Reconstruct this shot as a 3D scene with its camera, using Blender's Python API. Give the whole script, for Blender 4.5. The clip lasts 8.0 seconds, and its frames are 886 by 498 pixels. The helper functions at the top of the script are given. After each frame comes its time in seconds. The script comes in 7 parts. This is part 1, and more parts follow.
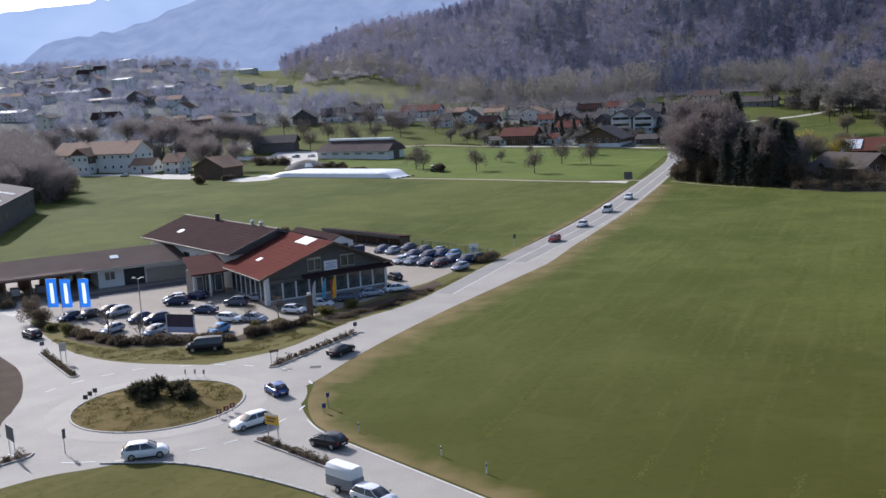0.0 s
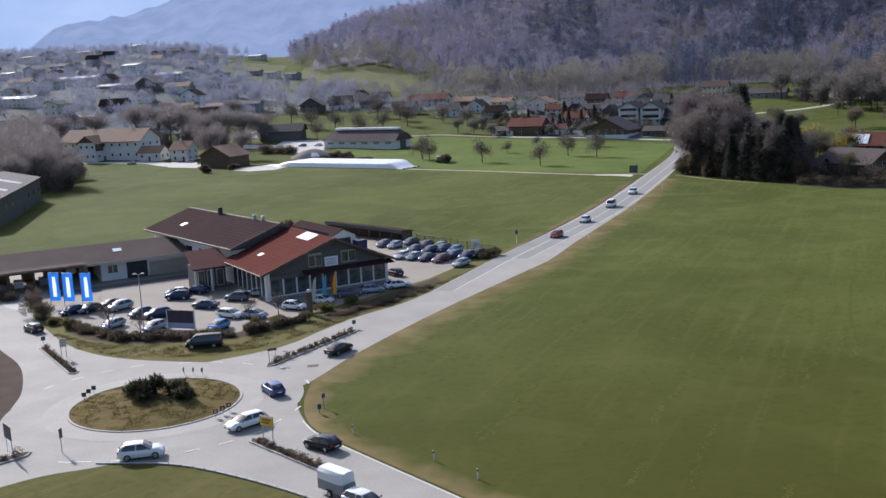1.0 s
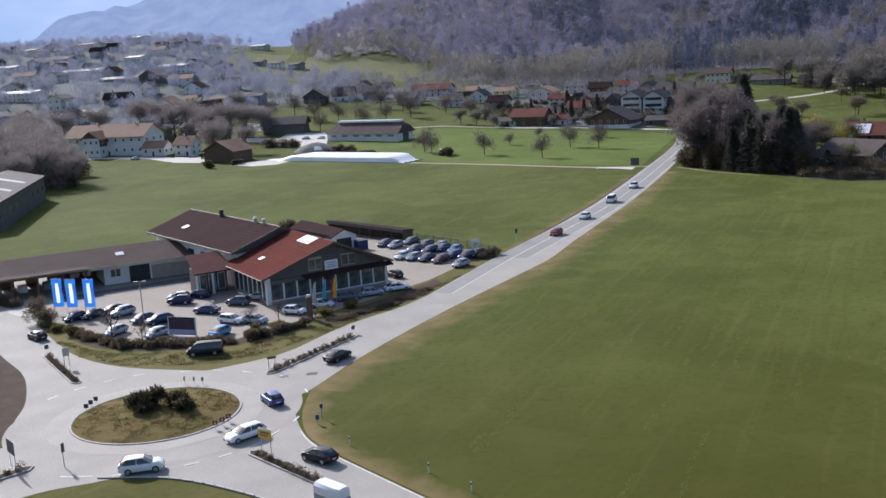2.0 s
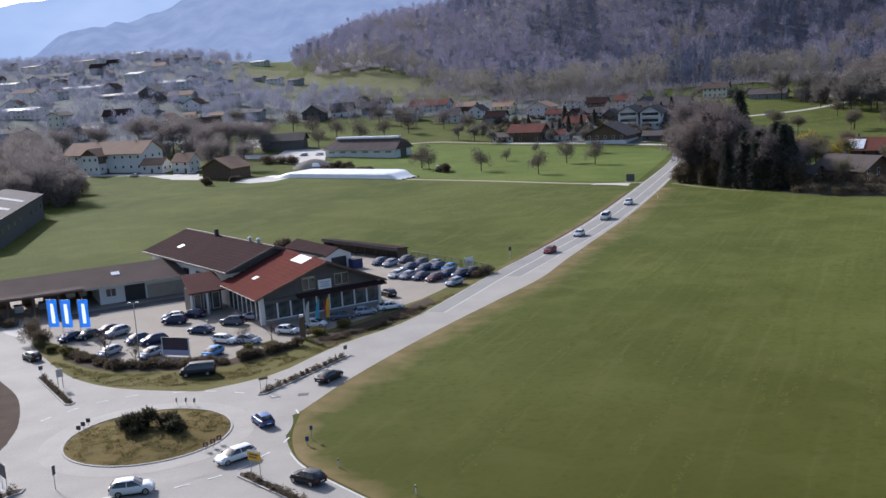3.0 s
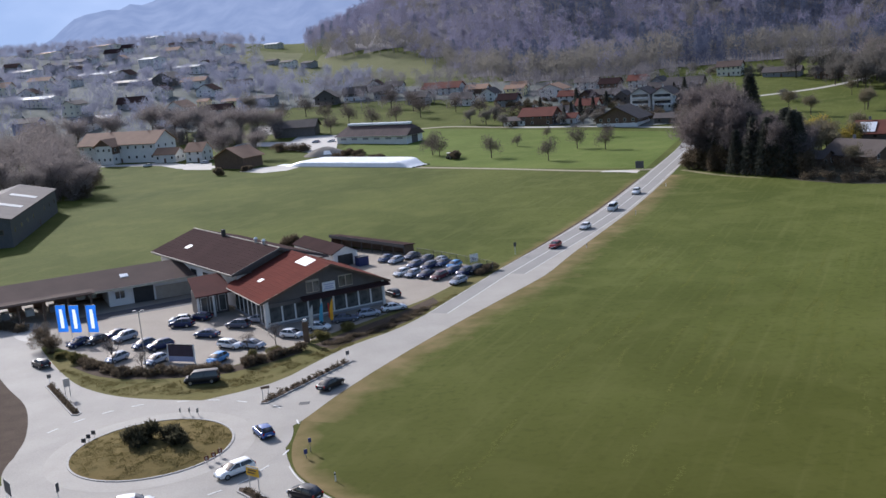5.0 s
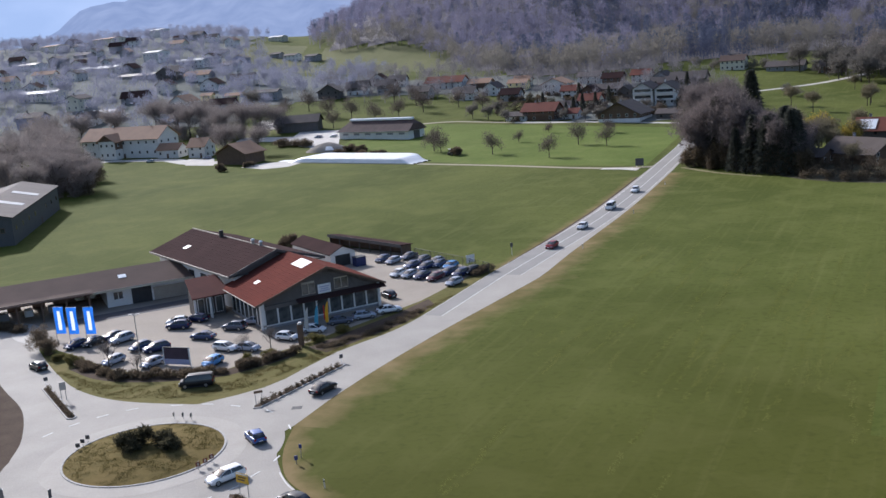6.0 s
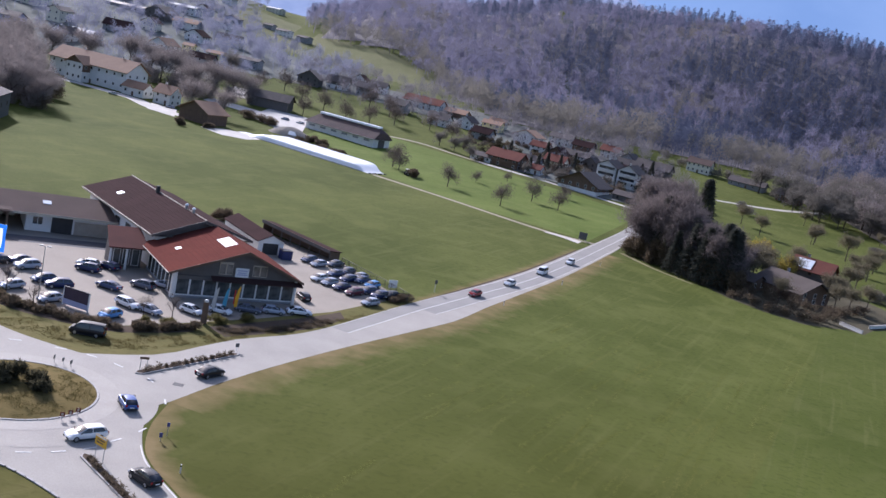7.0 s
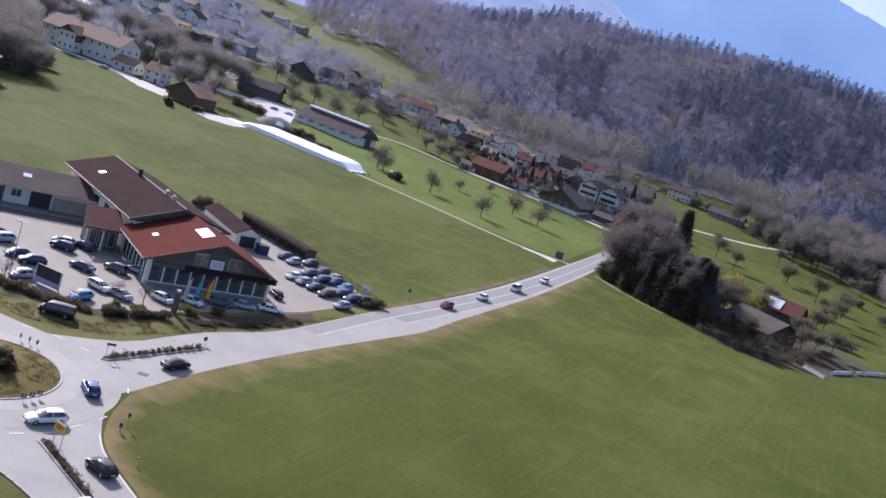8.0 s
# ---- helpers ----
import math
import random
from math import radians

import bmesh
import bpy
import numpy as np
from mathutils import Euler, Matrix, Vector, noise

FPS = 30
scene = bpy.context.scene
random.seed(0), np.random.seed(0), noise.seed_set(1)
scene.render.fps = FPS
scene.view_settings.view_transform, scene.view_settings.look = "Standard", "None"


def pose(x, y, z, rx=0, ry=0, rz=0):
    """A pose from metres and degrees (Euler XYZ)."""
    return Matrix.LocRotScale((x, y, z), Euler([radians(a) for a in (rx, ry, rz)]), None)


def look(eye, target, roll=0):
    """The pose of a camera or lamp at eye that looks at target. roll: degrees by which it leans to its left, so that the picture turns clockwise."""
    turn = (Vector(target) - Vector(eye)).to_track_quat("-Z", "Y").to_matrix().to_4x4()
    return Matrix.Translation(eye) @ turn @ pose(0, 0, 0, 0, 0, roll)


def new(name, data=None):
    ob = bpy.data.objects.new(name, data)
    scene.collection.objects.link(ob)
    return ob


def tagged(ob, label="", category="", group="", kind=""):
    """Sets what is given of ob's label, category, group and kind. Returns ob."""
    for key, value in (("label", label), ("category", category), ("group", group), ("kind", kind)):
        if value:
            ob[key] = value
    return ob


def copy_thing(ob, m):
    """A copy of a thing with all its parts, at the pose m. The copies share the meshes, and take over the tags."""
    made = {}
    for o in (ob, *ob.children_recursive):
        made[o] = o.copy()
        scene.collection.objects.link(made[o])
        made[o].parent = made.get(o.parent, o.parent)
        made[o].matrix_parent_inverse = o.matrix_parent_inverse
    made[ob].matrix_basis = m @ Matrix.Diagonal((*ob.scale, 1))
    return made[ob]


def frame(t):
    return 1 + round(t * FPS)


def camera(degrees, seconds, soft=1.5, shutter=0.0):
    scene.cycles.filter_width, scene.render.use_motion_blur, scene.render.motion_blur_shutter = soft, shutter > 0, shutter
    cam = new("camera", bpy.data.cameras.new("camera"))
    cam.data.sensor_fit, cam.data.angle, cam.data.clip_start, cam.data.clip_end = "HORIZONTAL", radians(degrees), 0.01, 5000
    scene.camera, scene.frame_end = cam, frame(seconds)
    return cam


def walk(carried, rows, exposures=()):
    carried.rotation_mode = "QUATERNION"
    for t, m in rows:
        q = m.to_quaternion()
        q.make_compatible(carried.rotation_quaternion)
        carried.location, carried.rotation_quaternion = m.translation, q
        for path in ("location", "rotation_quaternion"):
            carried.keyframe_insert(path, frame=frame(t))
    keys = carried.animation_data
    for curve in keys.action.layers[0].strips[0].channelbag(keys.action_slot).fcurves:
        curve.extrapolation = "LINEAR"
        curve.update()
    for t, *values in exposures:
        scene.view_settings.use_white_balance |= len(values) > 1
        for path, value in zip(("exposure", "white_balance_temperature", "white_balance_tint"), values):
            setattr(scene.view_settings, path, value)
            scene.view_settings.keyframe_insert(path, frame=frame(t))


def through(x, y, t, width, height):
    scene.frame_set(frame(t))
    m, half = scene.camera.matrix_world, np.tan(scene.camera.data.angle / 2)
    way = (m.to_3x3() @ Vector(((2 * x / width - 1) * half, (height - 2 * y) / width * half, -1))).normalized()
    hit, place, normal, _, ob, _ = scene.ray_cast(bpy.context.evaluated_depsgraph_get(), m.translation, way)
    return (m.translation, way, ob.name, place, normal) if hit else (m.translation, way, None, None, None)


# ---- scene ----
cam = camera(46.0, 8.0)
PATH = [
    (0, (-2.321, 2.384, 35.168), (-2.296, 4.359, 34.853), -3.3),
    (0.5, (-1.868, 2.349, 35.934), (-1.849, 4.32, 35.593), -2.2),
    (1, (-0.827, 2.261, 36.981), (-0.82, 4.232, 36.641), -2.9),
    (2.3, (1.255, 1.175, 40.601), (1.251, 3.14, 40.23), -3.7),
    (2.5, (1.64, 0.934, 40.744), (1.645, 2.917, 40.484), -3.7),
    (2.7, (1.835, 0.563, 40.717), (1.843, 2.549, 40.485), -3.3),
    (3, (2.255, 0.482, 41.104), (2.247, 2.452, 40.763), -3.8),
    (3.5, (2.972, 0.592, 42.384), (2.955, 2.557, 42.012), -4.5),
    (4, (3.734, 0.113, 42.941), (3.716, 2.079, 42.57), -3.9),
    (4.5, (4.707, 0.198, 44.15), (4.676, 2.162, 43.771), -4.4),
    (6, (7.598, -0.473, 47.401), (7.538, 1.486, 47.002), -4.8),
    (6.1, (7.966, -0.378, 47.561), (7.905, 1.581, 47.158), -4.3),
    (6.2, (8.24, -0.267, 47.707), (8.252, 1.698, 47.335), 5.3),
    (6.3, (8.307, -0.228, 47.863), (8.338, 1.737, 47.496), 7.8),
    (6.5, (8.299, -0.29, 48.342), (8.35, 1.674, 47.971), 10.6),
    (7, (8.746, -0.766, 49.605), (8.806, 1.201, 49.249), 12.2),
    (7.5, (8.615, -1.055, 50.839), (8.694, 0.912, 50.486), 14.9),
    (8, (8.127, -1.148, 51.574), (8.23, 0.82, 51.232), 17.8),
]
walk(cam, [(t, look(eye, target, roll)) for t, eye, target, roll in PATH], [(0.0, 0.25, 5750, 15), (1.2, 0.25, 5750, 15), (2.5, 0.35, 5750, 15), (3.0, 0.25, 5750, 15), (6.0, 0.29, 5750, 15), (6.5, 0.45, 5650, 21), (8.0, 0.48, 5600, 23)])

# ---- world, sun, exposure ----
SUN_AZ, SUN_EL = 125.0, 29.0          # degrees, counter-clockwise from +x; height
world = bpy.data.worlds.new("world")
scene.world = world
world.use_nodes = True
wn = world.node_tree.nodes
sky = wn.new("ShaderNodeTexSky")
sky.sky_type, sky.sun_disc = "NISHITA", False
sky.sun_elevation, sky.sun_rotation = radians(SUN_EL), radians(90 - SUN_AZ)
sky.air_density, sky.dust_density, sky.ozone_density = 1.0, 2.5, 1.0
world.node_tree.links.new(sky.outputs["Color"], wn["Background"].inputs["Color"])
wn["Background"].inputs["Strength"].default_value = 0.12
sun_data = bpy.data.lights.new("sun", "SUN")
sun_data.energy, sun_data.angle, sun_data.color = 4.6, radians(0.5), (1.0, 0.95, 0.87)
sun = new("sun", sun_data)
sd = Vector((math.cos(radians(SUN_AZ)) * math.cos(radians(SUN_EL)), math.sin(radians(SUN_AZ)) * math.cos(radians(SUN_EL)), math.sin(radians(SUN_EL))))
sun.matrix_world = look(sd * 200, (0, 0, 0))
scene.view_settings.exposure = 0.0


# ---- materials ----
def mat(name, a, b=None, rough=0.8, scale=1.0, fine=8.0, metal=0.0, bump=0.0, vary=0.0, spec=0.3):
    """A surface of two tones mixed by coarse and fine noise (per metre), with relief and a spread from piece to piece."""
    m = bpy.data.materials.new(name)
    m.use_nodes = True
    nt = m.node_tree
    p = nt.nodes["Principled BSDF"]
    p.inputs["Roughness"].default_value, p.inputs["Metallic"].default_value = rough, metal
    p.inputs["Specular IOR Level"].default_value = spec
    b = b or tuple(c * 0.75 for c in a)
    co = nt.nodes.new("ShaderNodeTexCoord")
    n1, n2 = nt.nodes.new("ShaderNodeTexNoise"), nt.nodes.new("ShaderNodeTexNoise")
    for n, sc in ((n1, scale), (n2, fine)):
        n.inputs["Scale"].default_value, n.inputs["Detail"].default_value = sc, 4
        nt.links.new(co.outputs["Object"], n.inputs["Vector"])
    mx = nt.nodes.new("ShaderNodeMath")
    mx.operation = "MULTIPLY_ADD"
    mx.inputs[1].default_value = 0.5
    nt.links.new(n2.outputs["Fac"], mx.inputs[0])
    half = nt.nodes.new("ShaderNodeMath")
    half.operation = "MULTIPLY"
    half.inputs[1].default_value = 0.5
    nt.links.new(n1.outputs["Fac"], half.inputs[0])
    nt.links.new(half.outputs[0], mx.inputs[2])
    ramp = nt.nodes.new("ShaderNodeValToRGB")
    ramp.color_ramp.elements[0].position, ramp.color_ramp.elements[1].position = 0.36, 0.64
    ramp.color_ramp.elements[0].color, ramp.color_ramp.elements[1].color = (*a, 1), (*b, 1)
    nt.links.new(mx.outputs[0], ramp.inputs["Fac"])
    out = ramp.outputs["Color"]
    if vary:
        info, hsv, rng = nt.nodes.new("ShaderNodeObjectInfo"), nt.nodes.new("ShaderNodeHueSaturation"), nt.nodes.new("ShaderNodeMapRange")
        rng.inputs["To Min"].default_value, rng.inputs["To Max"].default_value = 1 - vary, 1 + vary
        nt.links.new(info.outputs["Random"], rng.inputs["Value"])
        nt.links.new(rng.outputs[0], hsv.inputs["Value"])
        nt.links.new(out, hsv.inputs["Color"])
        out = hsv.outputs["Color"]
    nt.links.new(out, p.inputs["Base Color"])
    if bump:
        bp = nt.nodes.new("ShaderNodeBump")
        bp.inputs["Strength"].default_value, bp.inputs["Distance"].default_value = bump, 0.1
        nt.links.new(mx.outputs[0], bp.inputs["Height"])
        nt.links.new(bp.outputs["Normal"], p.inputs["Normal"])
    return m


def island_mat(name, a, b, through=0.35, clump=0.0, soft=0.0, lean=0.15):
    """Foliage and twigs: each leaf takes its own tone between two, whole crowns differ a little, and some light passes."""
    m = bpy.data.materials.new(name)
    m.use_nodes = True
    nt = m.node_tree
    nt.nodes.remove(nt.nodes["Principled BSDF"])
    geo, ramp, dif, tra, mix = (nt.nodes.new(k) for k in ("ShaderNodeNewGeometry", "ShaderNodeValToRGB", "ShaderNodeBsdfDiffuse", "ShaderNodeBsdfTranslucent", "ShaderNodeMixShader"))
    ramp.color_ramp.elements[0].color, ramp.color_ramp.elements[1].color = (*a, 1), (*b, 1)
    fac = geo.outputs["Random Per Island"]
    if clump:
        co, n, rr, add = (nt.nodes.new(k) for k in ("ShaderNodeTexCoord", "ShaderNodeTexNoise", "ShaderNodeMapRange", "ShaderNodeMath"))
        n.inputs["Scale"].default_value, n.inputs["Detail"].default_value = clump, 3
        rr.inputs["From Min"].default_value, rr.inputs["From Max"].default_value = 0.34, 0.66
        add.operation = "MULTIPLY_ADD"
        add.inputs[1].default_value = 0.3
        sc = nt.nodes.new("ShaderNodeMath")
        sc.operation = "MULTIPLY"
        sc.inputs[1].default_value = 0.7
        nt.links.new(co.outputs["Object"], n.inputs["Vector"])
        nt.links.new(n.outputs["Fac"], rr.inputs["Value"])
        nt.links.new(rr.outputs[0], sc.inputs[0])
        nt.links.new(fac, add.inputs[0])
        nt.links.new(sc.outputs[0], add.inputs[2])
        fac = add.outputs[0]
    nt.links.new(fac, ramp.inputs["Fac"])
    nt.links.new(ramp.outputs["Color"], dif.inputs["Color"])
    nt.links.new(ramp.outputs["Color"], tra.inputs["Color"])
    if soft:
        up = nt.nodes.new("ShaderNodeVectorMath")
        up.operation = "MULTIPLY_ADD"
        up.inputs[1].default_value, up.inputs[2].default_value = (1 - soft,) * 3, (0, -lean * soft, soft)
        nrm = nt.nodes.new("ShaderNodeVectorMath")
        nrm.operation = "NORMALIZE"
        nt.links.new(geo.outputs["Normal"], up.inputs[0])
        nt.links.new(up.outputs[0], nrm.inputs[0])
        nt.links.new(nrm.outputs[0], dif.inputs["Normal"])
    mix.inputs["Fac"].default_value = through
    nt.links.new(dif.outputs[0], mix.inputs[1])
    nt.links.new(tra.outputs[0], mix.inputs[2])
    nt.links.new(mix.outputs[0], nt.nodes["Material Output"].inputs["Surface"])
    return m


def field_mat(name, dark, light, dry, streak_turn=0.0, streak=0.35, south_tone=None, fringe=None):
    """Meadow: patches over tens of metres, tufts, and faint rows left by machines."""
    m = bpy.data.materials.new(name)
    m.use_nodes = True
    nt = m.node_tree
    p = nt.nodes["Principled BSDF"]
    p.inputs["Roughness"].default_value, p.inputs["Specular IOR Level"].default_value = 0.95, 0.06
    co, mp = nt.nodes.new("ShaderNodeTexCoord"), nt.nodes.new("ShaderNodeMapping")
    mp.vector_type = "TEXTURE"
    mp.inputs["Rotation"].default_value = (0, 0, radians(-streak_turn))
    mp.inputs["Scale"].default_value = (1, 24, 1)
    nt.links.new(co.outputs["Object"], mp.inputs["Vector"])
    facs = []
    for sc, vec, det in ((0.022, co.outputs["Object"], 5), (0.75, mp.outputs["Vector"], 3), (0.9, co.outputs["Object"], 4), (0.11, co.outputs["Object"], 6)):
        n = nt.nodes.new("ShaderNodeTexNoise")
        n.inputs["Scale"].default_value, n.inputs["Detail"].default_value = sc, det
        n.inputs["Distortion"].default_value = 0.5
        nt.links.new(vec, n.inputs["Vector"])
        facs.append(n.outputs["Fac"])
    r1 = nt.nodes.new("ShaderNodeValToRGB")
    r1.color_ramp.elements[0].position, r1.color_ramp.elements[1].position = 0.35, 0.68
    r1.color_ramp.elements[0].color, r1.color_ramp.elements[1].color = (*dark, 1), (*light, 1)
    nt.links.new(facs[0], r1.inputs["Fac"])
    cur = r1.outputs["Color"]
    for f, col, lo, hi, amount in ((facs[1], dry, 0.55, 0.74, streak), (facs[2], tuple(c * 0.6 for c in dark), 0.5, 0.75, 0.55), (facs[3], tuple(0.45 * a + 0.55 * b for a, b in zip(light, dry)), 0.48, 0.66, 0.42)):
        rr = nt.nodes.new("ShaderNodeMapRange")
        rr.inputs["From Min"].default_value, rr.inputs["From Max"].default_value, rr.inputs["To Max"].default_value = lo, hi, amount
        nt.links.new(f, rr.inputs["Value"])
        mx = nt.nodes.new("ShaderNodeMix")
        mx.data_type = "RGBA"
        nt.links.new(rr.outputs[0], mx.inputs["Factor"])
        nt.links.new(cur, mx.inputs["A"])
        mx.inputs["B"].default_value = (*col, 1)
        cur = mx.outputs["Result"]
    if south_tone:
        # a darker olive tone towards the south end of the meadow, its border ragged
        colour, y0, y1, amount = south_tone
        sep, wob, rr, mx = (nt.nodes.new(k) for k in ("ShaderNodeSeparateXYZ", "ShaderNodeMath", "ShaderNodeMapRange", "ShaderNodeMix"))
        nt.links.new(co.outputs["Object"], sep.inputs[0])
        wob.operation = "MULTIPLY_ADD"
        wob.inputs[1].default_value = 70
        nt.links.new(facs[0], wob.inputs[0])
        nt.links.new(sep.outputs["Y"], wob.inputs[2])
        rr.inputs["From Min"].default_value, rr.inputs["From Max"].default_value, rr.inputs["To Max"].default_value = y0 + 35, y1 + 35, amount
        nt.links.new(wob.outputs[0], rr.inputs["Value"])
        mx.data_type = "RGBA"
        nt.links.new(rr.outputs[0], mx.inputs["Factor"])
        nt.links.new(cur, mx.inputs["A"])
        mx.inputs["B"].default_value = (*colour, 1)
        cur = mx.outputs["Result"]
    if fringe:
        # dry grass along one side of a strip, thinning raggedly into the meadow
        uv, sep, wob, low, rr, tone, mx = (nt.nodes.new(k) for k in ("ShaderNodeUVMap", "ShaderNodeSeparateXYZ", "ShaderNodeMath", "ShaderNodeTexNoise", "ShaderNodeMapRange", "ShaderNodeValToRGB", "ShaderNodeMix"))
        nt.links.new(uv.outputs[0], sep.inputs[0])
        low.inputs["Scale"].default_value, low.inputs["Detail"].default_value = 0.28, 6
        nt.links.new(co.outputs["Object"], low.inputs["Vector"])
        wob.operation = "MULTIPLY_ADD"
        wob.inputs[1].default_value = 1.1
        nt.links.new(low.outputs["Fac"], wob.inputs[0])
        nt.links.new(sep.outputs["X"], wob.inputs[2])
        rr.inputs["From Min"].default_value, rr.inputs["From Max"].default_value = 0.62, 1.30
        rr.inputs["To Min"].default_value, rr.inputs["To Max"].default_value = 0.95, 0.0
        nt.links.new(wob.outputs[0], rr.inputs["Value"])
        tone.color_ramp.elements[0].position, tone.color_ramp.elements[1].position = 0.38, 0.64
        tone.color_ramp.elements[0].color, tone.color_ramp.elements[1].color = (*fringe[0], 1), (*fringe[1], 1)
        nt.links.new(facs[3], tone.inputs["Fac"])
        mx.data_type = "RGBA"
        nt.links.new(rr.outputs[0], mx.inputs["Factor"])
        nt.links.new(cur, mx.inputs["A"])
        nt.links.new(tone.outputs["Color"], mx.inputs["B"])
        cur = mx.outputs["Result"]
    nt.links.new(cur, p.inputs["Base Color"])
    bp = nt.nodes.new("ShaderNodeBump")
    bp.inputs["Strength"].default_value, bp.inputs["Distance"].default_value = 0.5, 0.15
    nt.links.new(facs[2], bp.inputs["Height"])
    nt.links.new(bp.outputs["Normal"], p.inputs["Normal"])
    return m


def paint_mat():
    """Car paint: the colour is the object's own."""
    m = bpy.data.materials.new("car_paint")
    m.use_nodes = True
    p = m.node_tree.nodes["Principled BSDF"]
    info = m.node_tree.nodes.new("ShaderNodeObjectInfo")
    m.node_tree.links.new(info.outputs["Color"], p.inputs["Base Color"])
    p.inputs["Roughness"].default_value, p.inputs["Metallic"].default_value = 0.32, 0.08
    p.inputs["Coat Weight"].default_value, p.inputs["Coat Roughness"].default_value = 0.22, 0.05
    p.inputs["Specular IOR Level"].default_value = 0.3
    return m


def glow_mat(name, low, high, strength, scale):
    """The far mountains, a plain backdrop: kilometres of bright haze put into the emission."""
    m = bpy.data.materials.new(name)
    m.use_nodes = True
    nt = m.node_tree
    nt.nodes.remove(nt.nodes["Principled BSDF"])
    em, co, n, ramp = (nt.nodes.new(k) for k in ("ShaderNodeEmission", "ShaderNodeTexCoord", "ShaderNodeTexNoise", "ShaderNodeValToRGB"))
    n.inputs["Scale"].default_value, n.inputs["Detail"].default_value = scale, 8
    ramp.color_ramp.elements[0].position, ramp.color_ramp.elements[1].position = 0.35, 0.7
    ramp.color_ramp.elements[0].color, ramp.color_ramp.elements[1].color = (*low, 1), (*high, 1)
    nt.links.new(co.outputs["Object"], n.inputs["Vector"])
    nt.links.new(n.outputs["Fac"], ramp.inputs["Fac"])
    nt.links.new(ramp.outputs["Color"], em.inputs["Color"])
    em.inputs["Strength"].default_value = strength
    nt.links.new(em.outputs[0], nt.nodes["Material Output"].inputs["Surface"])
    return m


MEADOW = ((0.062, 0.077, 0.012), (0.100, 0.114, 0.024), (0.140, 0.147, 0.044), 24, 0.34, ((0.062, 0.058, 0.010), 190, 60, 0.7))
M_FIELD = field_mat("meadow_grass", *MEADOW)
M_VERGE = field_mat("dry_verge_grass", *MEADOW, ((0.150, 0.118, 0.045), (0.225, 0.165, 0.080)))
M_ISLAND = field_mat("island_turf", (0.120, 0.105, 0.034), (0.175, 0.122, 0.045), (0.21, 0.155, 0.065), 10, 0.4)
M_OLIVE = field_mat("rough_verge_turf", (0.112, 0.106, 0.032), (0.155, 0.134, 0.048), (0.20, 0.16, 0.07), 40, 0.4)
M_EDGE = field_mat("field_edge_grass", (0.088, 0.086, 0.020), (0.115, 0.105, 0.030), (0.165, 0.140, 0.055), 40, 0.5)
M_SOIL = mat("bare_soil", (0.072, 0.053, 0.041), (0.102, 0.078, 0.058), 0.98, 0.4, 5, bump=0.4, spec=0.05)
M_ROAD = mat("worn_asphalt", (0.292, 0.270, 0.236), (0.372, 0.345, 0.303), 0.85, 0.15, 6, bump=0.15)
M_ROAD2 = mat("asphalt_lane", (0.232, 0.221, 0.203), (0.288, 0.274, 0.250), 0.85, 0.12, 6, bump=0.15)
M_PATH = mat("pale_path_paving", (0.41, 0.385, 0.34), (0.49, 0.46, 0.41), 0.85, 0.3, 6, bump=0.1)
M_APRON = mat("concrete_apron", (0.335, 0.308, 0.268), (0.40, 0.37, 0.325), 0.85, 0.25, 5, bump=0.1)
M_KERB = mat("kerb_stone", (0.42, 0.40, 0.37), (0.33, 0.31, 0.29), 0.8, 1, 12, bump=0.2)
M_LINE = mat("road_line_paint", (0.70, 0.69, 0.66), (0.48, 0.47, 0.44), 0.7, 0.8, 9)
M_LOT = mat("lot_paving", (0.264, 0.227, 0.182), (0.331, 0.287, 0.233), 0.9, 0.12, 4, bump=0.2)
M_GRAVEL = mat("yard_gravel", (0.46, 0.43, 0.38), (0.56, 0.53, 0.48), 0.9, 0.2, 4, bump=0.3)
M_DRYTRACK = mat("dry_gravel_track", (0.255, 0.222, 0.145), (0.315, 0.28, 0.20), 0.95, 0.15, 3, bump=0.3)
M_TRACK = mat("worn_field_track", (0.165, 0.145, 0.062), (0.21, 0.185, 0.09), 0.95, 0.15, 3, bump=0.3)
M_WHITE = mat("white_render", (0.74, 0.73, 0.70), (0.64, 0.63, 0.60), 0.85, 0.4, 5, bump=0.05)
M_CREAM = mat("cream_render", (0.72, 0.68, 0.55), (0.62, 0.58, 0.46), 0.85, 0.4, 5, bump=0.05)
M_YELLOW = mat("yellow_render", (0.75, 0.66, 0.36), (0.66, 0.57, 0.30), 0.85, 0.4, 5)
M_GREYW = mat("grey_wall", (0.30, 0.30, 0.31), (0.24, 0.24, 0.25), 0.85, 0.4, 5)
M_TIMBER = mat("brown_timber", (0.165, 0.108, 0.074), (0.112, 0.074, 0.052), 0.8, 0.8, 14, bump=0.2)
M_DTIMBER = mat("dark_stained_timber", (0.095, 0.086, 0.082), (0.130, 0.118, 0.110), 0.75, 0.8, 14, bump=0.2)
M_BROOF = mat("brown_roof_tile", (0.062, 0.036, 0.034), (0.044, 0.027, 0.026), 0.97, 0.25, 10, bump=0.3, spec=0.02)
M_ROOFLONG = mat("weathered_roof_tile", (0.148, 0.104, 0.085), (0.108, 0.079, 0.067), 0.92, 0.2, 9, bump=0.3, spec=0.1)
M_RROOF = mat("red_roof_tile", (0.150, 0.046, 0.034), (0.110, 0.037, 0.029), 0.97, 0.3, 10, bump=0.3, spec=0.02)
M_PROOF = mat("brown_red_roof_tile", (0.130, 0.052, 0.042), (0.095, 0.042, 0.036), 0.92, 0.3, 10, bump=0.3, spec=0.08)
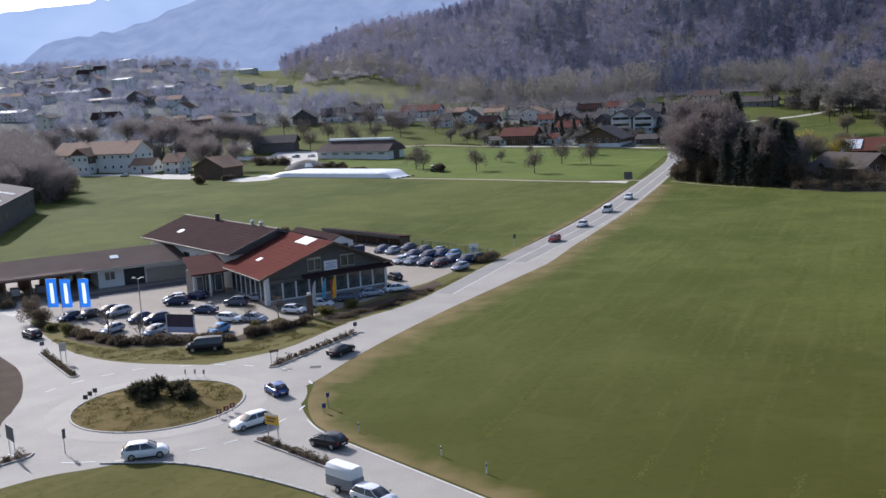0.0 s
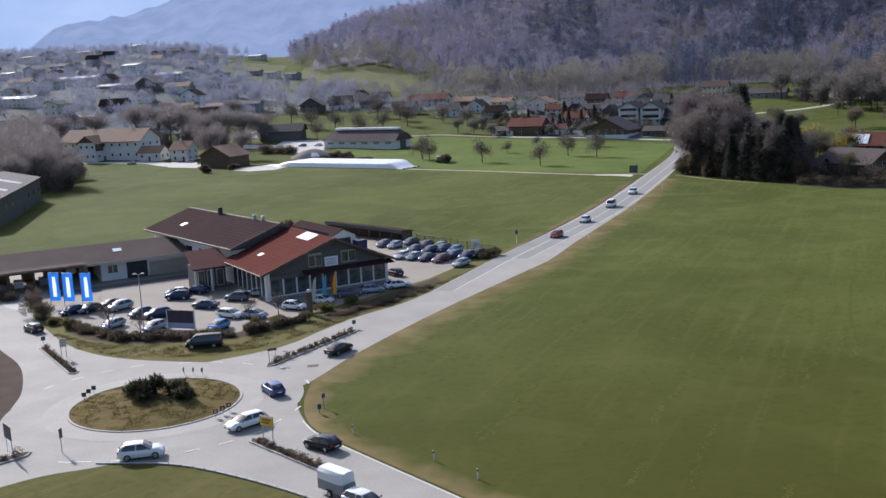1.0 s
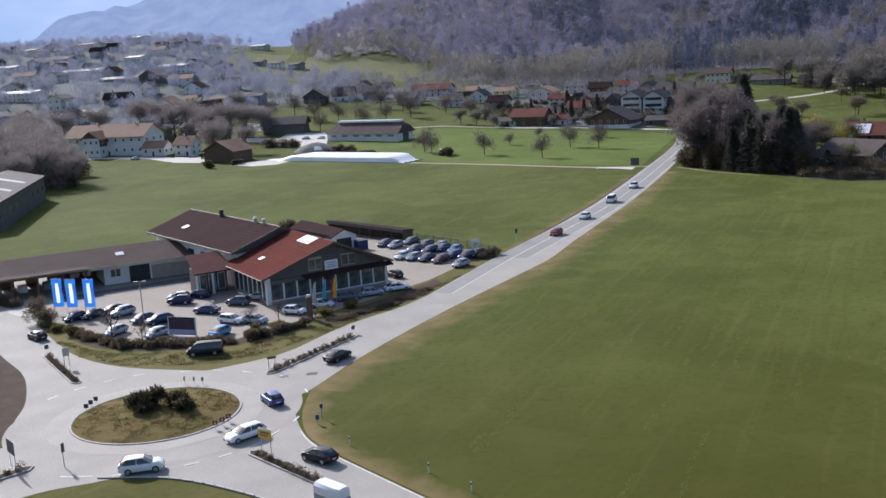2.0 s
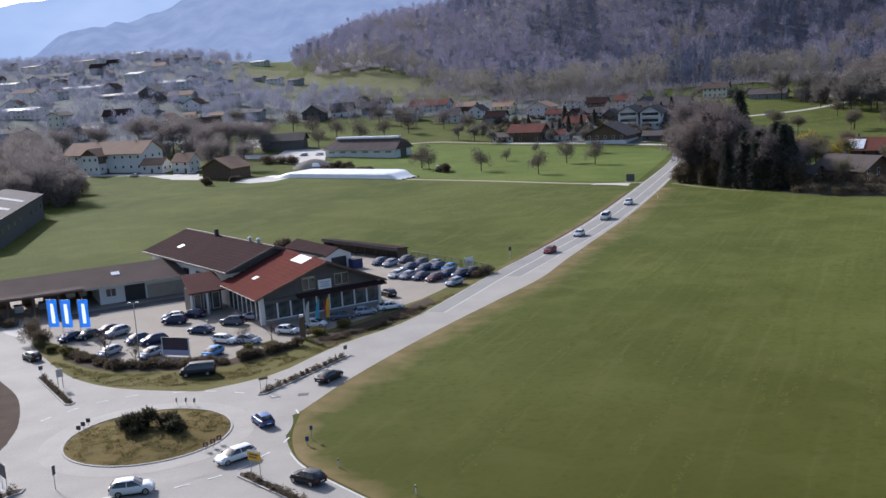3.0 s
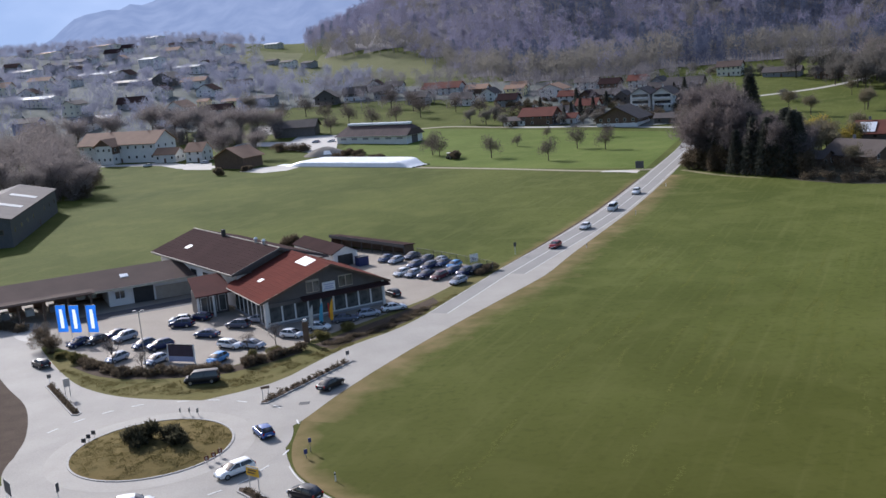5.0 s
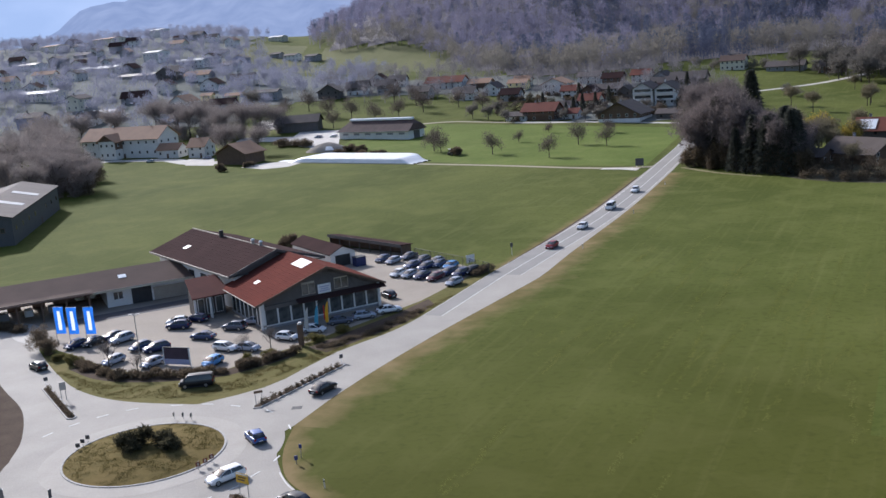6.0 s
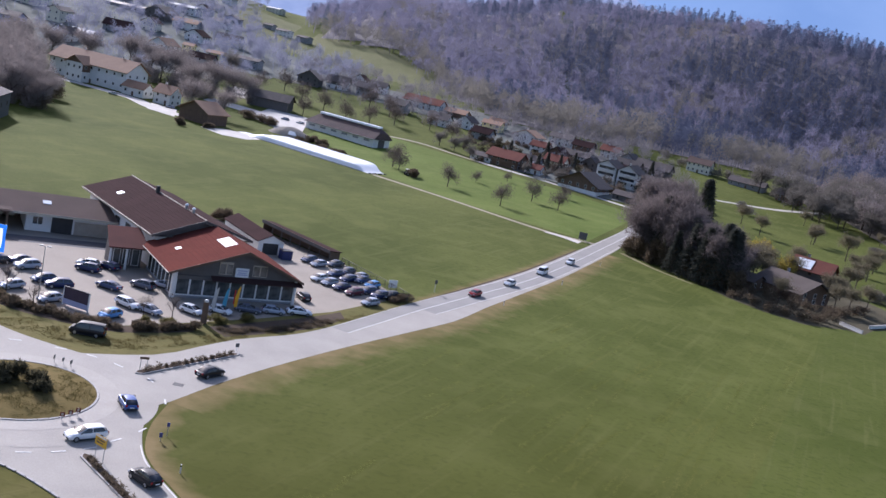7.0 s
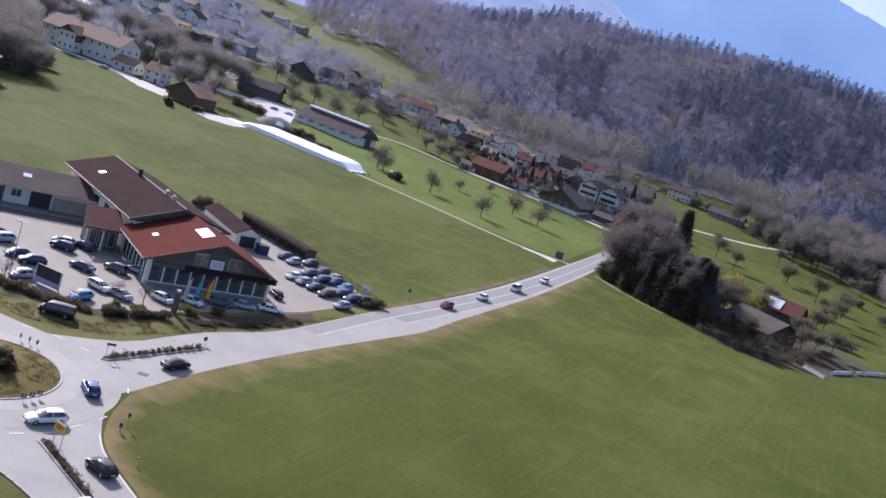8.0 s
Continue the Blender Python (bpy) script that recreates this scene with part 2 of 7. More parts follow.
M_GBROOF = mat("grey_brown_roof_tile", (0.098, 0.080, 0.071), (0.129, 0.107, 0.094), 0.9, 0.25, 9, bump=0.3, spec=0.1)
M_TROOF = mat("tan_roof_tile", (0.36, 0.215, 0.135), (0.28, 0.17, 0.11), 0.85, 0.25, 9, bump=0.3)
M_OROOF = mat("orange_roof_tile", (0.21, 0.080, 0.056), (0.15, 0.060, 0.046), 0.9, 0.25, 9, bump=0.3, spec=0.1)
M_DROOF = mat("dark_roof_tile", (0.075, 0.062, 0.058), (0.11, 0.09, 0.082), 0.85, 0.25, 9, bump=0.3)
M_GROOF = mat("grey_sheet_roof", (0.34, 0.35, 0.36), (0.44, 0.45, 0.46), 0.6, 0.2, 6)
M_FASCIA = mat("pale_fascia_board", (0.42, 0.37, 0.30), (0.34, 0.29, 0.24), 0.7, 1, 8)
M_PLASTIC = mat("white_silage_film", (0.82, 0.83, 0.84), (0.70, 0.72, 0.74), 0.4, 0.25, 2.5, bump=0.12)
M_GLASS = mat("dark_window_glass", (0.028, 0.032, 0.036), (0.045, 0.05, 0.055), 0.08, 0.3, 2, spec=0.7)
# paler tone stands for reflections and the lit interior behind the panes
M_SHOWGLASS = mat("showroom_glass", (0.032, 0.036, 0.038), (0.130, 0.136, 0.132), 0.06, 0.5, 0.9, spec=0.7)
M_FRAME = mat("white_frame", (0.70, 0.69, 0.66), (0.62, 0.61, 0.58), 0.6, 1, 9)
M_METAL = mat("galvanised_metal", (0.45, 0.45, 0.45), (0.36, 0.36, 0.36), 0.45, 1, 10, metal=0.7)
M_DMETAL = mat("dark_metal", (0.04, 0.04, 0.042), (0.06, 0.06, 0.06), 0.6, 1, 10, metal=0.3)
M_SKYLIGHT = mat("white_skylight_sheet", (0.88, 0.89, 0.90), (0.80, 0.82, 0.83), 0.3, 0.6, 4)
M_BLUE = island_mat("blue_flag_cloth", (0.03, 0.17, 0.66), (0.04, 0.20, 0.74), 0.6)
M_PALEBLUE = island_mat("pale_flag_print", (0.78, 0.90, 0.97), (0.82, 0.92, 0.98), 0.6)
M_TEAL = mat("teal_flag_cloth", (0.10, 0.36, 0.50), (0.08, 0.30, 0.44), 0.7, 0.6, 4)
M_FLAGY = mat("yellow_flag_cloth", (0.80, 0.42, 0.03), (0.70, 0.34, 0.02), 0.7, 0.6, 4)
M_FLAGR = mat("red_flag_cloth", (0.55, 0.04, 0.03), (0.45, 0.03, 0.02), 0.7, 0.6, 4)
M_FLAGW = mat("pale_flag_cloth", (0.55, 0.54, 0.50), (0.46, 0.45, 0.42), 0.7, 0.6, 4)
M_SIGNY = mat("yellow_sign_face", (0.70, 0.42, 0.03), (0.62, 0.36, 0.02), 0.5, 0.8, 5)
M_SIGNB = mat("blue_sign_face", (0.045, 0.06, 0.21), (0.035, 0.045, 0.16), 0.5, 0.8, 5)
M_SIGNBACK = mat("sign_back_metal", (0.07, 0.075, 0.08), (0.10, 0.10, 0.105), 0.6, 0.8, 5)
M_SIGNW = mat("white_sign_face", (0.78, 0.78, 0.78), (0.70, 0.70, 0.70), 0.5, 0.8, 5)
M_MAROON = mat("dark_display_board", (0.060, 0.042, 0.060), (0.085, 0.06, 0.08), 0.5, 0.8, 5)
M_LILAC = mat("lilac_grey_panel", (0.45, 0.45, 0.60), (0.38, 0.38, 0.52), 0.6, 0.8, 5)
M_BARK = mat("bark", (0.085, 0.068, 0.055), (0.055, 0.045, 0.038), 0.95, 2, 16, bump=0.4)
M_TWIG = island_mat("bare_twigs", (0.085, 0.070, 0.060), (0.165, 0.138, 0.118), 0.4, 0.0, 0.45)
M_TWIGP = island_mat("purplish_bare_twigs", (0.132, 0.110, 0.104), (0.232, 0.195, 0.182), 0.45, 0.0, 0.45)
M_FARMTWIG = island_mat("grey_bare_twigs", (0.195, 0.168, 0.158), (0.310, 0.272, 0.252), 0.45, 0.0, 0.45)
M_BUD = island_mat("budding_twigs", (0.15, 0.13, 0.085), (0.24, 0.21, 0.14))
M_NEEDLE = island_mat("conifer_needles", (0.058, 0.060, 0.050), (0.112, 0.114, 0.092))
M_HEDGE = island_mat("hedge_twigs", (0.095, 0.074, 0.052), (0.180, 0.142, 0.098), 0.4)
M_BUSH = island_mat("evergreen_bush_leaves", (0.050, 0.048, 0.030), (0.120, 0.108, 0.066), 0.4)
M_SHRUBG = island_mat("yellow_green_shrub", (0.13, 0.12, 0.045), (0.22, 0.19, 0.08))
# bare and conifer hill woods: distance haze is put into their blue tones
M_WOODB = island_mat("hazed_bare_wood", (0.190, 0.190, 0.278), (0.280, 0.268, 0.358), 0.5, 0.016, 0.92, 0.3)
M_WOODC = island_mat("hazed_conifer_wood", (0.092, 0.110, 0.172), (0.138, 0.158, 0.226), 0.4, 0.03, 0.88, 0.3)
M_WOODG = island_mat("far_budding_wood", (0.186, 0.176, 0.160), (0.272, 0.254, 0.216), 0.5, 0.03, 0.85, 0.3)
# town trees: twig tone lightened and blued for the haze over the town
M_TOWNTWIG = island_mat("haze_blue_bare_twigs", (0.232, 0.245, 0.330), (0.310, 0.320, 0.405), 0.5, 0.03, 0.9, 0.3)
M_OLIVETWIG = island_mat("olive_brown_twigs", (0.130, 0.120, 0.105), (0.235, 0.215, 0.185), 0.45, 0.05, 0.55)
M_PAINT = paint_mat()
M_CARGLASS = mat("car_glass", (0.015, 0.017, 0.02), (0.02, 0.022, 0.026), 0.05, 1, 4, spec=0.8)
M_TYRE = mat("tyre_rubber", (0.018, 0.018, 0.018), (0.028, 0.028, 0.028), 0.9, 3, 20)
M_RIM = mat("alloy_rim", (0.45, 0.45, 0.46), (0.36, 0.36, 0.37), 0.35, 3, 20, metal=0.8)
M_LAMP = mat("headlamp_lens", (0.75, 0.76, 0.78), (0.66, 0.67, 0.70), 0.12, 4, 20)
M_TAIL = mat("tail_lamp_lens", (0.30, 0.012, 0.010), (0.22, 0.01, 0.01), 0.2, 4, 20)
M_TRIM = mat("black_plastic_trim", (0.022, 0.022, 0.023), (0.03, 0.03, 0.03), 0.7, 4, 20)
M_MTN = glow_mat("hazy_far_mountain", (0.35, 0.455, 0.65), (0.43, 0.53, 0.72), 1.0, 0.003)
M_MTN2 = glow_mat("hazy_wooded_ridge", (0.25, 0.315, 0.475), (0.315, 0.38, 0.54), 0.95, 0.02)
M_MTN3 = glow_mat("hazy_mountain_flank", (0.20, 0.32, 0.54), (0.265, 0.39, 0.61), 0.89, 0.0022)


# ---- mesh helpers ----
def mesh_from(name, verts, faces, material, smooth=False):
    me = bpy.data.meshes.new(name)
    me.from_pydata([tuple(v) for v in verts], [], [tuple(f) for f in faces])
    me.materials.append(material)
    me.update()
    if smooth:
        me.polygons.foreach_set("use_smooth", [True] * len(me.polygons))
    return me


def solid(name, bm, material):
    bmesh.ops.recalc_face_normals(bm, faces=bm.faces)
    me = bpy.data.meshes.new(name)
    bm.to_mesh(me)
    bm.free()
    me.materials.append(material)
    return me


def part(name, bm, material, parent, label=""):
    """Links a bmesh, or a ready mesh, as one mesh object under a thing or a part."""
    me = solid(name, bm, material) if isinstance(bm, bmesh.types.BMesh) else bm
    ob = new(name, me)
    ob.parent = parent
    return tagged(ob, label) if label else ob


def thing(name, m, label, category, group="", kind=""):
    ob = new(name)
    ob.empty_display_size = 0.2
    ob.matrix_basis = m
    return tagged(ob, label, category, group, kind)


def box(bm, x0, y0, z0, x1, y1, z1, bevel=0.0):
    r = bmesh.ops.create_cube(bm, size=1, matrix=Matrix.LocRotScale(((x0 + x1) / 2, (y0 + y1) / 2, (z0 + z1) / 2), None, (abs(x1 - x0), abs(y1 - y0), abs(z1 - z0))))
    if bevel:
        es = list({e for v in r["verts"] for e in v.link_edges})
        bmesh.ops.bevel(bm, geom=es, offset=bevel, segments=1, affect="EDGES")
    return bm


def bx(x0, y0, z0, x1, y1, z1, bevel=0.0):
    return box(bmesh.new(), x0, y0, z0, x1, y1, z1, bevel)


def rod(bm, a, b, r0, r1=None, n=8):
    """A tapered round bar from a to b."""
    a, b = Vector(a), Vector(b)
    q = (b - a).to_track_quat("Z", "Y").to_matrix().to_4x4()
    bmesh.ops.create_cone(bm, cap_ends=True, segments=n, radius1=r0, radius2=r0 if r1 is None else r1, depth=(b - a).length,
                          matrix=Matrix.Translation((a + b) / 2) @ q)
    return bm


def prism(pts, y0, y1):
    """A solid with the outline pts (x, z), from y0 to y1."""
    bm = bmesh.new()
    lo, hi = [bm.verts.new((x, y0, z)) for x, z in pts], [bm.verts.new((x, y1, z)) for x, z in pts]
    bm.faces.new(lo)
    bm.faces.new(hi[::-1])
    for i in range(len(pts)):
        j = (i + 1) % len(pts)
        bm.faces.new((lo[i], lo[j], hi[j], hi[i]))
    return bm


def slab(corners, thick):
    """A flat plate through four corners, of that thickness downwards."""
    bm = bmesh.new()
    up = [bm.verts.new(c) for c in corners]
    dn = [bm.verts.new((c[0], c[1], c[2] - thick)) for c in corners]
    bm.faces.new(up)
    bm.faces.new(dn[::-1])
    for i in range(4):
        j = (i + 1) % 4
        bm.faces.new((up[i], up[j], dn[j], dn[i]))
    return bm


def spline(pts, step=3.0):
    """A smooth line through points in the plan."""
    p = [Vector(q) for q in pts]
    p = [2 * p[0] - p[1]] + p + [2 * p[-1] - p[-2]]
    out = []
    for i in range(1, len(p) - 2):
        n = max(2, int((p[i + 1] - p[i]).length / step))
        for k in range(n):
            t = k / n
            out.append(0.5 * ((2 * p[i]) + (p[i + 1] - p[i - 1]) * t + (2 * p[i - 1] - 5 * p[i] + 4 * p[i + 1] - p[i + 2]) * t * t
                              + (3 * p[i] - p[i - 1] - 3 * p[i + 1] + p[i + 2]) * t ** 3))
    out.append(p[-2])
    return out


def sm(a):
    a = min(1.0, max(0.0, a))
    return a * a * (3 - 2 * a)


def land(x, y):
    """The height of the land: a flat valley floor, a gentle rise, and a wooded hill behind."""
    az = math.degrees(math.atan2(x, max(y, 1)))
    z = 20 * sm((y - 430) / 430) + 16 * sm((-40 - x) / 220) * sm((y - 480) / 400)
    top = float(np.interp(az, [-30, -14, -9, -7.2, -3.4, 1.3, 3.5, 6, 10, 16, 22, 40], [76, 74, 62, 60, 92, 105, 119, 135, 137, 146, 144, 140]))
    foot = 830 - 0.35 * max(0, x - 120)
    if top > z:
        z += (top - z) * sm((y - foot) / 480)
    return z


def sheet_between(name, left, right, z, material, label, category, across=3):
    """A paved or grassed strip between two smooth edges, laid on the land."""
    n = 80 if len(left) < 40 else 200
    def even(pts):
        s = spline(pts, 1.0)
        return [s[round(i * (len(s) - 1) / n)] for i in range(n + 1)]
    a, b = even(left), even(right)
    verts, faces = [], []
    for i in range(n + 1):
        for k in range(across + 1):
            q = a[i].lerp(b[i], k / across)
            verts.append((q.x, q.y, land(q.x, q.y) + (z if material is not M_VERGE else z + (0.006 - z) * k / across)))
    w = across + 1
    for i in range(n):
        for k in range(across):
            faces.append((i * w + k, i * w + k + 1, (i + 1) * w + k + 1, (i + 1) * w + k))
    me = mesh_from(name, verts, faces, material)
    side = me.uv_layers.new(name="across")
    for lp in me.loops:
        side.data[lp.index].uv = ((lp.vertex_index % w) / across, 0.5)
    bm = bmesh.new()
    bm.from_mesh(me)
    bmesh.ops.recalc_face_normals(bm, faces=bm.faces)
    if sum(f.normal.z for f in bm.faces) < 0:
        bmesh.ops.reverse_faces(bm, faces=bm.faces)
    bm.to_mesh(me)
    bm.free()
    return tagged(new(name, me), label, category, kind="structure")


def sheet_poly(name, outline, z, material, label, category, smooth_step=0.0):
    pts = spline(outline + outline[:1], smooth_step)[:-1] if smooth_step else [Vector(q) for q in outline]
    bm = bmesh.new()
    f = bm.faces.new([bm.verts.new((q.x, q.y, land(q.x, q.y) + z)) for q in pts])
    f.normal_update()
    if f.normal.z < 0:
        f.normal_flip()
    bmesh.ops.triangulate(bm, faces=bm.faces)
    me = bpy.data.meshes.new(name)
    bm.to_mesh(me)
    bm.free()
    me.materials.append(material)
    return tagged(new(name, me), label, category, kind="structure")


def sheet_grid(name, outline, z, step, material, label, category):
    """A large patch of ground that follows the land: squares of a grid whose middles lie inside an outline."""
    def inside(x, y):
        odd = False
        for i, (ax, ay) in enumerate(outline):
            bx_, by_ = outline[i - 1]
            if (ay > y) != (by_ > y) and x < (bx_ - ax) * (y - ay) / (by_ - ay) + ax:
                odd = not odd
        return odd
    at, verts, faces = {}, [], []
    x0, x1, y0, y1 = min(q[0] for q in outline), max(q[0] for q in outline), min(q[1] for q in outline), max(q[1] for q in outline)
    for i in range(int((x1 - x0) / step) + 1):
        for j in range(int((y1 - y0) / step) + 1):
            if inside(x0 + (i + 0.5) * step, y0 + (j + 0.5) * step):
                f = []
                for a, b in ((i, j), (i + 1, j), (i + 1, j + 1), (i, j + 1)):
                    if (a, b) not in at:
                        at[(a, b)] = len(verts)
                        x, y = x0 + a * step, y0 + b * step
                        verts.append((x, y, land(x, y) + z))
                    f.append(at[(a, b)])
                faces.append(f)
    return tagged(new(name, mesh_from(name, verts, faces, material, True)), label, category, kind="structure")


# ---- the land ----
def build_ground():
    xs = sorted(set([-3500, -2600, -2000, -1500, -1200, -1000] + list(range(-900, 901, 25)) + [1000, 1200, 1500, 2000, 2600, 3500]))
    ys = sorted(set([-2500, -1500, -800, -400, -200, -100] + list(range(0, 1500, 20)) + [1600, 1800, 2200, 3000, 4500]))
    verts = [(x, y, land(x, y)) for y in ys for x in xs]
    w = len(xs)
    faces = [(j * w + i, j * w + i + 1, (j + 1) * w + i + 1, (j + 1) * w + i) for j in range(len(ys) - 1) for i in range(w - 1)]
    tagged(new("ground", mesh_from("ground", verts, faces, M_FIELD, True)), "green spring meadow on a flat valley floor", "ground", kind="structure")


def build_mountain(name, az0, az1, dist, heights, material, label, seed):
    """A far ridge on a wide arc: heights are (azimuth, degrees above the eye) along its crest."""
    n, rows = 160, 10
    az = np.linspace(az0, az1, n)
    top = np.interp(az, [h[0] for h in heights], [h[1] for h in heights])
    verts, faces = [], []
    for i in range(n):
        a = radians(az[i])
        crest = 40 + dist * math.tan(radians(top[i])) + 14 * noise.noise((az[i] * 0.9, seed, 0)) + 8 * noise.noise((az[i] * 4, seed, 3))
        for k in range(rows):
            f = k / (rows - 1)
            d = dist - 700 * (1 - f) + 60 * noise.noise((az[i] * 0.5, f * 3, seed))
            verts.append((d * math.sin(a), d * math.cos(a), -30 + (crest + 30) * f))
    for i in range(n - 1):
        for k in range(rows - 1):
            faces.append((i * rows + k, (i + 1) * rows + k, (i + 1) * rows + k + 1, i * rows + k + 1))
    tagged(new(name, mesh_from(name, verts, faces, material, True)), label, "mountain", kind="structure")


build_ground()
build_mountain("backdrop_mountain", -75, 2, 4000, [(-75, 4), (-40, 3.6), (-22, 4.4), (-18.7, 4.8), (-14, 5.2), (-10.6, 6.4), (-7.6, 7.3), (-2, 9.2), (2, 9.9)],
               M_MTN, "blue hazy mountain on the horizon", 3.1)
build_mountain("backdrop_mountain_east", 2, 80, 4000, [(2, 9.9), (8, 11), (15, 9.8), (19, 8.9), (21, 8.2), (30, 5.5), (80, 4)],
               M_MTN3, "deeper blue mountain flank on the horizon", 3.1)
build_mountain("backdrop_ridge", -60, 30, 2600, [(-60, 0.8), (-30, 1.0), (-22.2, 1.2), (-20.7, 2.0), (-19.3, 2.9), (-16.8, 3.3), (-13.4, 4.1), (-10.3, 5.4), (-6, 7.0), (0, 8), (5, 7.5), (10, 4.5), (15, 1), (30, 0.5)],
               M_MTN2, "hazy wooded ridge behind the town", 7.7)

# ---- roads, roundabout, verges ----
RC, R_ISL, R_APR, R_OUT = Vector((-34.9, 120.2)), 9.8, 12.6, 17.2


def ring(name, c, r0, r1, z0, z1, material, label, category, n=96):
    verts, faces = [], []
    for i in range(n):
        a = 2 * math.pi * i / n
        verts += [(c.x + r0 * math.cos(a), c.y + r0 * math.sin(a), z0), (c.x + r1 * math.cos(a), c.y + r1 * math.sin(a), z1)]
    for i in range(n):
        j = (i + 1) % n
        faces.append((2 * i, 2 * i + 1, 2 * j + 1, 2 * j))
    return tagged(new(name, mesh_from(name, verts, faces, material)), label, category, kind="structure")


ring("road_ring", RC, R_ISL - 0.5, R_OUT, 0.045, 0.045, M_ROAD, "pale worn asphalt ring of the roundabout", "road")
ring("apron", RC, R_ISL - 0.1, R_APR, 0.075, 0.06, M_APRON, "raised pale concrete apron round the island", "apron")
def beside(pts, d, ragged=0.0):
    """The line that runs d metres to the left of a smooth line (to its right where d is negative), ragged by so many metres."""
    q = spline(pts, 2.5 if ragged else 6.0)
    out = []
    for i, p in enumerate(q):
        t = (q[min(i + 1, len(q) - 1)] - q[max(i - 1, 0)]).normalized()
        e = d + ragged * (noise.noise((p.x * 0.09, p.y * 0.09, d)) + 0.6 * noise.noise((p.x * 0.4, p.y * 0.4, d)))
        out.append((p.x - t.y * e, p.y + t.x * e))
    return out


EAST_LEFT = [(-36, 136), (-31, 138), (-23.4, 143.2), (-18.8, 151.2), (-14.6, 158.4), (-7.4, 166.6), (-2.2, 175.8), (3.6, 188.6), (10.8, 202.9), (20.9, 225), (31.8, 249), (41.6, 272), (59.8, 319.5), (90, 402), (104, 455)]
EAST_RIGHT = [(-14.3, 133.8), (-8.2, 147.0), (0.5, 163.6), (10.0, 180.2), (16.0, 190.6), (20.8, 199.6), (27.4, 216.2), (34.2, 232.1), (50.4, 270.8), (70.2, 323.5), (76.4, 341), (97.5, 401), (109, 452)]
EAST_MID = [(1.1, 174.3), (6.8, 187.0), (13.4, 201.8), (24.3, 224.1), (34.6, 245.0), (46.0, 271.2), (64.8, 320.5), (93.6, 402), (106.5, 453)]
sheet_between("road_east", EAST_LEFT, [(-22, 118), (-17.3, 126)] + EAST_RIGHT, 0.040, M_ROAD, "pale grey country road with worn asphalt", "road", 4)
sheet_between("lane_north", beside(EAST_MID, 3.4), beside(EAST_MID, 0.14), 0.046, M_ROAD2, "darker wheel-worn asphalt lane", "road", 2)
sheet_between("lane_south", beside(EAST_MID[2:], -0.14), beside(EAST_MID[2:], -3.1), 0.046, M_ROAD2, "darker wheel-worn asphalt lane", "road", 2)
sheet_between("road_west", [(-46, 108), (-51.6, 119), (-53.2, 126.4), (-56.0, 134.4), (-59.5, 141.6), (-65.9, 150.8), (-75, 165), (-86, 183), (-110, 220)],
              [(-30, 136.4), (-43.9, 140.8), (-52.9, 147.4), (-60, 157), (-67.5, 169.5), (-76, 185), (-98, 222)], 0.036, M_ROAD, "pale asphalt road leaving the roundabout", "road", 4)
sheet_between("road_southwest", [(-28, 104), (-35.6, 100.4), (-40.2, 98.8), (-44.5, 95.6), (-53, 88), (-70, 74)],
              [(-44, 120), (-49.6, 112.5), (-53, 108), (-58, 103), (-66, 96), (-80, 84)], 0.032, M_ROAD, "asphalt road with a planted splitter", "road", 4)
sheet_between("road_south", [(-36, 101.5), (-28.5, 100.3), (-21.7, 96.6), (-13.6, 90.3), (-6, 82.5), (6, 68), (22, 45)],
              [(-19, 122), (-17, 113), (-14.5, 107.0), (-10.3, 101.4), (-4.6, 94.2), (5, 82), (18, 65), (36, 40)], 0.028, M_ROAD, "asphalt road running towards the viewer", "road", 4)
sheet_between("village_road", [(118, 462), (107, 466), (70, 497), (50, 508), (32, 518.5)], [(120, 468), (108, 470.5), (71, 502), (51, 513), (33.5, 523)], 0.05, M_PATH, "pale lane along the village edge", "road", 2)
sheet_between("village_track", [(32.5, 519), (19, 529), (2, 541), (-14, 542), (-26, 534)], [(34, 522.5), (20, 532), (3, 544.5), (-14, 546), (-28, 538)], 0.045, M_DRYTRACK, "dry gravel track from the village to the stable", "track", 2)
sheet_between("farm_track", [(68, 338), (55, 342.5), (43, 351), (22, 370), (3, 386), (-12, 398)], [(69, 341.5), (56, 345.5), (44, 354), (23, 373), (4, 389), (-11, 401)], 0.03, M_DRYTRACK, "dry trodden field track", "track", 2)
sheet_between("track_mouth", [(61.5, 334), (57, 339.5), (51, 343.5)], [(63.5, 339.5), (59, 342.8), (52.5, 346)], 0.034, M_GRAVEL, "pale gravel mouth of the field track", "track", 2)
sheet_between("grove_track", [(75, 332.5), (79, 322), (84, 312), (92, 301)], [(77, 333.5), (80.6, 323), (85.2, 313), (92.6, 301.8)], 0.03, M_TRACK, "pale gravel track beside the grove", "track", 2)
sheet_between("hill_road", [(150, 560), (175, 566), (205, 576), (240, 600)], [(150, 564), (175, 570), (204, 580.5), (237, 604)], 0.06, M_PATH, "pale lane across the far meadow", "road", 2)
EAST_EDGE = [(-17.3, 126)] + EAST_RIGHT[:10]
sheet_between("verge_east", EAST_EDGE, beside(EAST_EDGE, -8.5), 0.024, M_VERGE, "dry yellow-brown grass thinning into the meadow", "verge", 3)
# narrow dark band along the road's north edge
sheet_between("dark_edge_north", EAST_LEFT[8:13], beside(EAST_LEFT[8:13], 0.7), 0.03, M_SOIL, "narrow dark strip along the road", "gutter", 1)
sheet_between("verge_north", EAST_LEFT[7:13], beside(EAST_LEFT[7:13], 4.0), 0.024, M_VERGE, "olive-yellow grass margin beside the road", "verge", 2)
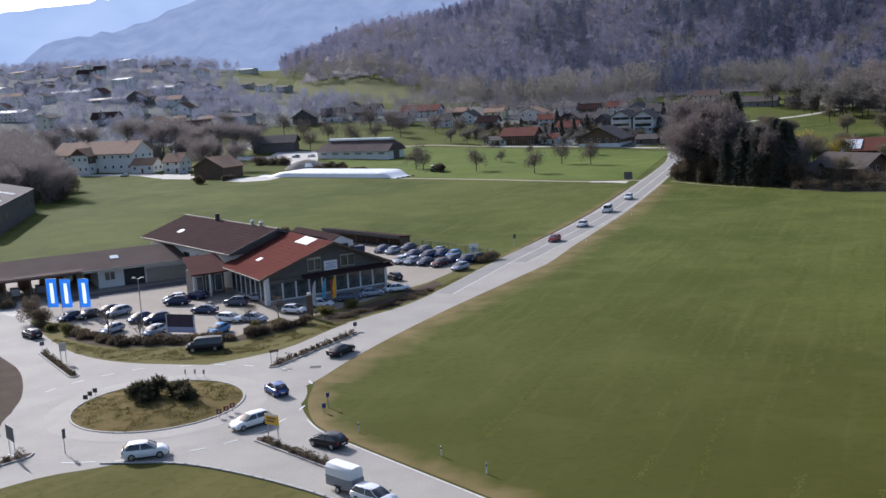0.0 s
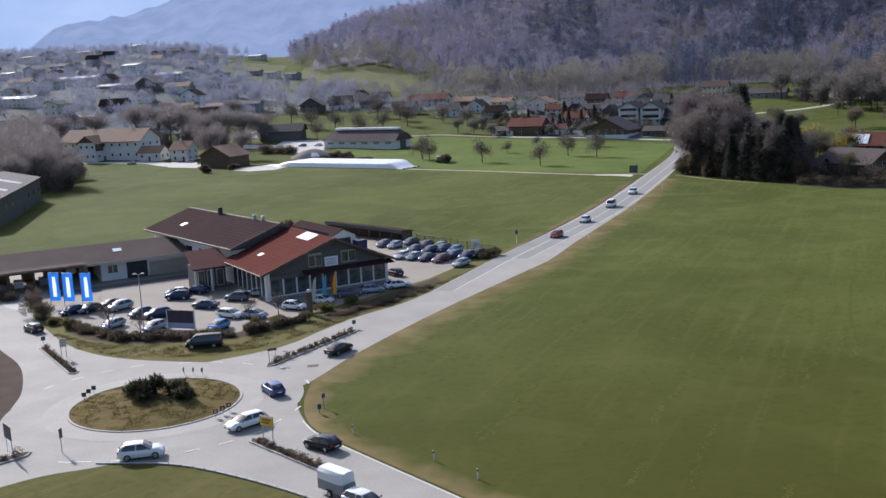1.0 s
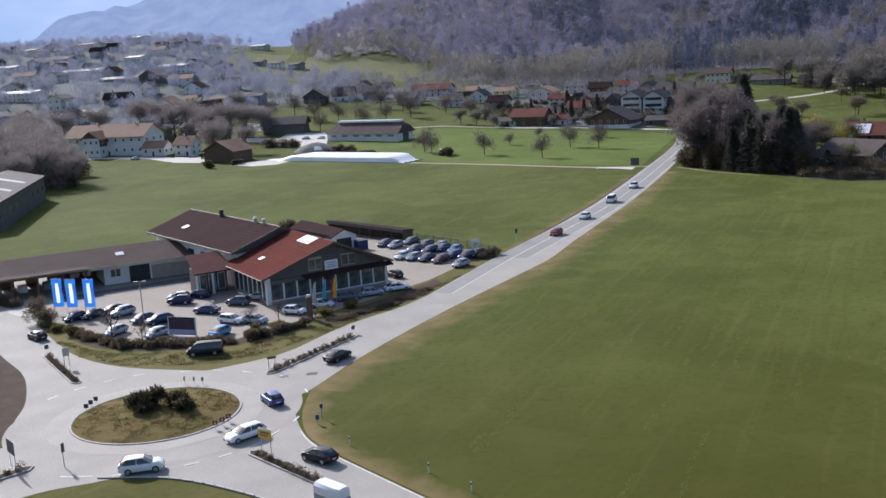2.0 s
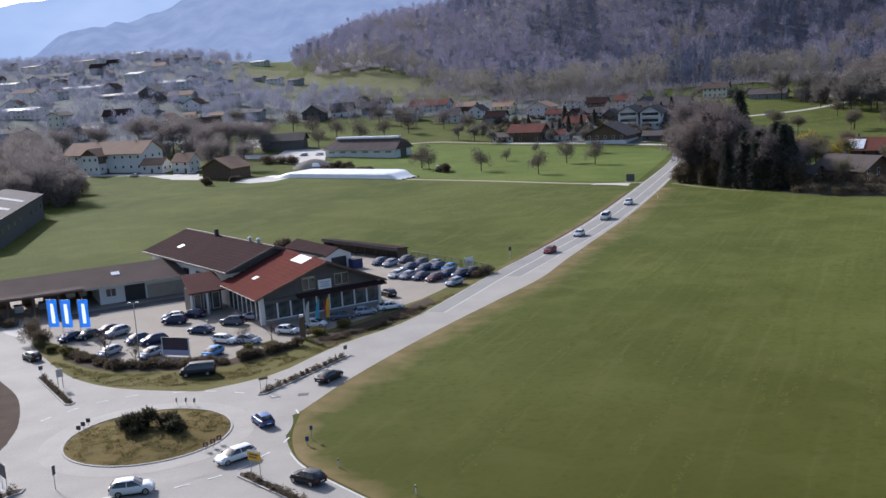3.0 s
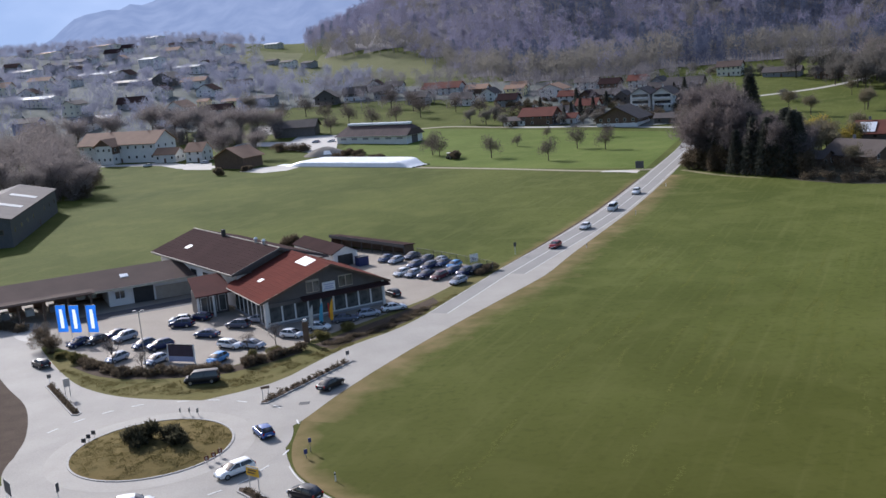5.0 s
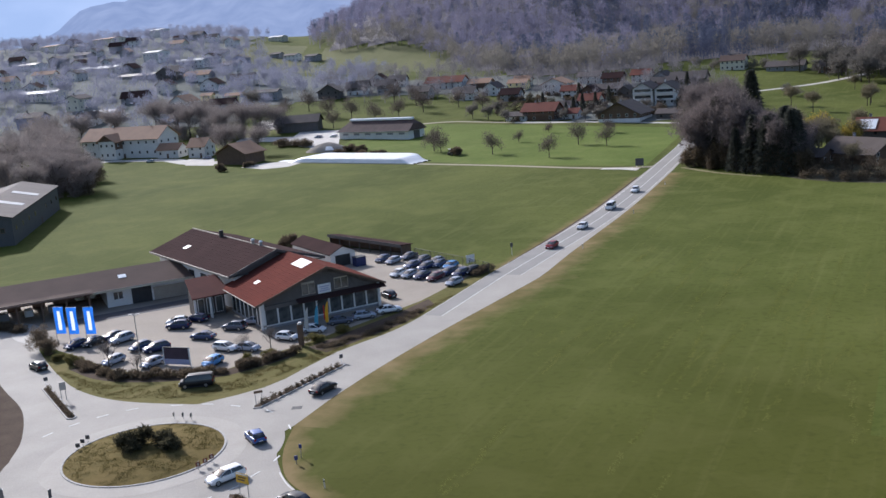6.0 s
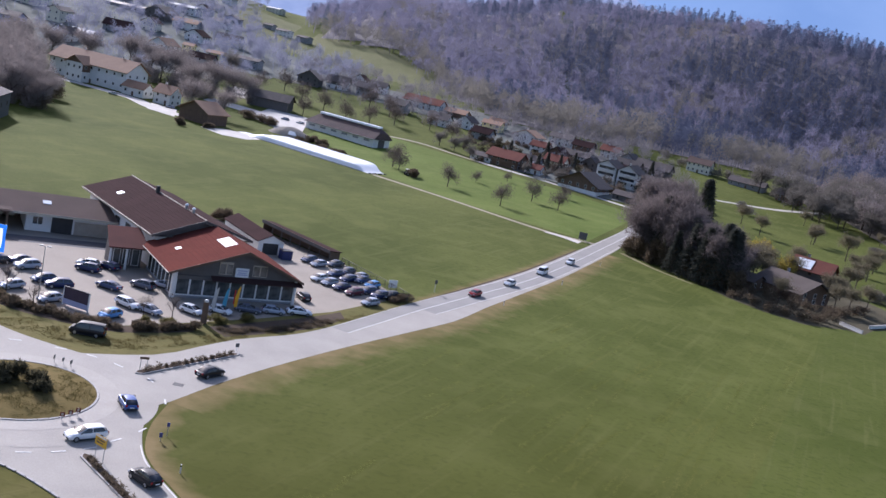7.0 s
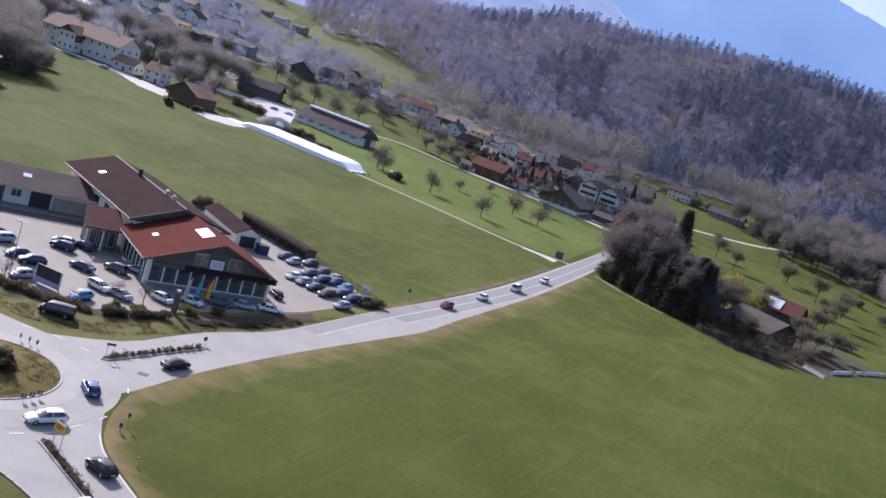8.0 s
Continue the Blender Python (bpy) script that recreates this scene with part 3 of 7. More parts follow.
SOUTH_EDGE = [(-17.3, 126), (-17.3, 118), (-16.2, 111.5), (-14.3, 107.2), (-10.1, 101.6), (-4.4, 94.4), (5.2, 82.2), (18, 65)]
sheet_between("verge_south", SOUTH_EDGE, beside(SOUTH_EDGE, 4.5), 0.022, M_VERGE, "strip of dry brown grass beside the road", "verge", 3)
sheet_poly("south_verge", [(-36, 102), (-28.5, 101), (-21.7, 97.4), (-13.6, 91), (-6, 83), (2, 70), (8, 52), (-70, 52), (-76, 72), (-58, 88), (-46, 99)], 0.012, M_EDGE, "rough olive-brown grass below the ring", "verge")
sheet_between("hedge_bed", [(-58.6, 158.6), (-52.0, 152.3), (-44.1, 149.2), (-33.2, 148.8), (-26.6, 152.6), (-21.6, 157.2)],
              [(-57.0, 161.0), (-50.2, 154.9), (-43.0, 152.0), (-34.3, 151.6), (-28.2, 155.0), (-23.4, 159.2)], 0.042, M_SOIL, "dark earth bed under the hedge", "soil", 3)
# dark sheet puts the showroom's shadow into the bank's colour
sheet_between("bank_shade", [(-20.4, 161.2), (-13.5, 170.0), (-7.6, 177.4), (-4.6, 182.0), (-1.6, 186.8)], [(-17.0, 157.6), (-11.2, 164.2), (-5.4, 171.6), (-2.6, 177.2), (-0.4, 182.8)], 0.048, M_SOIL, "dark sheet deepening the showroom's shadow on the bank", "soil", 3)
# dark strip laid along the front of the service building
sheet_poly("wing_strip", [(-73.2, 190.2), (-70.0, 186.6), (-47.2, 197.4), (-49.6, 202.6)], 0.046, mat("dark_strip_tone", (0.075, 0.073, 0.078), (0.10, 0.097, 0.10), 0.85, 0.3, 6, bump=0.1), "dark strip before the service building", "paving")
sheet_poly("path_west", [(-82.2, 192.9), (-77.0, 190.3), (-73.2, 185.1), (-69.9, 177.0), (-69.2, 172.0), (-73.3, 176.8), (-77.7, 181.7)], 0.044, M_PATH, "pale paved crescent at the lot's edge", "path", 1.0)
sheet_poly("verge_lot", [(-69, 168), (-62, 155.5), (-54.6, 145.8), (-45, 138.2), (-36, 135.5), (-28, 137), (-21.5, 142.6), (-17, 151), (-12.8, 158), (-5.6, 166), (-0.6, 175), (5, 188), (11, 200), (6, 203), (-3, 186), (-14, 172), (-22, 163), (-32, 152.5), (-40, 152.5), (-50, 156), (-61, 167)],
           0.03, M_OLIVE, "rough olive-brown grass bank in front of the car lot", "verge")
sheet_poly("soil_west", [(-50.4, 116), (-50.9, 119.0), (-52.4, 126.1), (-55.2, 134.0), (-58.8, 141.1), (-65.2, 150.2), (-74.4, 164.4), (-85.4, 182.6), (-110, 205), (-120, 150), (-90, 110), (-66, 97), (-58, 104)], 0.02, M_SOIL, "bare brown earth between the roads", "soil")
sheet_poly("car_lot", [(-61, 167), (-50, 156), (-40, 152.5), (-32, 152.5), (-22, 163), (-14, 172), (-3, 186), (6, 203), (10, 206), (-5, 228), (-26, 246), (-40, 250), (-62, 232), (-95, 212), (-84, 190), (-73, 178)],
           0.034, M_LOT, "beige paved car sales lot", "paving")
sheet_poly("farm_yard", [(-172, 503), (-140, 494), (-127, 487), (-117, 474), (-102, 465), (-100, 459), (-108, 456), (-122, 467), (-134, 483), (-160, 494), (-174, 498)], 0.05, M_GRAVEL, "pale gravel farmyard", "yard")
sheet_poly("stable_yard", [(-108, 545), (-66, 528), (-56, 508), (-52, 478), (-62, 474), (-70, 505), (-84, 520), (-110, 532)], 0.05, M_GRAVEL, "pale gravel yard beside the stable", "yard")
sheet_poly("barn_yard", [(-108, 573), (-110, 603), (-98, 599), (-92, 566)], 0.07, M_GRAVEL, "pale bright gravel in the farmyard", "yard")
sheet_poly("stable_apron", [(-82, 512), (-79, 553), (-57, 546), (-52, 485), (-68, 491)], 0.07, M_GRAVEL, "pale bright gravel in the farmyard", "yard")
sheet_poly("cottage_yard", [(-118, 461), (-122, 483), (-109, 479), (-103, 452)], 0.07, M_GRAVEL, "pale bright gravel in the farmyard", "yard")
sheet_poly("silage_yard", [(-88, 437), (-76, 424), (-66, 426), (-62, 436), (-70, 446), (-80, 446)], 0.05, M_GRAVEL, "pale gravel before the silage heap", "yard")
# garden tones greyed and lifted to carry the haze over the town
sheet_grid("town_ground", [(-620, 640), (-330, 600), (-180, 575), (-125, 600), (-115, 660), (-60, 690), (30, 650), (60, 560), (28, 534), (70, 505), (112, 474), (122, 490), (126, 560), (120, 640), (40, 745), (-60, 770), (-120, 850), (-150, 900), (-200, 1010), (-240, 1400), (-700, 1400)], 0.3, 10, field_mat("hazed_garden_ground", (0.125, 0.140, 0.120), (0.175, 0.182, 0.165), (0.22, 0.22, 0.20), 0, 0.4), "mixed gardens and yards between the houses", "ground")
sheet_poly("garden_plot", [(97, 300), (100, 291), (107, 281), (117, 274), (131, 279), (135, 277), (141, 286), (168, 311), (160, 340), (146, 350), (130, 352), (112, 336)], 0.022, field_mat("trodden_garden", (0.070, 0.064, 0.040), (0.10, 0.088, 0.055), (0.13, 0.11, 0.075), 0, 0.4), "trodden brown garden round the dark house", "garden")
sheet_poly("meadow_strip", [(50, 110), (63, 139.3), (104, 230), (136, 309), (160, 300), (140, 220), (110, 120), (95, 80)], 0.015, field_mat("darker_meadow_grass", (0.064, 0.081, 0.014), (0.088, 0.104, 0.021), (0.12, 0.125, 0.04), 22, 0.4), "slightly darker strip of meadow", "meadow")
sheet_poly("orchard_meadow", [(66, 343), (104, 452), (30, 514), (-8, 540), (-40, 544), (-52, 478), (-12, 408), (20, 376)], 0.012, field_mat("orchard_grass", (0.090, 0.125, 0.022), (0.130, 0.165, 0.035), (0.17, 0.18, 0.06), 30, 0.2), "bright green orchard meadow", "meadow")
sheet_grid("belt_floor", [(236, 690), (238, 640), (244, 600), (250, 545), (262, 495), (276, 450), (300, 420), (352, 420), (352, 690)], 0.12, 12, mat("belt_litter", (0.115, 0.10, 0.075), (0.165, 0.145, 0.11), 0.95, 0.06, 0.8, bump=0.3), "brown leaf litter under the trees", "forest floor")
sheet_grid("hill_clearing", [(-200, 1130), (-230, 1000), (-160, 880), (-60, 880), (10, 830), (50, 800), (40, 860), (0, 940), (-30, 990), (-110, 1040), (-140, 1100)], 0.3, 10, field_mat("pale_hill_meadow", (0.125, 0.135, 0.055), (0.165, 0.165, 0.075), (0.20, 0.18, 0.10), 0, 0.3), "pale meadow clearing on the hillside", "meadow")


def curb_line(name, pts, label, w=0.28, h=0.14):
    """A kerb of separate stones along a line."""
    s = spline(pts, 0.25)
    k = thing(name, pose(0, 0, 0), label, "kerb", kind="structure")
    stone = solid("kerb_stone", bx(-0.62, -w / 2, 0, 0.62, w / 2, h, 0.02), M_KERB)
    run, last = 0.0, s[0]
    for q in s[1:]:
        d = q - last
        if d.length >= 1.25:
            mid = (q + last) / 2
            ob = new("kerb_stone", stone)
            ob.parent = k
            ob.matrix_basis = pose(mid.x, mid.y, 0.03, 0, 0, math.degrees(math.atan2(d.y, d.x)))
            last = q
    return k


def arc(c, r, a0, a1, n=40):
    return [(c.x + r * math.cos(radians(a0 + (a1 - a0) * i / n)), c.y + r * math.sin(radians(a0 + (a1 - a0) * i / n))) for i in range(n + 1)]


def build_island():
    n, rows = 72, 12
    verts, faces = [], []
    for k in range(rows + 1):
        r = R_ISL * k / rows
        for i in range(n):
            a = 2 * math.pi * i / n
            z = 0.08 + 0.75 * (1 - (r / R_ISL) ** 2) + 0.05 * noise.noise((r * math.cos(a), r * math.sin(a), 2)) * (1 if k < rows else 0)
            verts.append((RC.x + r * math.cos(a), RC.y + r * math.sin(a), z))
    for k in range(rows):
        for i in range(n):
            j = (i + 1) % n
            faces.append((k * n + i, k * n + j, (k + 1) * n + j, (k + 1) * n + i)[::-1])
    tagged(new("island", mesh_from("island", verts, faces, M_ISLAND, True)), "round mound of dry brown turf in the roundabout", "traffic island", kind="structure")


build_island()
curb_line("kerb_island", arc(RC, R_ISL + 0.05, 0, 360, 120), "pale kerb stones round the island")
curb_line("kerb_south", [(-36, 101.3), (-28.5, 100.1), (-21.7, 96.4), (-13.6, 90.1), (-6, 82.3)], "pale kerb stones along the verge")


# ---- the dealership ----
def gable_roof(parent, x0, xr, x1, y0, y1, z0, zr, z1, material, thick=0.28, name="roof", label=""):
    """Two roof slopes, eaves at x0 and x1, ridge at xr, from y0 to y1."""
    r = part(name, slab([(x0, y0, z0), (xr, y0, zr), (xr, y1, zr), (x0, y1, z0)], thick), material, parent, label)
    part(name, slab([(xr, y0, zr), (x1, y0, z1), (x1, y1, z1), (xr, y1, zr)], thick), material, parent, label)
    return r


def roof_courses(parent, x0, xr, y0, y1, z0, zr, material, pitch=0.9):
    """The proud lower edges of the tile courses on one slope."""
    n = int(abs(xr - x0) / pitch)
    s, dz = (1 if xr > x0 else -1), (zr - z0) / abs(xr - x0)
    me = mesh_from("tile_course", [(0, y0, 0.022), (s * 0.25, y0, 0.25 * dz + 0.003), (s * 0.25, y1, 0.25 * dz + 0.003), (0, y1, 0.022), (0, y0, 0), (0, y1, 0)], [(0, 1, 2, 3), (0, 3, 5, 4)], material)
    for i in range(1, n):
        f = i / n
        part("tile_course", me, None, parent).matrix_basis = pose(x0 + (xr - x0) * f, 0, z0 + (zr - z0) * f)


def pane_row(parent, x0, x1, y, z0, z1, n, frame_w, glass, frame, turn=None):
    """Window bays in a row: a pane each, with posts between and rails above and below."""
    w = (x1 - x0) / n
    pane = solid("pane", bx(-w / 2 + frame_w / 2, -0.03, z0, w / 2 - frame_w / 2, 0.03, z1), glass)
    post = solid("post", bx(-frame_w / 2, -0.09, z0, frame_w / 2, 0.09, z1, 0.01), frame)
    out = []
    for i in range(n):
        out.append((part("pane", pane, glass, parent), (x0 + w * (i + 0.5), y, 0)))
    for i in range(n + 1):
        out.append((part("post", post, frame, parent), (x0 + w * i, y, 0)))
    for ob, c in out:
        ob.matrix_basis = (turn or Matrix()) @ Matrix.Translation(c)


def build_showroom():
    g = thing("car_showroom", pose(-29.97, 173.88, 0, 0, 0, 30), "dark timber car showroom with red tiled roof and glass front", "car dealership")
    # base, glazed front and side
    part("plinth", bx(0.1, 0.1, -0.3, 22.5, 18, 0.45), M_GREYW, g)
    part("floor_slab", bx(0.3, 0.3, 0.45, 22.3, 17.8, 0.5), M_APRON, g)
    pane_row(g, 0.5, 22.4, 0.1, 0.5, 3.45, 9, 0.30, M_SHOWGLASS, M_FRAME)
    part("sill_rail", bx(0.45, -0.06, 0.45, 22.4, 0.12, 0.68, 0.02), M_FRAME, g, "white sill rail under the shop windows")
    part("pent_roof", slab([(6.4, -1.55, 3.82), (23.4, -1.55, 3.82), (23.4, 0.0, 4.34), (6.4, 0.0, 4.34)], 0.14), M_BROOF, g, "narrow dark pent roof over the shop windows")
    side = pose(0.1, 0.3, 0, 0, 0, 90)
    pane_row(g, 0.2, 16.6, 0.0, 0.5, 3.6, 7, 0.3, M_SHOWGLASS, M_FRAME, side)
    part("side_wall", bx(22.3, 0.3, 0.4, 22.5, 18, 4.4), M_WHITE, g)
    part("rear_wall", bx(0.3, 17.8, 0.4, 22.3, 18, 4.6), M_WHITE, g)
    part("corner_pillar", bx(-0.35, -0.45, 0, 0.45, 0.35, 4.7, 0.08), M_FRAME, g, "stout white corner pillar")
    part("corner_pillar", bx(22.2, -0.3, 0, 22.7, 0.2, 4.4, 0.05), M_FRAME, g, "white corner pillar")
    part("fascia", bx(-0.2, -0.35, 3.45, 22.8, 0.2, 4.15, 0.03), M_DTIMBER, g, "dark timber band over the shop windows")
    wall = prism([(-0.2, 4.15), (22.9, 4.15), (22.9, 4.55), (12.3, 9.05), (-0.2, 4.75)], 0.0, 0.22)
    part("gable_wall", wall, M_DTIMBER, g, "dark boarded gable wall")
    for i in range(46):
        x = 0.2 + 0.49 * i
        top = 4.75 + (x + 0.2) / 12.5 * 4.3 if x < 12.3 else 9.05 - (x - 12.3) / 10.6 * 4.5
        part("cover_strip", bx(x - 0.02, -0.03, 4.17, x + 0.02, 0.0, top - 0.1), M_DTIMBER, g)
    for x0, x1 in ((7.7, 10.2), (13.9, 16.6)):
        fr = part("gable_window", bx(x0, -0.08, 4.7, x1, 0.0, 7.0 if x0 < 10 else 6.8, 0.02), M_FASCIA, g, "upper gable window with dark panes")
        w = (x1 - x0) / 2
        for k in range(2):
            part("pane", bx(x0 + k * w + 0.12, -0.10, 4.85, x0 + (k + 1) * w - 0.08, -0.07, 6.6), M_SHOWGLASS, fr)
    sgn = part("company_sign", bx(10.7, -0.16, 4.45, 13.2, -0.04, 6.1, 0.03), M_SIGNW, g, "white company sign with grey-blue bars")
    for z, x0, x1 in ((5.55, 11.0, 12.9), (5.15, 11.2, 12.7), (4.8, 11.0, 12.9)):
        part("bar", bx(x0, -0.18, z, x1, -0.155, z + 0.2), M_LILAC, sgn)
    gable_roof(g, -1.4, 12.3, 23.5, -1.3, 18.6, 4.75, 9.4, 4.5, M_RROOF, label="red tiled roof slope")
    roof_courses(g, -1.4, 12.3, -1.25, 18.5, 4.75, 9.4, M_RROOF)
    for a, b in (((-1.4, 4.75), (12.3, 9.4)), ((12.3, 9.4), (23.5, 4.5))):
        part("barge_board", slab([(a[0], -1.36, a[1] + 0.06), (b[0], -1.36, b[1] + 0.06), (b[0], -1.3, b[1] + 0.06), (a[0], -1.3, a[1] + 0.06)], 0.42), M_TIMBER, g)
    part("gutter", rod(bmesh.new(), (-1.5, -1.3, 4.62), (-1.5, 18.6, 4.62), 0.09), M_FASCIA, g)
    sl = (9.4 - 4.75) / 13.7
    def on(x, y):
        return (x, y, 4.75 + (x + 1.4) * sl + 0.06)
    part("skylight", slab([on(9.8, 4.6), on(12.0, 4.6), on(12.0, 9.8), on(9.8, 9.8)], 0.1), M_SKYLIGHT, g, "large white translucent skylight")
    part("skylight", slab([on(2.6, 9.5), on(3.6, 9.5), on(3.6, 10.9), on(2.6, 10.9)], 0.1), M_SKYLIGHT, g, "small white skylight")
    # entrance porch
    part("porch_wall", bx(-6.6, 17.4, 0, -1.2, 22.5, 4.2), M_DTIMBER, g)
    for x0, x1 in ((-6.4, -5.1), (-4.7, -3.4), (-3.0, -1.6)):
        fr = part("porch_window", bx(x0, 17.3, 0.5, x1, 17.4, 3.6, 0.02), M_FRAME, g)
        part("pane", bx(x0 + 0.12, 17.26, 0.62, x1 - 0.12, 17.3, 3.45), M_SHOWGLASS, fr)
    part("porch_roof", slab([(-7.8, 15.2, 4.3), (-0.6, 15.2, 4.3), (-0.6, 23.0, 6.5), (-6.8, 23.0, 6.5)], 0.25), M_PROOF, g, "small brown-red tiled porch roof")
    for x in (-7.3, -4.4):
        part("porch_column", rod(bmesh.new(), (x, 15.6, 0), (x, 15.6, 4.2), 0.26, 0.2, 12), M_FRAME, g, "white round column")
    return g


def build_hall():
    g = thing("workshop_hall", pose(-38.4, 188.2, 0, 0, 0, 36.8), "large white workshop hall under a brown tiled roof", "workshop")
    part("wall", bx(1.4, 1.0, -0.3, 19.0, 39, 6.5), M_WHITE, g)
    for y in (0.98, 38.9):
        part("gable_wall", prism([(1.4, 6.5), (19.0, 6.5), (10.3, 9.6)], y, y + 0.2), M_DTIMBER, g)
    gable_roof(g, 0, 10.3, 20.6, 0, 40.5, 6.9, 10.2, 6.9, M_BROOF, 0.34, label="wide brown tiled roof slope")
    roof_courses(g, 0, 10.3, 0.05, 40.4, 6.9, 10.2, M_BROOF)
    part("gutter", rod(bmesh.new(), (-0.12, 0, 6.75), (-0.12, 40.5, 6.75), 0.12), M_FASCIA, g, "pale eaves gutter")
    part("fascia", bx(-0.05, 0.0, 6.4, 0.1, 40.5, 6.82), M_FASCIA, g)
    part("ridge_cap", rod(bmesh.new(), (10.3, 0, 10.22), (10.3, 40.5, 10.22), 0.13), M_FASCIA, g)
    part("soffit", slab([(0.1, 0.2, 6.6), (20.4, 0.2, 6.6), (20.4, 1.0, 6.6), (0.1, 1.0, 6.6)], 0.1), M_DTIMBER, g)
    part("barge_board", slab([(0, -0.1, 6.95), (10.3, -0.1, 10.25), (10.3, 0, 10.25), (0, 0, 6.95)], 0.5), M_DTIMBER, g)
    part("barge_board", slab([(10.3, -0.1, 10.25), (20.6, -0.1, 6.95), (20.6, 0, 6.95), (10.3, 0, 10.25)], 0.5), M_DTIMBER, g)
    for y in (6.5, 10.0):
        v = part("vent", rod(bmesh.new(), (10.3, y, 10.0), (10.3, y, 10.9), 0.28, 0.28, 12), M_METAL, g, "round white roof vent")
        part("cowl", rod(bmesh.new(), (10.3, y, 10.9), (10.3, y, 11.2), 0.45, 0.2, 12), M_SKYLIGHT, v)
    part("chimney", bx(9.6, 24, 9.8, 10.3, 24.7, 11.5, 0.03), M_DMETAL, g, "dark square chimney")
    part("skylight", slab([(3.6, 29, 8.12), (4.9, 29, 8.54), (4.9, 30.6, 8.54), (3.6, 30.6, 8.12)], 0.12), M_SKYLIGHT, g, "small white roof light")
    for y in (8, 14, 20, 26):
        fr = part("window", bx(1.34, y, 3.4, 1.4, y + 3, 5.2), M_FRAME, g)
        part("pane", bx(1.31, y + 0.12, 3.52, 1.335, y + 2.88, 5.08), M_GLASS, fr)
    return g


def build_wing():
    g = thing("service_wing", pose(-52.5, 204.6, 0, 0, 0, 26), "long low white service building with a weathered brown roof", "service building")
    L = 62
    part("wall", bx(-14.2, 1.2, -0.3, 3, 14, 3.6), M_WHITE, g, "white rendered wall")
    for x0, x1 in ((-L, -34.5), (-32.4, -29.8), (-27.6, -25.2), (-23.6, -14.2)):
        part("rear_wall", bx(x0, 12.5, -0.3, x1, 14, 3.6), M_TIMBER, g)
    part("arch_panel", bx(-19.6, 9.0, 0.9, -17.8, 9.2, 3.4, 0.3), M_CREAM, g, "cream panel at the back of the open bay")
    part("arch_panel", bx(-17.2, 9.0, 0.9, -15.6, 9.2, 3.2, 0.3), M_CREAM, g, "cream panel at the back of the open bay")
    f = part("window", bx(-13.0, 1.1, 1.4, -11.1, 1.22, 3.0, 0.02), M_FRAME, g, "window with dark panes")
    for k in range(2):
        part("pane", bx(-12.9 + k * 0.95, 1.07, 1.5, -12.1 + k * 0.95, 1.1, 2.9), M_GLASS, f)
    # dark panel stands in for the unlit interior of the open doorway
    d = part("workshop_door", bx(-9.4, 1.05, 0, -5.5, 1.2, 3.2), M_DMETAL, g, "dark panel standing for the unlit open workshop doorway")
    part("lintel", bx(-9.5, 1.0, 3.2, -5.4, 1.2, 3.55), M_FASCIA, d)
    part("side_panel", bx(-5.1, 1.1, 0, 2.6, 1.2, 2.7), M_FASCIA, g, "dull cream wall panel under the eaves")
    part("fascia", bx(-17, -0.46, 3.5, 3.5, -0.4, 3.9), M_CREAM, g, "cream sunlit eaves board")
    part("roof", slab([(-L, -0.4, 3.95), (3.6, -0.4, 3.95), (3.6, 8, 6.4), (-L, 8, 6.4)], 0.26), M_ROOFLONG, g, "weathered brown roof slope")
    part("roof", slab([(-L, 8, 6.4), (3.6, 8, 6.4), (3.6, 15.5, 4.1), (-L, 15.5, 4.1)], 0.26), M_ROOFLONG, g)
    part("gutter", rod(bmesh.new(), (-L, -0.5, 3.85), (3.6, -0.5, 3.85), 0.1), M_FASCIA, g)
    part("skylight", slab([(-11.2, 3.6, 5.22), (-9.6, 3.6, 5.22), (-9.6, 4.9, 5.6), (-11.2, 4.9, 5.6)], 0.1), M_SKYLIGHT, g, "small white roof light")
    part("canopy_beam", bx(-36, -1.6, 3.7, -17.4, -1.3, 4.3, 0.02), M_TIMBER, g, "timber canopy beam")
    part("canopy_roof", slab([(-36.5, -2.0, 4.1), (-17, -2.0, 4.1), (-17, 0.4, 4.5), (-36.5, 0.4, 4.5)], 0.14), M_ROOFLONG, g, "pale tiled canopy")
    for x in (-35.6, -31, -26.5, -22, -17.8):
        p = part("canopy_post", bx(x - 0.16, -1.6, 0, x + 0.16, -1.3, 3.7, 0.02), M_TIMBER, g)
    for x in (-33, -28.5, -24):
        part("stacked_crate", bx(x - 1.0, 5.5, 0, x + 0.6, 8.0, 1.3, 0.05), M_WHITE if x == -28.5 else M_GREYW, g)
    return g


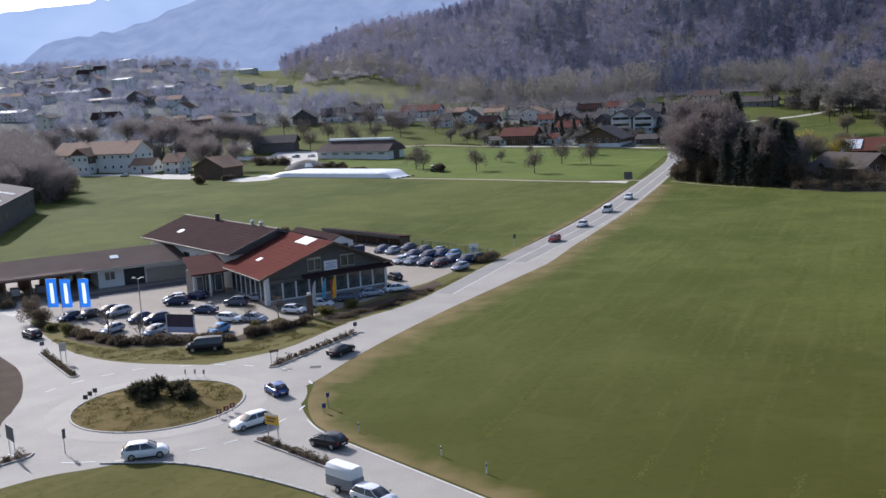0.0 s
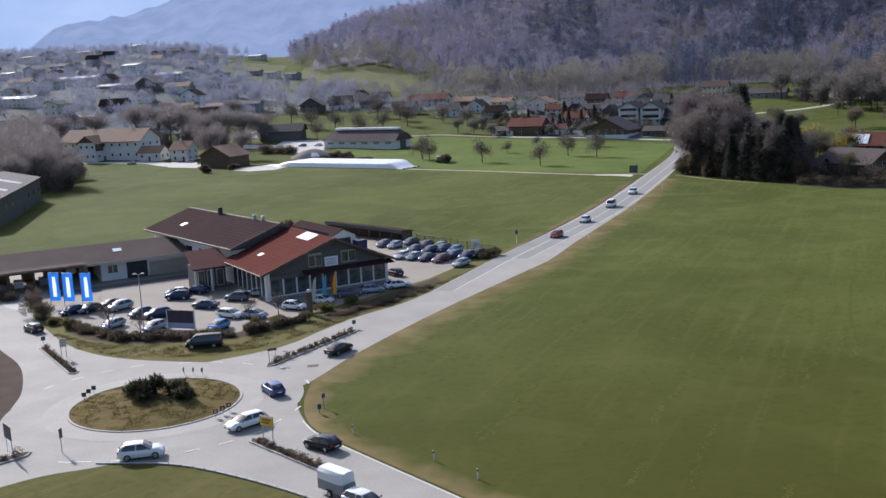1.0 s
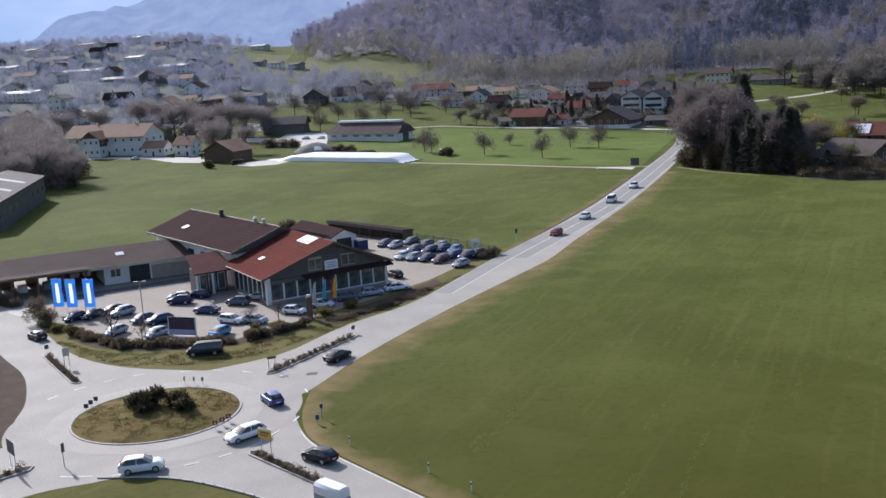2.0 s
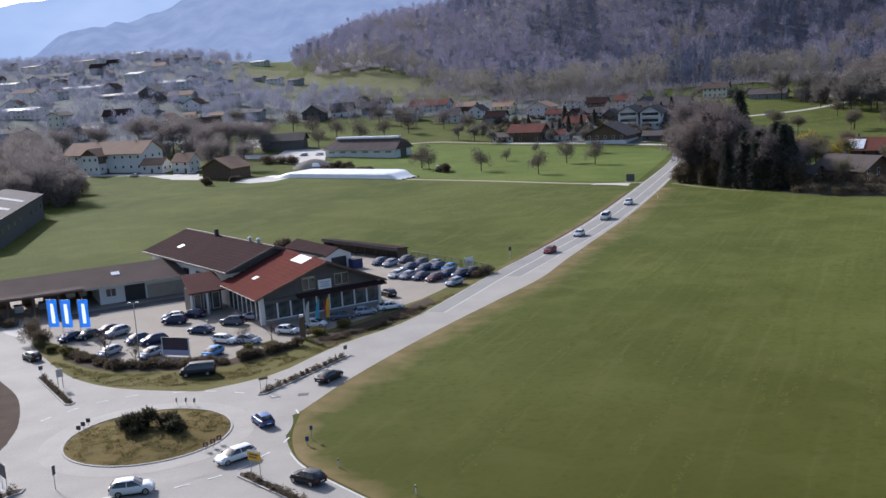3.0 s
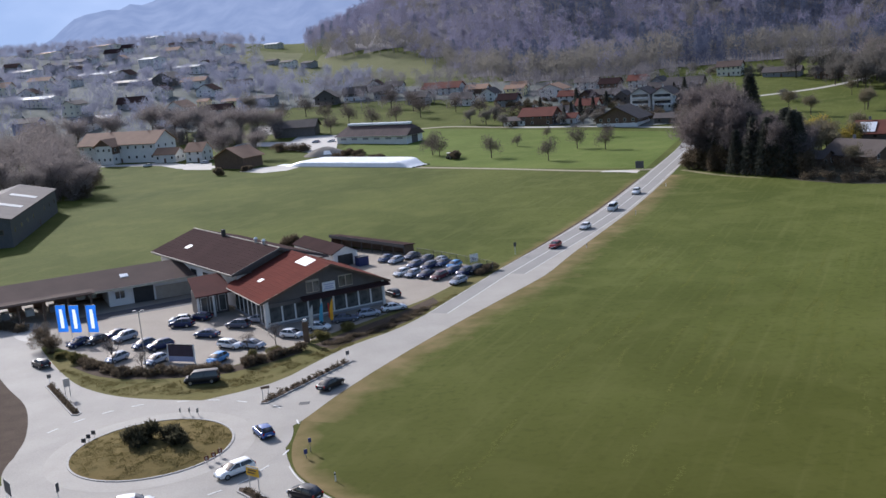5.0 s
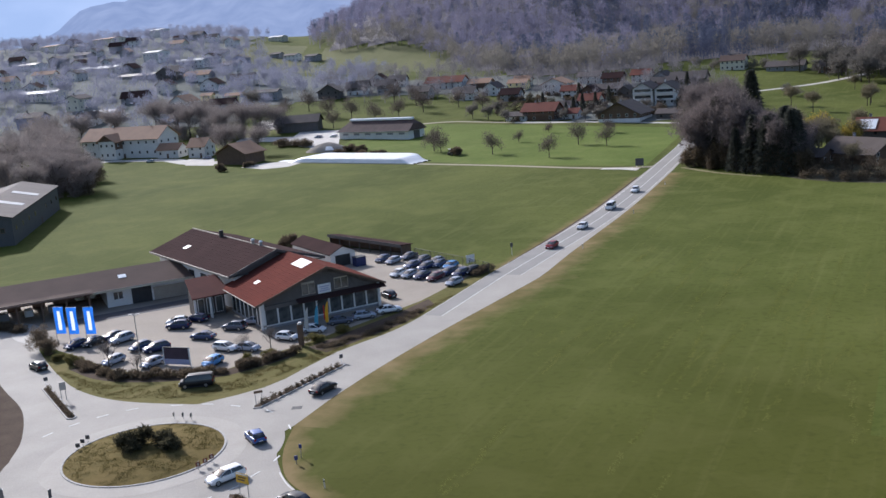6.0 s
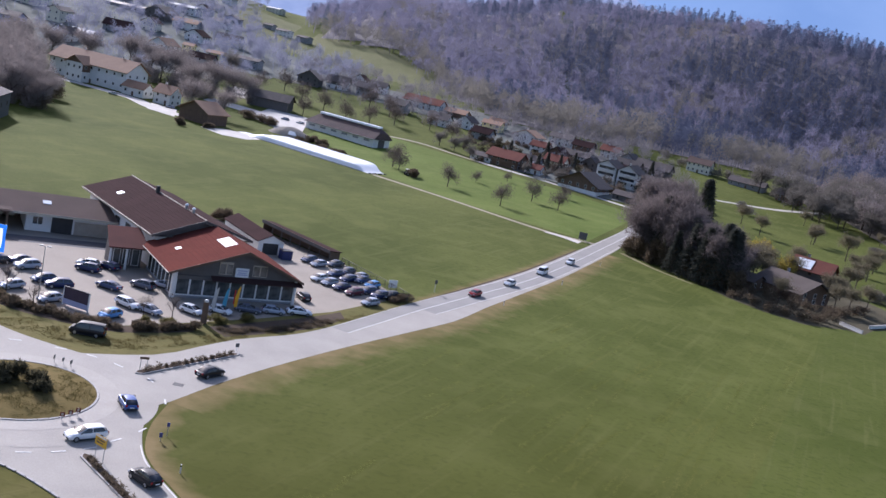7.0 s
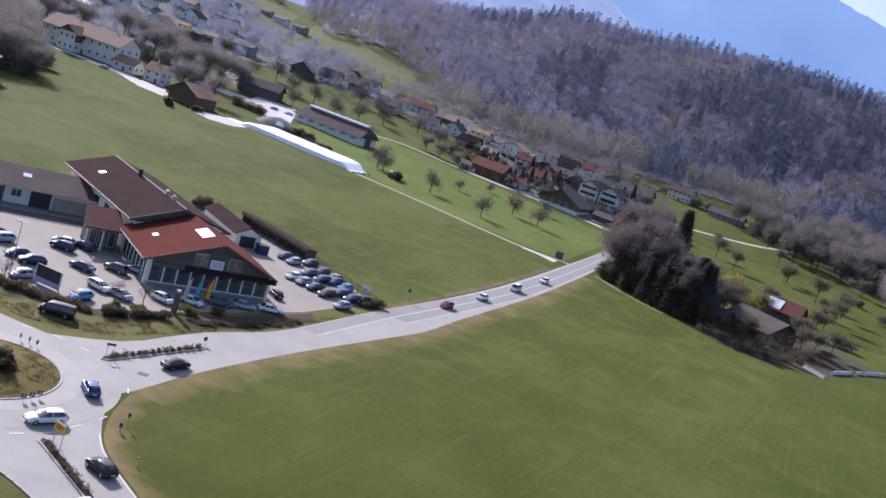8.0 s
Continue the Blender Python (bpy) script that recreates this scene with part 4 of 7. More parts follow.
def build_garage():
    g = thing("garage_block", pose(-21.2, 222.6, 0, 0, 0, 33), "white garage block with a brown roof and dark door", "garage")
    part("wall", bx(-3.0, 0, -0.2, 3.0, 20, 3.0), M_WHITE, g)
    part("gable_wall", prism([(-3, 3.0), (3, 3.0), (0, 4.3)], 0, 0.2), M_WHITE, g)
    gable_roof(g, -3.4, 0, 3.4, -0.3, 20.4, 2.95, 4.5, 2.95, M_BROOF, 0.18)
    part("garage_door", bx(-1.9, -0.06, 0, 1.7, 0.0, 2.5, 0.02), M_DMETAL, g, "dark open garage doorway")
    part("white_pier", bx(1.8, -0.12, 0, 2.9, 0.0, 2.9), M_FRAME, g)
    s = thing("timber_shelter", pose(-26.0, 246.2, 0, 0, 0, -44.4), "long open dark timber shelter at the lot's edge", "shelter")
    part("rear_wall", bx(0, 1.5, 0, 25.5, 1.7, 2.3), M_TIMBER, s)
    part("roof", slab([(-0.3, -1.6, 3.15), (25.8, -1.6, 2.75), (25.8, 2.0, 2.4), (-0.3, 2.0, 2.6)], 0.16), M_BROOF, s)
    part("front_board", slab([(-0.3, -1.66, 3.17), (25.8, -1.66, 2.77), (25.8, -1.61, 2.77), (-0.3, -1.61, 3.17)], 0.75), M_DTIMBER, s, "dark boarded band under the eaves")
    for x in (0.0, 25.3):
        part("end_wall", bx(x, -1.3, 0, x + 0.15, 1.5, 2.35), M_TIMBER, s)
    for x in np.linspace(0.1, 25.4, 8):
        part("post", bx(x - 0.09, -1.3, 0, x + 0.09, -1.12, 2.4), M_DTIMBER, s)


def build_fence():
    g = thing("wire_fence", pose(0, 0, 0), "tall dark wire mesh fence round the car lot", "fence")
    line = [Vector((-5.6, 224.2)), Vector((3.0, 213.8)), Vector((7.6, 207.4)), Vector((10.2, 203.6))]
    pts = spline([tuple(p) for p in line], 2.3)
    for p in pts:
        part("post", rod(bmesh.new(), (p.x, p.y, 0), (p.x, p.y, 2.4), 0.05), M_DMETAL, g)
    for a, b in zip(pts, pts[1:]):
        bm = bmesh.new()
        for z in (0.15, 2.35):
            rod(bm, (a.x, a.y, z), (b.x, b.y, z), 0.03, n=5)
        for k in range(1, 12):
            q = a.lerp(b, k / 12)
            rod(bm, (q.x, q.y, 0.15), (q.x, q.y, 2.35), 0.012, n=4)
        for k in range(1, 9):
            rod(bm, (a.x, a.y, 0.15 + k * 0.25), (b.x, b.y, 0.15 + k * 0.25), 0.012, n=4)
        part("mesh_panel", bm, M_DMETAL, g)


build_showroom()
build_hall()
build_wing()
build_garage()
build_fence()


# ---- cars ----
def loft(stations, material, name):
    """A body from cross-sections along x: (x, [(y, z), ...]) with the same count each, mirrored at y = 0."""
    verts, faces = [], []
    n = len(stations[0][1]) * 2
    for x, half in stations:
        verts += [(x, y, z) for y, z in half] + [(x, -y, z) for y, z in reversed(half)]
    for s in range(len(stations) - 1):
        for i in range(n):
            j = (i + 1) % n
            faces.append((s * n + i, s * n + j, (s + 1) * n + j, (s + 1) * n + i))
    faces += [tuple(range(n)), tuple(range((len(stations) - 1) * n, len(stations) * n))[::-1]]
    me = mesh_from(name, verts, faces, material)
    bm = bmesh.new()
    bm.from_mesh(me)
    bmesh.ops.recalc_face_normals(bm, faces=bm.faces)
    bm.to_mesh(me)
    bm.free()
    me.polygons.foreach_set("use_smooth", [len(p.vertices) == 4 for p in me.polygons])
    me.set_sharp_from_angle(angle=radians(38))
    return me


CAR_KINDS = {
    # length, width, height, belt, bonnet height, windscreen foot, roof front, roof rear, rear foot
    "hatchback": (4.15, 1.80, 1.50, 0.95, 0.80, 1.15, 0.12, -1.20, -1.96),
    "estate": (4.65, 1.84, 1.50, 0.95, 0.80, 1.20, 0.15, -1.65, -2.22),
    "saloon": (4.65, 1.84, 1.46, 0.94, 0.80, 1.15, 0.10, -0.85, -1.80),
    "suv": (4.5, 1.90, 1.68, 1.06, 0.95, 1.15, 0.20, -1.45, -2.12),
    "van": (5.1, 1.98, 1.98, 1.12, 1.02, 1.95, 1.00, -2.25, -2.50),
}
CAR_MESHES = {}


def car_meshes(kind):
    if kind in CAR_MESHES:
        return CAR_MESHES[kind]
    L, W, H, belt, hood, wf, rf, rr, rb = CAR_KINDS[kind]
    h, w = L / 2, W / 2
    tail = belt + 0.03 if kind != "saloon" else belt - 0.02
    def sec(x, bw, z0, z1):
        return (x, [(0.0, z0), (bw * 0.82, z0), (bw * 0.95, z0 + 0.12), (bw, z0 + (z1 - z0) * 0.45), (bw * 0.985, z0 + (z1 - z0) * 0.72), (bw * 0.93, z1 - 0.05), (bw * 0.84, z1), (bw * 0.4, z1 + 0.02), (0.0, z1 + 0.025)])
    body = loft([sec(-h, w * 0.74, 0.46, tail - 0.26), sec(-h + 0.05, w * 0.86, 0.36, tail - 0.10), sec(-h + 0.2, w * 0.95, 0.27, tail - 0.01), sec(-h + 0.5, w * 0.985, 0.22, tail), sec(-h * 0.4, w, 0.2, belt + 0.02),
                 sec(0, w, 0.2, belt), sec(wf - 0.1, w, 0.2, belt - 0.015), sec((wf + h) / 2, w * 0.985, 0.2, (belt + hood) / 2 + 0.03), sec(h - 0.38, w * 0.94, 0.22, hood - 0.03), sec(h - 0.16, w * 0.86, 0.26, hood - 0.13),
                 sec(h - 0.04, w * 0.72, 0.32, hood - 0.26), sec(h, w * 0.56, 0.38, hood - 0.34)], M_PAINT, "body")
    cw, rw = w * 0.90, w * 0.68
    def cab(x, f, taper=1.0):
        """A cross-section of the cabin at the share f of its height above the belt."""
        zt = belt + (H - 0.05 - belt) * f
        top = (cw + (rw - cw) * f) * taper
        return (x, [(0.0, belt - 0.06), (cw * taper, belt - 0.06), (cw * taper * 0.6 + top * 0.4, belt + (zt - belt) * 0.45), (top, zt - 0.03 * f), (top * 0.86, zt + 0.005), (0.0, zt + 0.015)])
    glass = loft([cab(rb, 0.03, 0.86), cab(rb + (rr - rb) * 0.35, 0.5, 0.93), cab(rb + (rr - rb) * 0.75, 0.86, 0.97), cab(rr + 0.05, 0.97), cab((rr + rf) / 2, 1.0), cab(rf - 0.05, 0.97), cab(rf + (wf - rf) * 0.3, 0.78, 0.98),
                  cab(rf + (wf - rf) * 0.65, 0.42, 0.94), cab(wf, 0.02, 0.86)], M_CARGLASS, "glazing")
    def top(x, drop, k):
        return (x, [(0.0, H - 0.10 - drop), (rw * k * 1.03, H - 0.11 - drop), (rw * k * 0.99, H - 0.045 - drop), (rw * k * 0.82, H - 0.012 - drop), (0.0, H - drop)])
    roof = loft([top(rr - 0.16, 0.075, 0.95), top(rr + 0.1, 0.03, 1.0), top((rr + rf) / 2, 0.0, 1.01), top(rf - 0.1, 0.03, 1.0), top(rf + 0.1, 0.075, 0.96)], M_PAINT, "roof")
    pil = []
    for sgn in (-1, 1):
        for xa, xb, zt in ((rb + 0.12, rr - 0.02, H - 0.09), (wf - 0.08, rf + 0.02, H - 0.09), (-0.42, -0.40, H - 0.06)):
            pil.append(solid("window_pillar", rod(bmesh.new(), (xa, sgn * cw * (0.985 if xa == -0.42 else 0.88), belt - 0.02), (xb, sgn * rw * 1.0, zt), 0.05 if xa != -0.42 else 0.04, n=6), M_PAINT))
    r = 0.33 if kind not in ("suv", "van") else 0.36
    tyre, rim = bmesh.new(), bmesh.new()
    rod(tyre, (0, -0.10, 0), (0, 0.10, 0), r, n=20)
    rod(rim, (0, -0.108, 0), (0, 0.108, 0), r * 0.66, n=12)
    CAR_MESHES[kind] = dict(
        body=body, glazing=glass, roof=roof, pillars=pil, tyre=solid("tyre", tyre, M_TYRE), rim=solid("rim", rim, M_RIM),
        headlamp=solid("headlamp", bx(-0.06, -0.2, -0.07, 0.12, 0.2, 0.07, 0.03), M_LAMP), tail_lamp=solid("tail_lamp", bx(-0.06, -0.13, -0.13, 0.06, 0.13, 0.13, 0.02), M_TAIL),
        bumper=solid("bumper", bx(-0.05, -w * 0.7, -0.08, 0.06, w * 0.7, 0.08, 0.02), M_TRIM), plate=solid("number_plate", bx(-0.01, -0.26, -0.06, 0.01, 0.26, 0.06), M_SIGNW),
        mirror=solid("mirror", bx(-0.06, -0.09, -0.07, 0.06, 0.09, 0.07, 0.03), M_TRIM), sill=solid("sill", bx(-h * 0.55, -0.03, 0.17, h * 0.5, 0.03, 0.32, 0.01), M_TRIM))
    return CAR_MESHES[kind]


def car(kind, x, y, heading, colour, label, group="", z=0.045):
    """A car whose bonnet points along heading (degrees, counter-clockwise from +x)."""
    L, W, H, belt, hood, wf, rf, rr, rb = CAR_KINDS[kind]
    me = car_meshes(kind)
    g = thing(kind + "_car" if kind != "van" else "van", pose(x, y, z, 0, 0, heading), label, "van" if kind == "van" else "car", group)
    for nm in ("body", "roof"):
        part(nm, me[nm], None, g).color = (*colour, 1)
    for q in me["pillars"]:
        part("window_pillar", q, None, g).color = (*colour, 1)
    part("glazing", me["glazing"], None, g)
    r = 0.33 if kind not in ("suv", "van") else 0.36
    for sx in (L * 0.31, -L * 0.29):
        for sy in (-1, 1):
            wh = part("wheel", me["tyre"], None, g)
            wh.matrix_basis = pose(sx, sy * (W / 2 - 0.09), r)
            part("rim", me["rim"], None, wh)
    for sy in (-1, 1):
        part("headlamp", me["headlamp"], None, g).matrix_basis = pose(L / 2 - 0.2, sy * W * 0.345, hood - 0.2)
        part("tail_lamp", me["tail_lamp"], None, g).matrix_basis = pose(-L / 2 + 0.07, sy * W * 0.37, belt - 0.14)
        part("mirror", me["mirror"], None, g).matrix_basis = pose(wf - 0.22, sy * (W / 2 + 0.06), belt + 0.06)
        part("sill", me["sill"], None, g).matrix_basis = pose(0, sy * (W / 2 - 0.0), 0)
    part("bumper", me["bumper"], None, g).matrix_basis = pose(L / 2 - 0.02, 0, 0.42)
    part("bumper", me["bumper"], None, g).matrix_basis = pose(-L / 2 + 0.0, 0, 0.44)
    part("number_plate", me["plate"], None, g).matrix_basis = pose(L / 2 + 0.045, 0, 0.46)
    part("number_plate", me["plate"], None, g).matrix_basis = pose(-L / 2 - 0.055, 0, 0.62)
    return g


WHITE, SILVER, GREY, BLACK, NAVY = (0.78, 0.79, 0.80), (0.36, 0.39, 0.46), (0.10, 0.11, 0.15), (0.010, 0.011, 0.016), (0.014, 0.024, 0.085)
BLUE, SKYBLUE, RED, SLATE, MAROON = (0.03, 0.09, 0.30), (0.10, 0.30, 0.62), (0.30, 0.015, 0.015), (0.045, 0.070, 0.15), (0.10, 0.02, 0.03)
FRONT, ROWS_ = "cars on the front lot", "cars parked in rows"
car("hatchback", -62.2, 171.6, 238, NAVY, "dark blue hatchback parked on the beige lot", FRONT)
car("hatchback", -59.4, 172.4, 238, BLACK, "black hatchback parked beside a blue flag", FRONT)
car("saloon", -56.9, 175.6, 225, NAVY, "dark blue saloon parked behind a silver car", FRONT)
car("suv", -54.6, 173.0, 232, SILVER, "silver estate-like car parked on the lot", FRONT)
car("hatchback", -51.9, 160.2, 240, SILVER, "silver hatchback parked facing the hedge", FRONT)
car("hatchback", -49.6, 167.4, 230, SLATE, "slate grey hatchback on the lot", FRONT)
car("suv", -46.4, 165.7, 215, NAVY, "dark blue off-road car beside the display board", FRONT)
car("hatchback", -44.7, 157.3, 238, SILVER, "silver blue hatchback facing the hedge", FRONT)
car("suv", -46.3, 179.2, 172, NAVY, "dark blue off-road car near the porch", FRONT)
car("estate", -44.0, 183.6, 150, NAVY, "dark blue estate car by the entrance", FRONT)
car("hatchback", -47.4, 182.5, 185, WHITE, "white hatchback half hidden by a dark car", FRONT)
car("saloon", -39.9, 171.0, 160, SLATE, "slate blue saloon on the open lot", FRONT)
car("suv", -35.4, 175.6, 162, GREY, "dark grey off-road car before the glass side", FRONT)
car("hatchback", -32.6, 178.6, 165, SILVER, "pale silver hatchback close to the showroom", FRONT)
car("hatchback", -34.6, 155.4, 245, SKYBLUE, "light blue small car facing the hedge", FRONT)
car("estate", -34.2, 163.0, 330, WHITE, "white estate car on the lot", FRONT)
car("hatchback", -30.2, 161.9, 335, SILVER, "silver hatchback with an open look beside a white car", FRONT)
car("hatchback", -24.6, 166.6, 335, WHITE, "white small car on the grass edge", FRONT)
car("hatchback", -20.6, 170.0, 350, WHITE, "white small car under the flags", FRONT)
car("saloon", -16.6, 174.2, 10, GREY, "grey saloon in the showroom's shade", FRONT)
car("hatchback", -12.6, 176.6, 15, SILVER, "silver hatchback in the showroom's shade", FRONT)
car("saloon", -8.4, 179.4, 18, WHITE, "white saloon at the showroom's corner", FRONT)
car("hatchback", -9.2, 190.6, 120, BLACK, "black hatchback parked beside the showroom", FRONT)
car("van", -34.6, 145.3, 184, BLACK, "black minibus parked on the grass bank", FRONT, 0.04)
for x, y, k, c, t in ((-12.6, 223.6, "hatchback", SLATE, "slate"), (-10.2, 221.0, "hatchback", SILVER, "silver"), (-6.9, 224.6, "saloon", GREY, "grey")):
    car(k, x, y, 236, c, t + " car parked under the timber shelter", ROWS_)
for x, y, k, c, t in ((-8.4, 208.0, "hatchback", WHITE, "white"), (-6.0, 206.2, "hatchback", SILVER, "silver"), (-3.3, 204.6, "saloon", NAVY, "dark blue"), (-0.6, 202.2, "estate", MAROON, "maroon")):
    car(k, x, y, 237, c, t + " car parked in the front row", ROWS_)
for x, y, k, c, t in ((-5.8, 215.2, "saloon", SLATE, "slate"), (-2.8, 212.6, "estate", NAVY, "dark blue"), (0.0, 214.4, "saloon", SLATE, "slate blue"), (2.4, 211.6, "hatchback", SKYBLUE, "light blue"),
                      (-3.6, 219.6, "hatchback", GREY, "grey"), (-0.6, 216.9, "hatchback", SILVER, "silver")):
    car(k, x, y, 237, c, t + " car parked in the rear row", ROWS_)
for x, y, k, c, t in ((2.0, 206.0, "estate", SLATE, "slate"), (4.6, 203.6, "suv", NAVY, "dark blue"), (6.6, 205.0, "suv", BLACK, "black"), (3.2, 196.6, "hatchback", SILVER, "silver")):
    car(k, x, y, 232, c, t + " car parked near the lot's corner", ROWS_)
ROADCARS = "cars on the road"
car("suv", -31.8, 102.5, 12, WHITE, "white off-road car driving round the island", ROADCARS, 0.05)
car("estate", -22.6, 110.2, 222, WHITE, "white estate car entering the ring", ROADCARS, 0.05)
car("hatchback", -21.4, 121.8, 120, BLUE, "blue hatchback in the ring", ROADCARS, 0.05)
car("saloon", -15.0, 138.6, 58, BLACK, "black saloon leaving on the country road", ROADCARS, 0.05)
car("hatchback", -13.6, 102.4, 142, BLACK, "black hatchback waiting to enter the ring", ROADCARS, 0.05)
car("hatchback", 24.6, 224.2, 242, RED, "dark red hatchback on the country road", ROADCARS, 0.05)
car("hatchback", 33.6, 243.6, 244, WHITE, "white hatchback on the country road", ROADCARS, 0.05)
car("van", 43.6, 266.8, 247, WHITE, "white delivery van on the country road", ROADCARS, 0.05)
car("suv", 53.9, 291.0, 249, WHITE, "white off-road car on the country road", ROADCARS, 0.05)
car("hatchback", -64.2, 160.2, 135, BLACK, "black hatchback leaving on the side road", ROADCARS, 0.05)
car("estate", -8.3, 87.2, 318, WHITE, "white estate car towing a trailer", ROADCARS, 0.04)


def horse_trailer(x, y, heading):
    g = thing("horse_trailer", pose(x, y, 0.04, 0, 0, heading), "white and grey horse trailer behind a car", "trailer")
    lower = loft([(sx, [(0.0, 0.45), (0.86 * f, 0.45), (0.88 * f, 1.4), (0.0, 1.4)]) for sx, f in ((-1.7, 0.98), (-1.2, 1), (1.1, 1), (1.7, 0.8))], M_GREYW, "lower_body")
    upper = loft([(sx, [(0.0, 1.4), (0.88 * f, 1.4), (0.86 * f, 2.1), (0.6 * f, 2.38), (0.0, 2.45)]) for sx, f in ((-1.7, 0.98), (-1.2, 1), (1.0, 1), (1.6, 0.8))], M_SIGNW, "upper_body")
    part("lower_body", lower, None, g, "grey lower box")
    part("upper_body", upper, None, g, "white rounded top")
    part("rear_window", bx(-1.74, -0.2, 1.6, -1.69, 0.2, 1.95), M_GLASS, g)
    part("drawbar", rod(bmesh.new(), (1.7, 0, 0.5), (2.9, 0, 0.48), 0.05), M_METAL, g)
    for sy in (-1, 1):
        part("mudguard", bx(-0.45, sy * 0.9 - 0.1, 0.6, 0.45, sy * 0.9 + 0.1, 0.68, 0.02), M_TRIM, g)
        w = part("wheel", rod(bmesh.new(), (0, sy * 0.83, 0.3), (0, sy * 0.99, 0.3), 0.3, n=18), M_TYRE, g)
        part("rim", rod(bmesh.new(), (0, sy * 0.82, 0.3), (0, sy * 1.0, 0.3), 0.18, n=12), M_RIM, w)
        part("tail_lamp", bx(-1.76, sy * 0.72 - 0.09, 0.55, -1.69, sy * 0.72 + 0.09, 0.72), M_TAIL, g)


horse_trailer(-11.0, 90.6, 315)


# ---- trees, bushes, hedges ----
def twig_cloud(rng, centres, radii, count, length, width, spread=0.6):
    """Thin twigs or leaf clumps: slender triangles strewn in blobs, pointing outwards."""
    c = centres[rng.integers(0, len(centres), count)]
    rr = radii[0] * 1.0
    d = rng.normal(size=(count, 3))
    d /= np.linalg.norm(d, axis=1)[:, None]
    rad = rng.random(count) ** (1 / 2.2)
    p = c + d * rad[:, None] * radii
    g = d * spread + rng.normal(size=(count, 3)) * 0.5 + np.array([0, 0, 0.35])
    g /= np.linalg.norm(g, axis=1)[:, None]
    s = np.cross(g, rng.normal(size=(count, 3)))
    s /= np.linalg.norm(s, axis=1)[:, None] + 1e-9
    ln = length * (0.5 + rng.random(count))[:, None]
    wd = width * (0.5 + rng.random(count))[:, None]
    v = np.stack([p - s * wd, p + s * wd, p + g * ln], axis=1).reshape(-1, 3)
    return v


def tri_mesh(name, v, material):
    me = bpy.data.meshes.new(name)
    n = len(v)
    me.vertices.add(n)
    me.vertices.foreach_set("co", np.asarray(v, np.float32).ravel())
    me.loops.add(n)
    me.loops.foreach_set("vertex_index", np.arange(n, dtype=np.int32))
    me.polygons.add(n // 3)
    me.polygons.foreach_set("loop_start", np.arange(0, n, 3, dtype=np.int32))
    me.materials.append(material)
    me.update()
    return me


def bare_tree(seed, height, crown, count, material, limb=7, label="bare", length=1.1, width=0.06):
    """A leafless tree: tapered trunk, forking limbs, and a crown of fine twigs with gaps."""
    rng = np.random.default_rng(seed)
    g = thing("tree", pose(0, 0, 0), label, "tree")
    bm = bmesh.new()
    fork = height * 0.28
    rod(bm, (0, 0, -0.2), (0, 0, fork), height * 0.026, height * 0.019, 7)
    rod(bm, (0, 0, fork), (rng.normal() * 0.2, rng.normal() * 0.2, height * 0.82), height * 0.019, 0.02, 6)
    ends = [np.array([0, 0, height * 0.8])]
    for i in range(limb):
        a = 2 * math.pi * (i + rng.random() * 0.6) / limb
        z0 = fork + (height * 0.35) * rng.random()
        out = crown * (0.55 + 0.4 * rng.random())
        mid = np.array([math.cos(a) * out * 0.5, math.sin(a) * out * 0.5, z0 + height * 0.16])
        end = np.array([math.cos(a) * out, math.sin(a) * out, z0 + height * (0.24 + 0.18 * rng.random())])
        rod(bm, (0, 0, z0), mid, height * 0.011, height * 0.007, 5)
        rod(bm, mid, end, height * 0.007, 0.02, 5)
        ends += [mid, end, (mid + end) / 2 + rng.normal(size=3) * 0.5]
        for k in range(3):
            e2 = mid + rng.normal(size=3) * crown * 0.3 + np.array([0, 0, height * 0.1])
            rod(bm, mid, e2, height * 0.004, 0.015, 4)
            ends.append(e2)
    part("trunk", bm, M_BARK, g)
    r = crown * 0.38
    part("crown", tri_mesh("crown", twig_cloud(rng, np.array(ends), np.array([r, r, r * 0.9]), count, length, width), material), None, g)
    return g


def conifer(seed, height, radius, count, label):
    rng = np.random.default_rng(seed)
    g = thing("conifer", pose(0, 0, 0), label, "tree")
    part("trunk", rod(bmesh.new(), (0, 0, -0.2), (0, 0, height * 0.97), height * 0.016, 0.03, 7), M_BARK, g)
    f = rng.random(count) ** 0.75
    tier = np.floor(f * 16) / 16 + 0.02
    a = rng.random(count) * 2 * math.pi
    lobes = 1 + 0.22 * np.sin(a * 5 + tier * 40)
    rad = radius * (1 - f) ** 0.85 * lobes * (0.35 + 0.65 * rng.random(count) ** 0.5) + 0.1
    p = np.stack([np.cos(a) * rad, np.sin(a) * rad, height * (0.05 + 0.95 * f) - rad * 0.25], axis=1)
    out = np.stack([np.cos(a), np.sin(a), -0.45 + 0.3 * rng.random(count)], axis=1) + rng.normal(size=(count, 3)) * 0.25
    s = np.cross(out, rng.normal(size=(count, 3)))
    s /= np.linalg.norm(s, axis=1)[:, None]
    ln = height * 0.05 * (0.6 + rng.random(count))[:, None]
    v = np.stack([p - s * 0.16, p + s * 0.16, p + out * ln], axis=1).reshape(-1, 3)
    part("crown", tri_mesh("crown", v, M_NEEDLE), None, g)
    return g


def bush_mesh(seed, rx, ry, rz, count, material, length=0.35, width=0.07):
    rng = np.random.default_rng(seed)
    c = rng.normal(size=(9, 3)) * np.array([rx, ry, rz]) * 0.42 + np.array([0, 0, rz])
    v = twig_cloud(rng, c, np.array([rx, ry, rz]) * 0.55, count, length, width, 1.0)
    v[:, 2] = np.maximum(v[:, 2], 0.0)
    return tri_mesh("foliage", v, material)


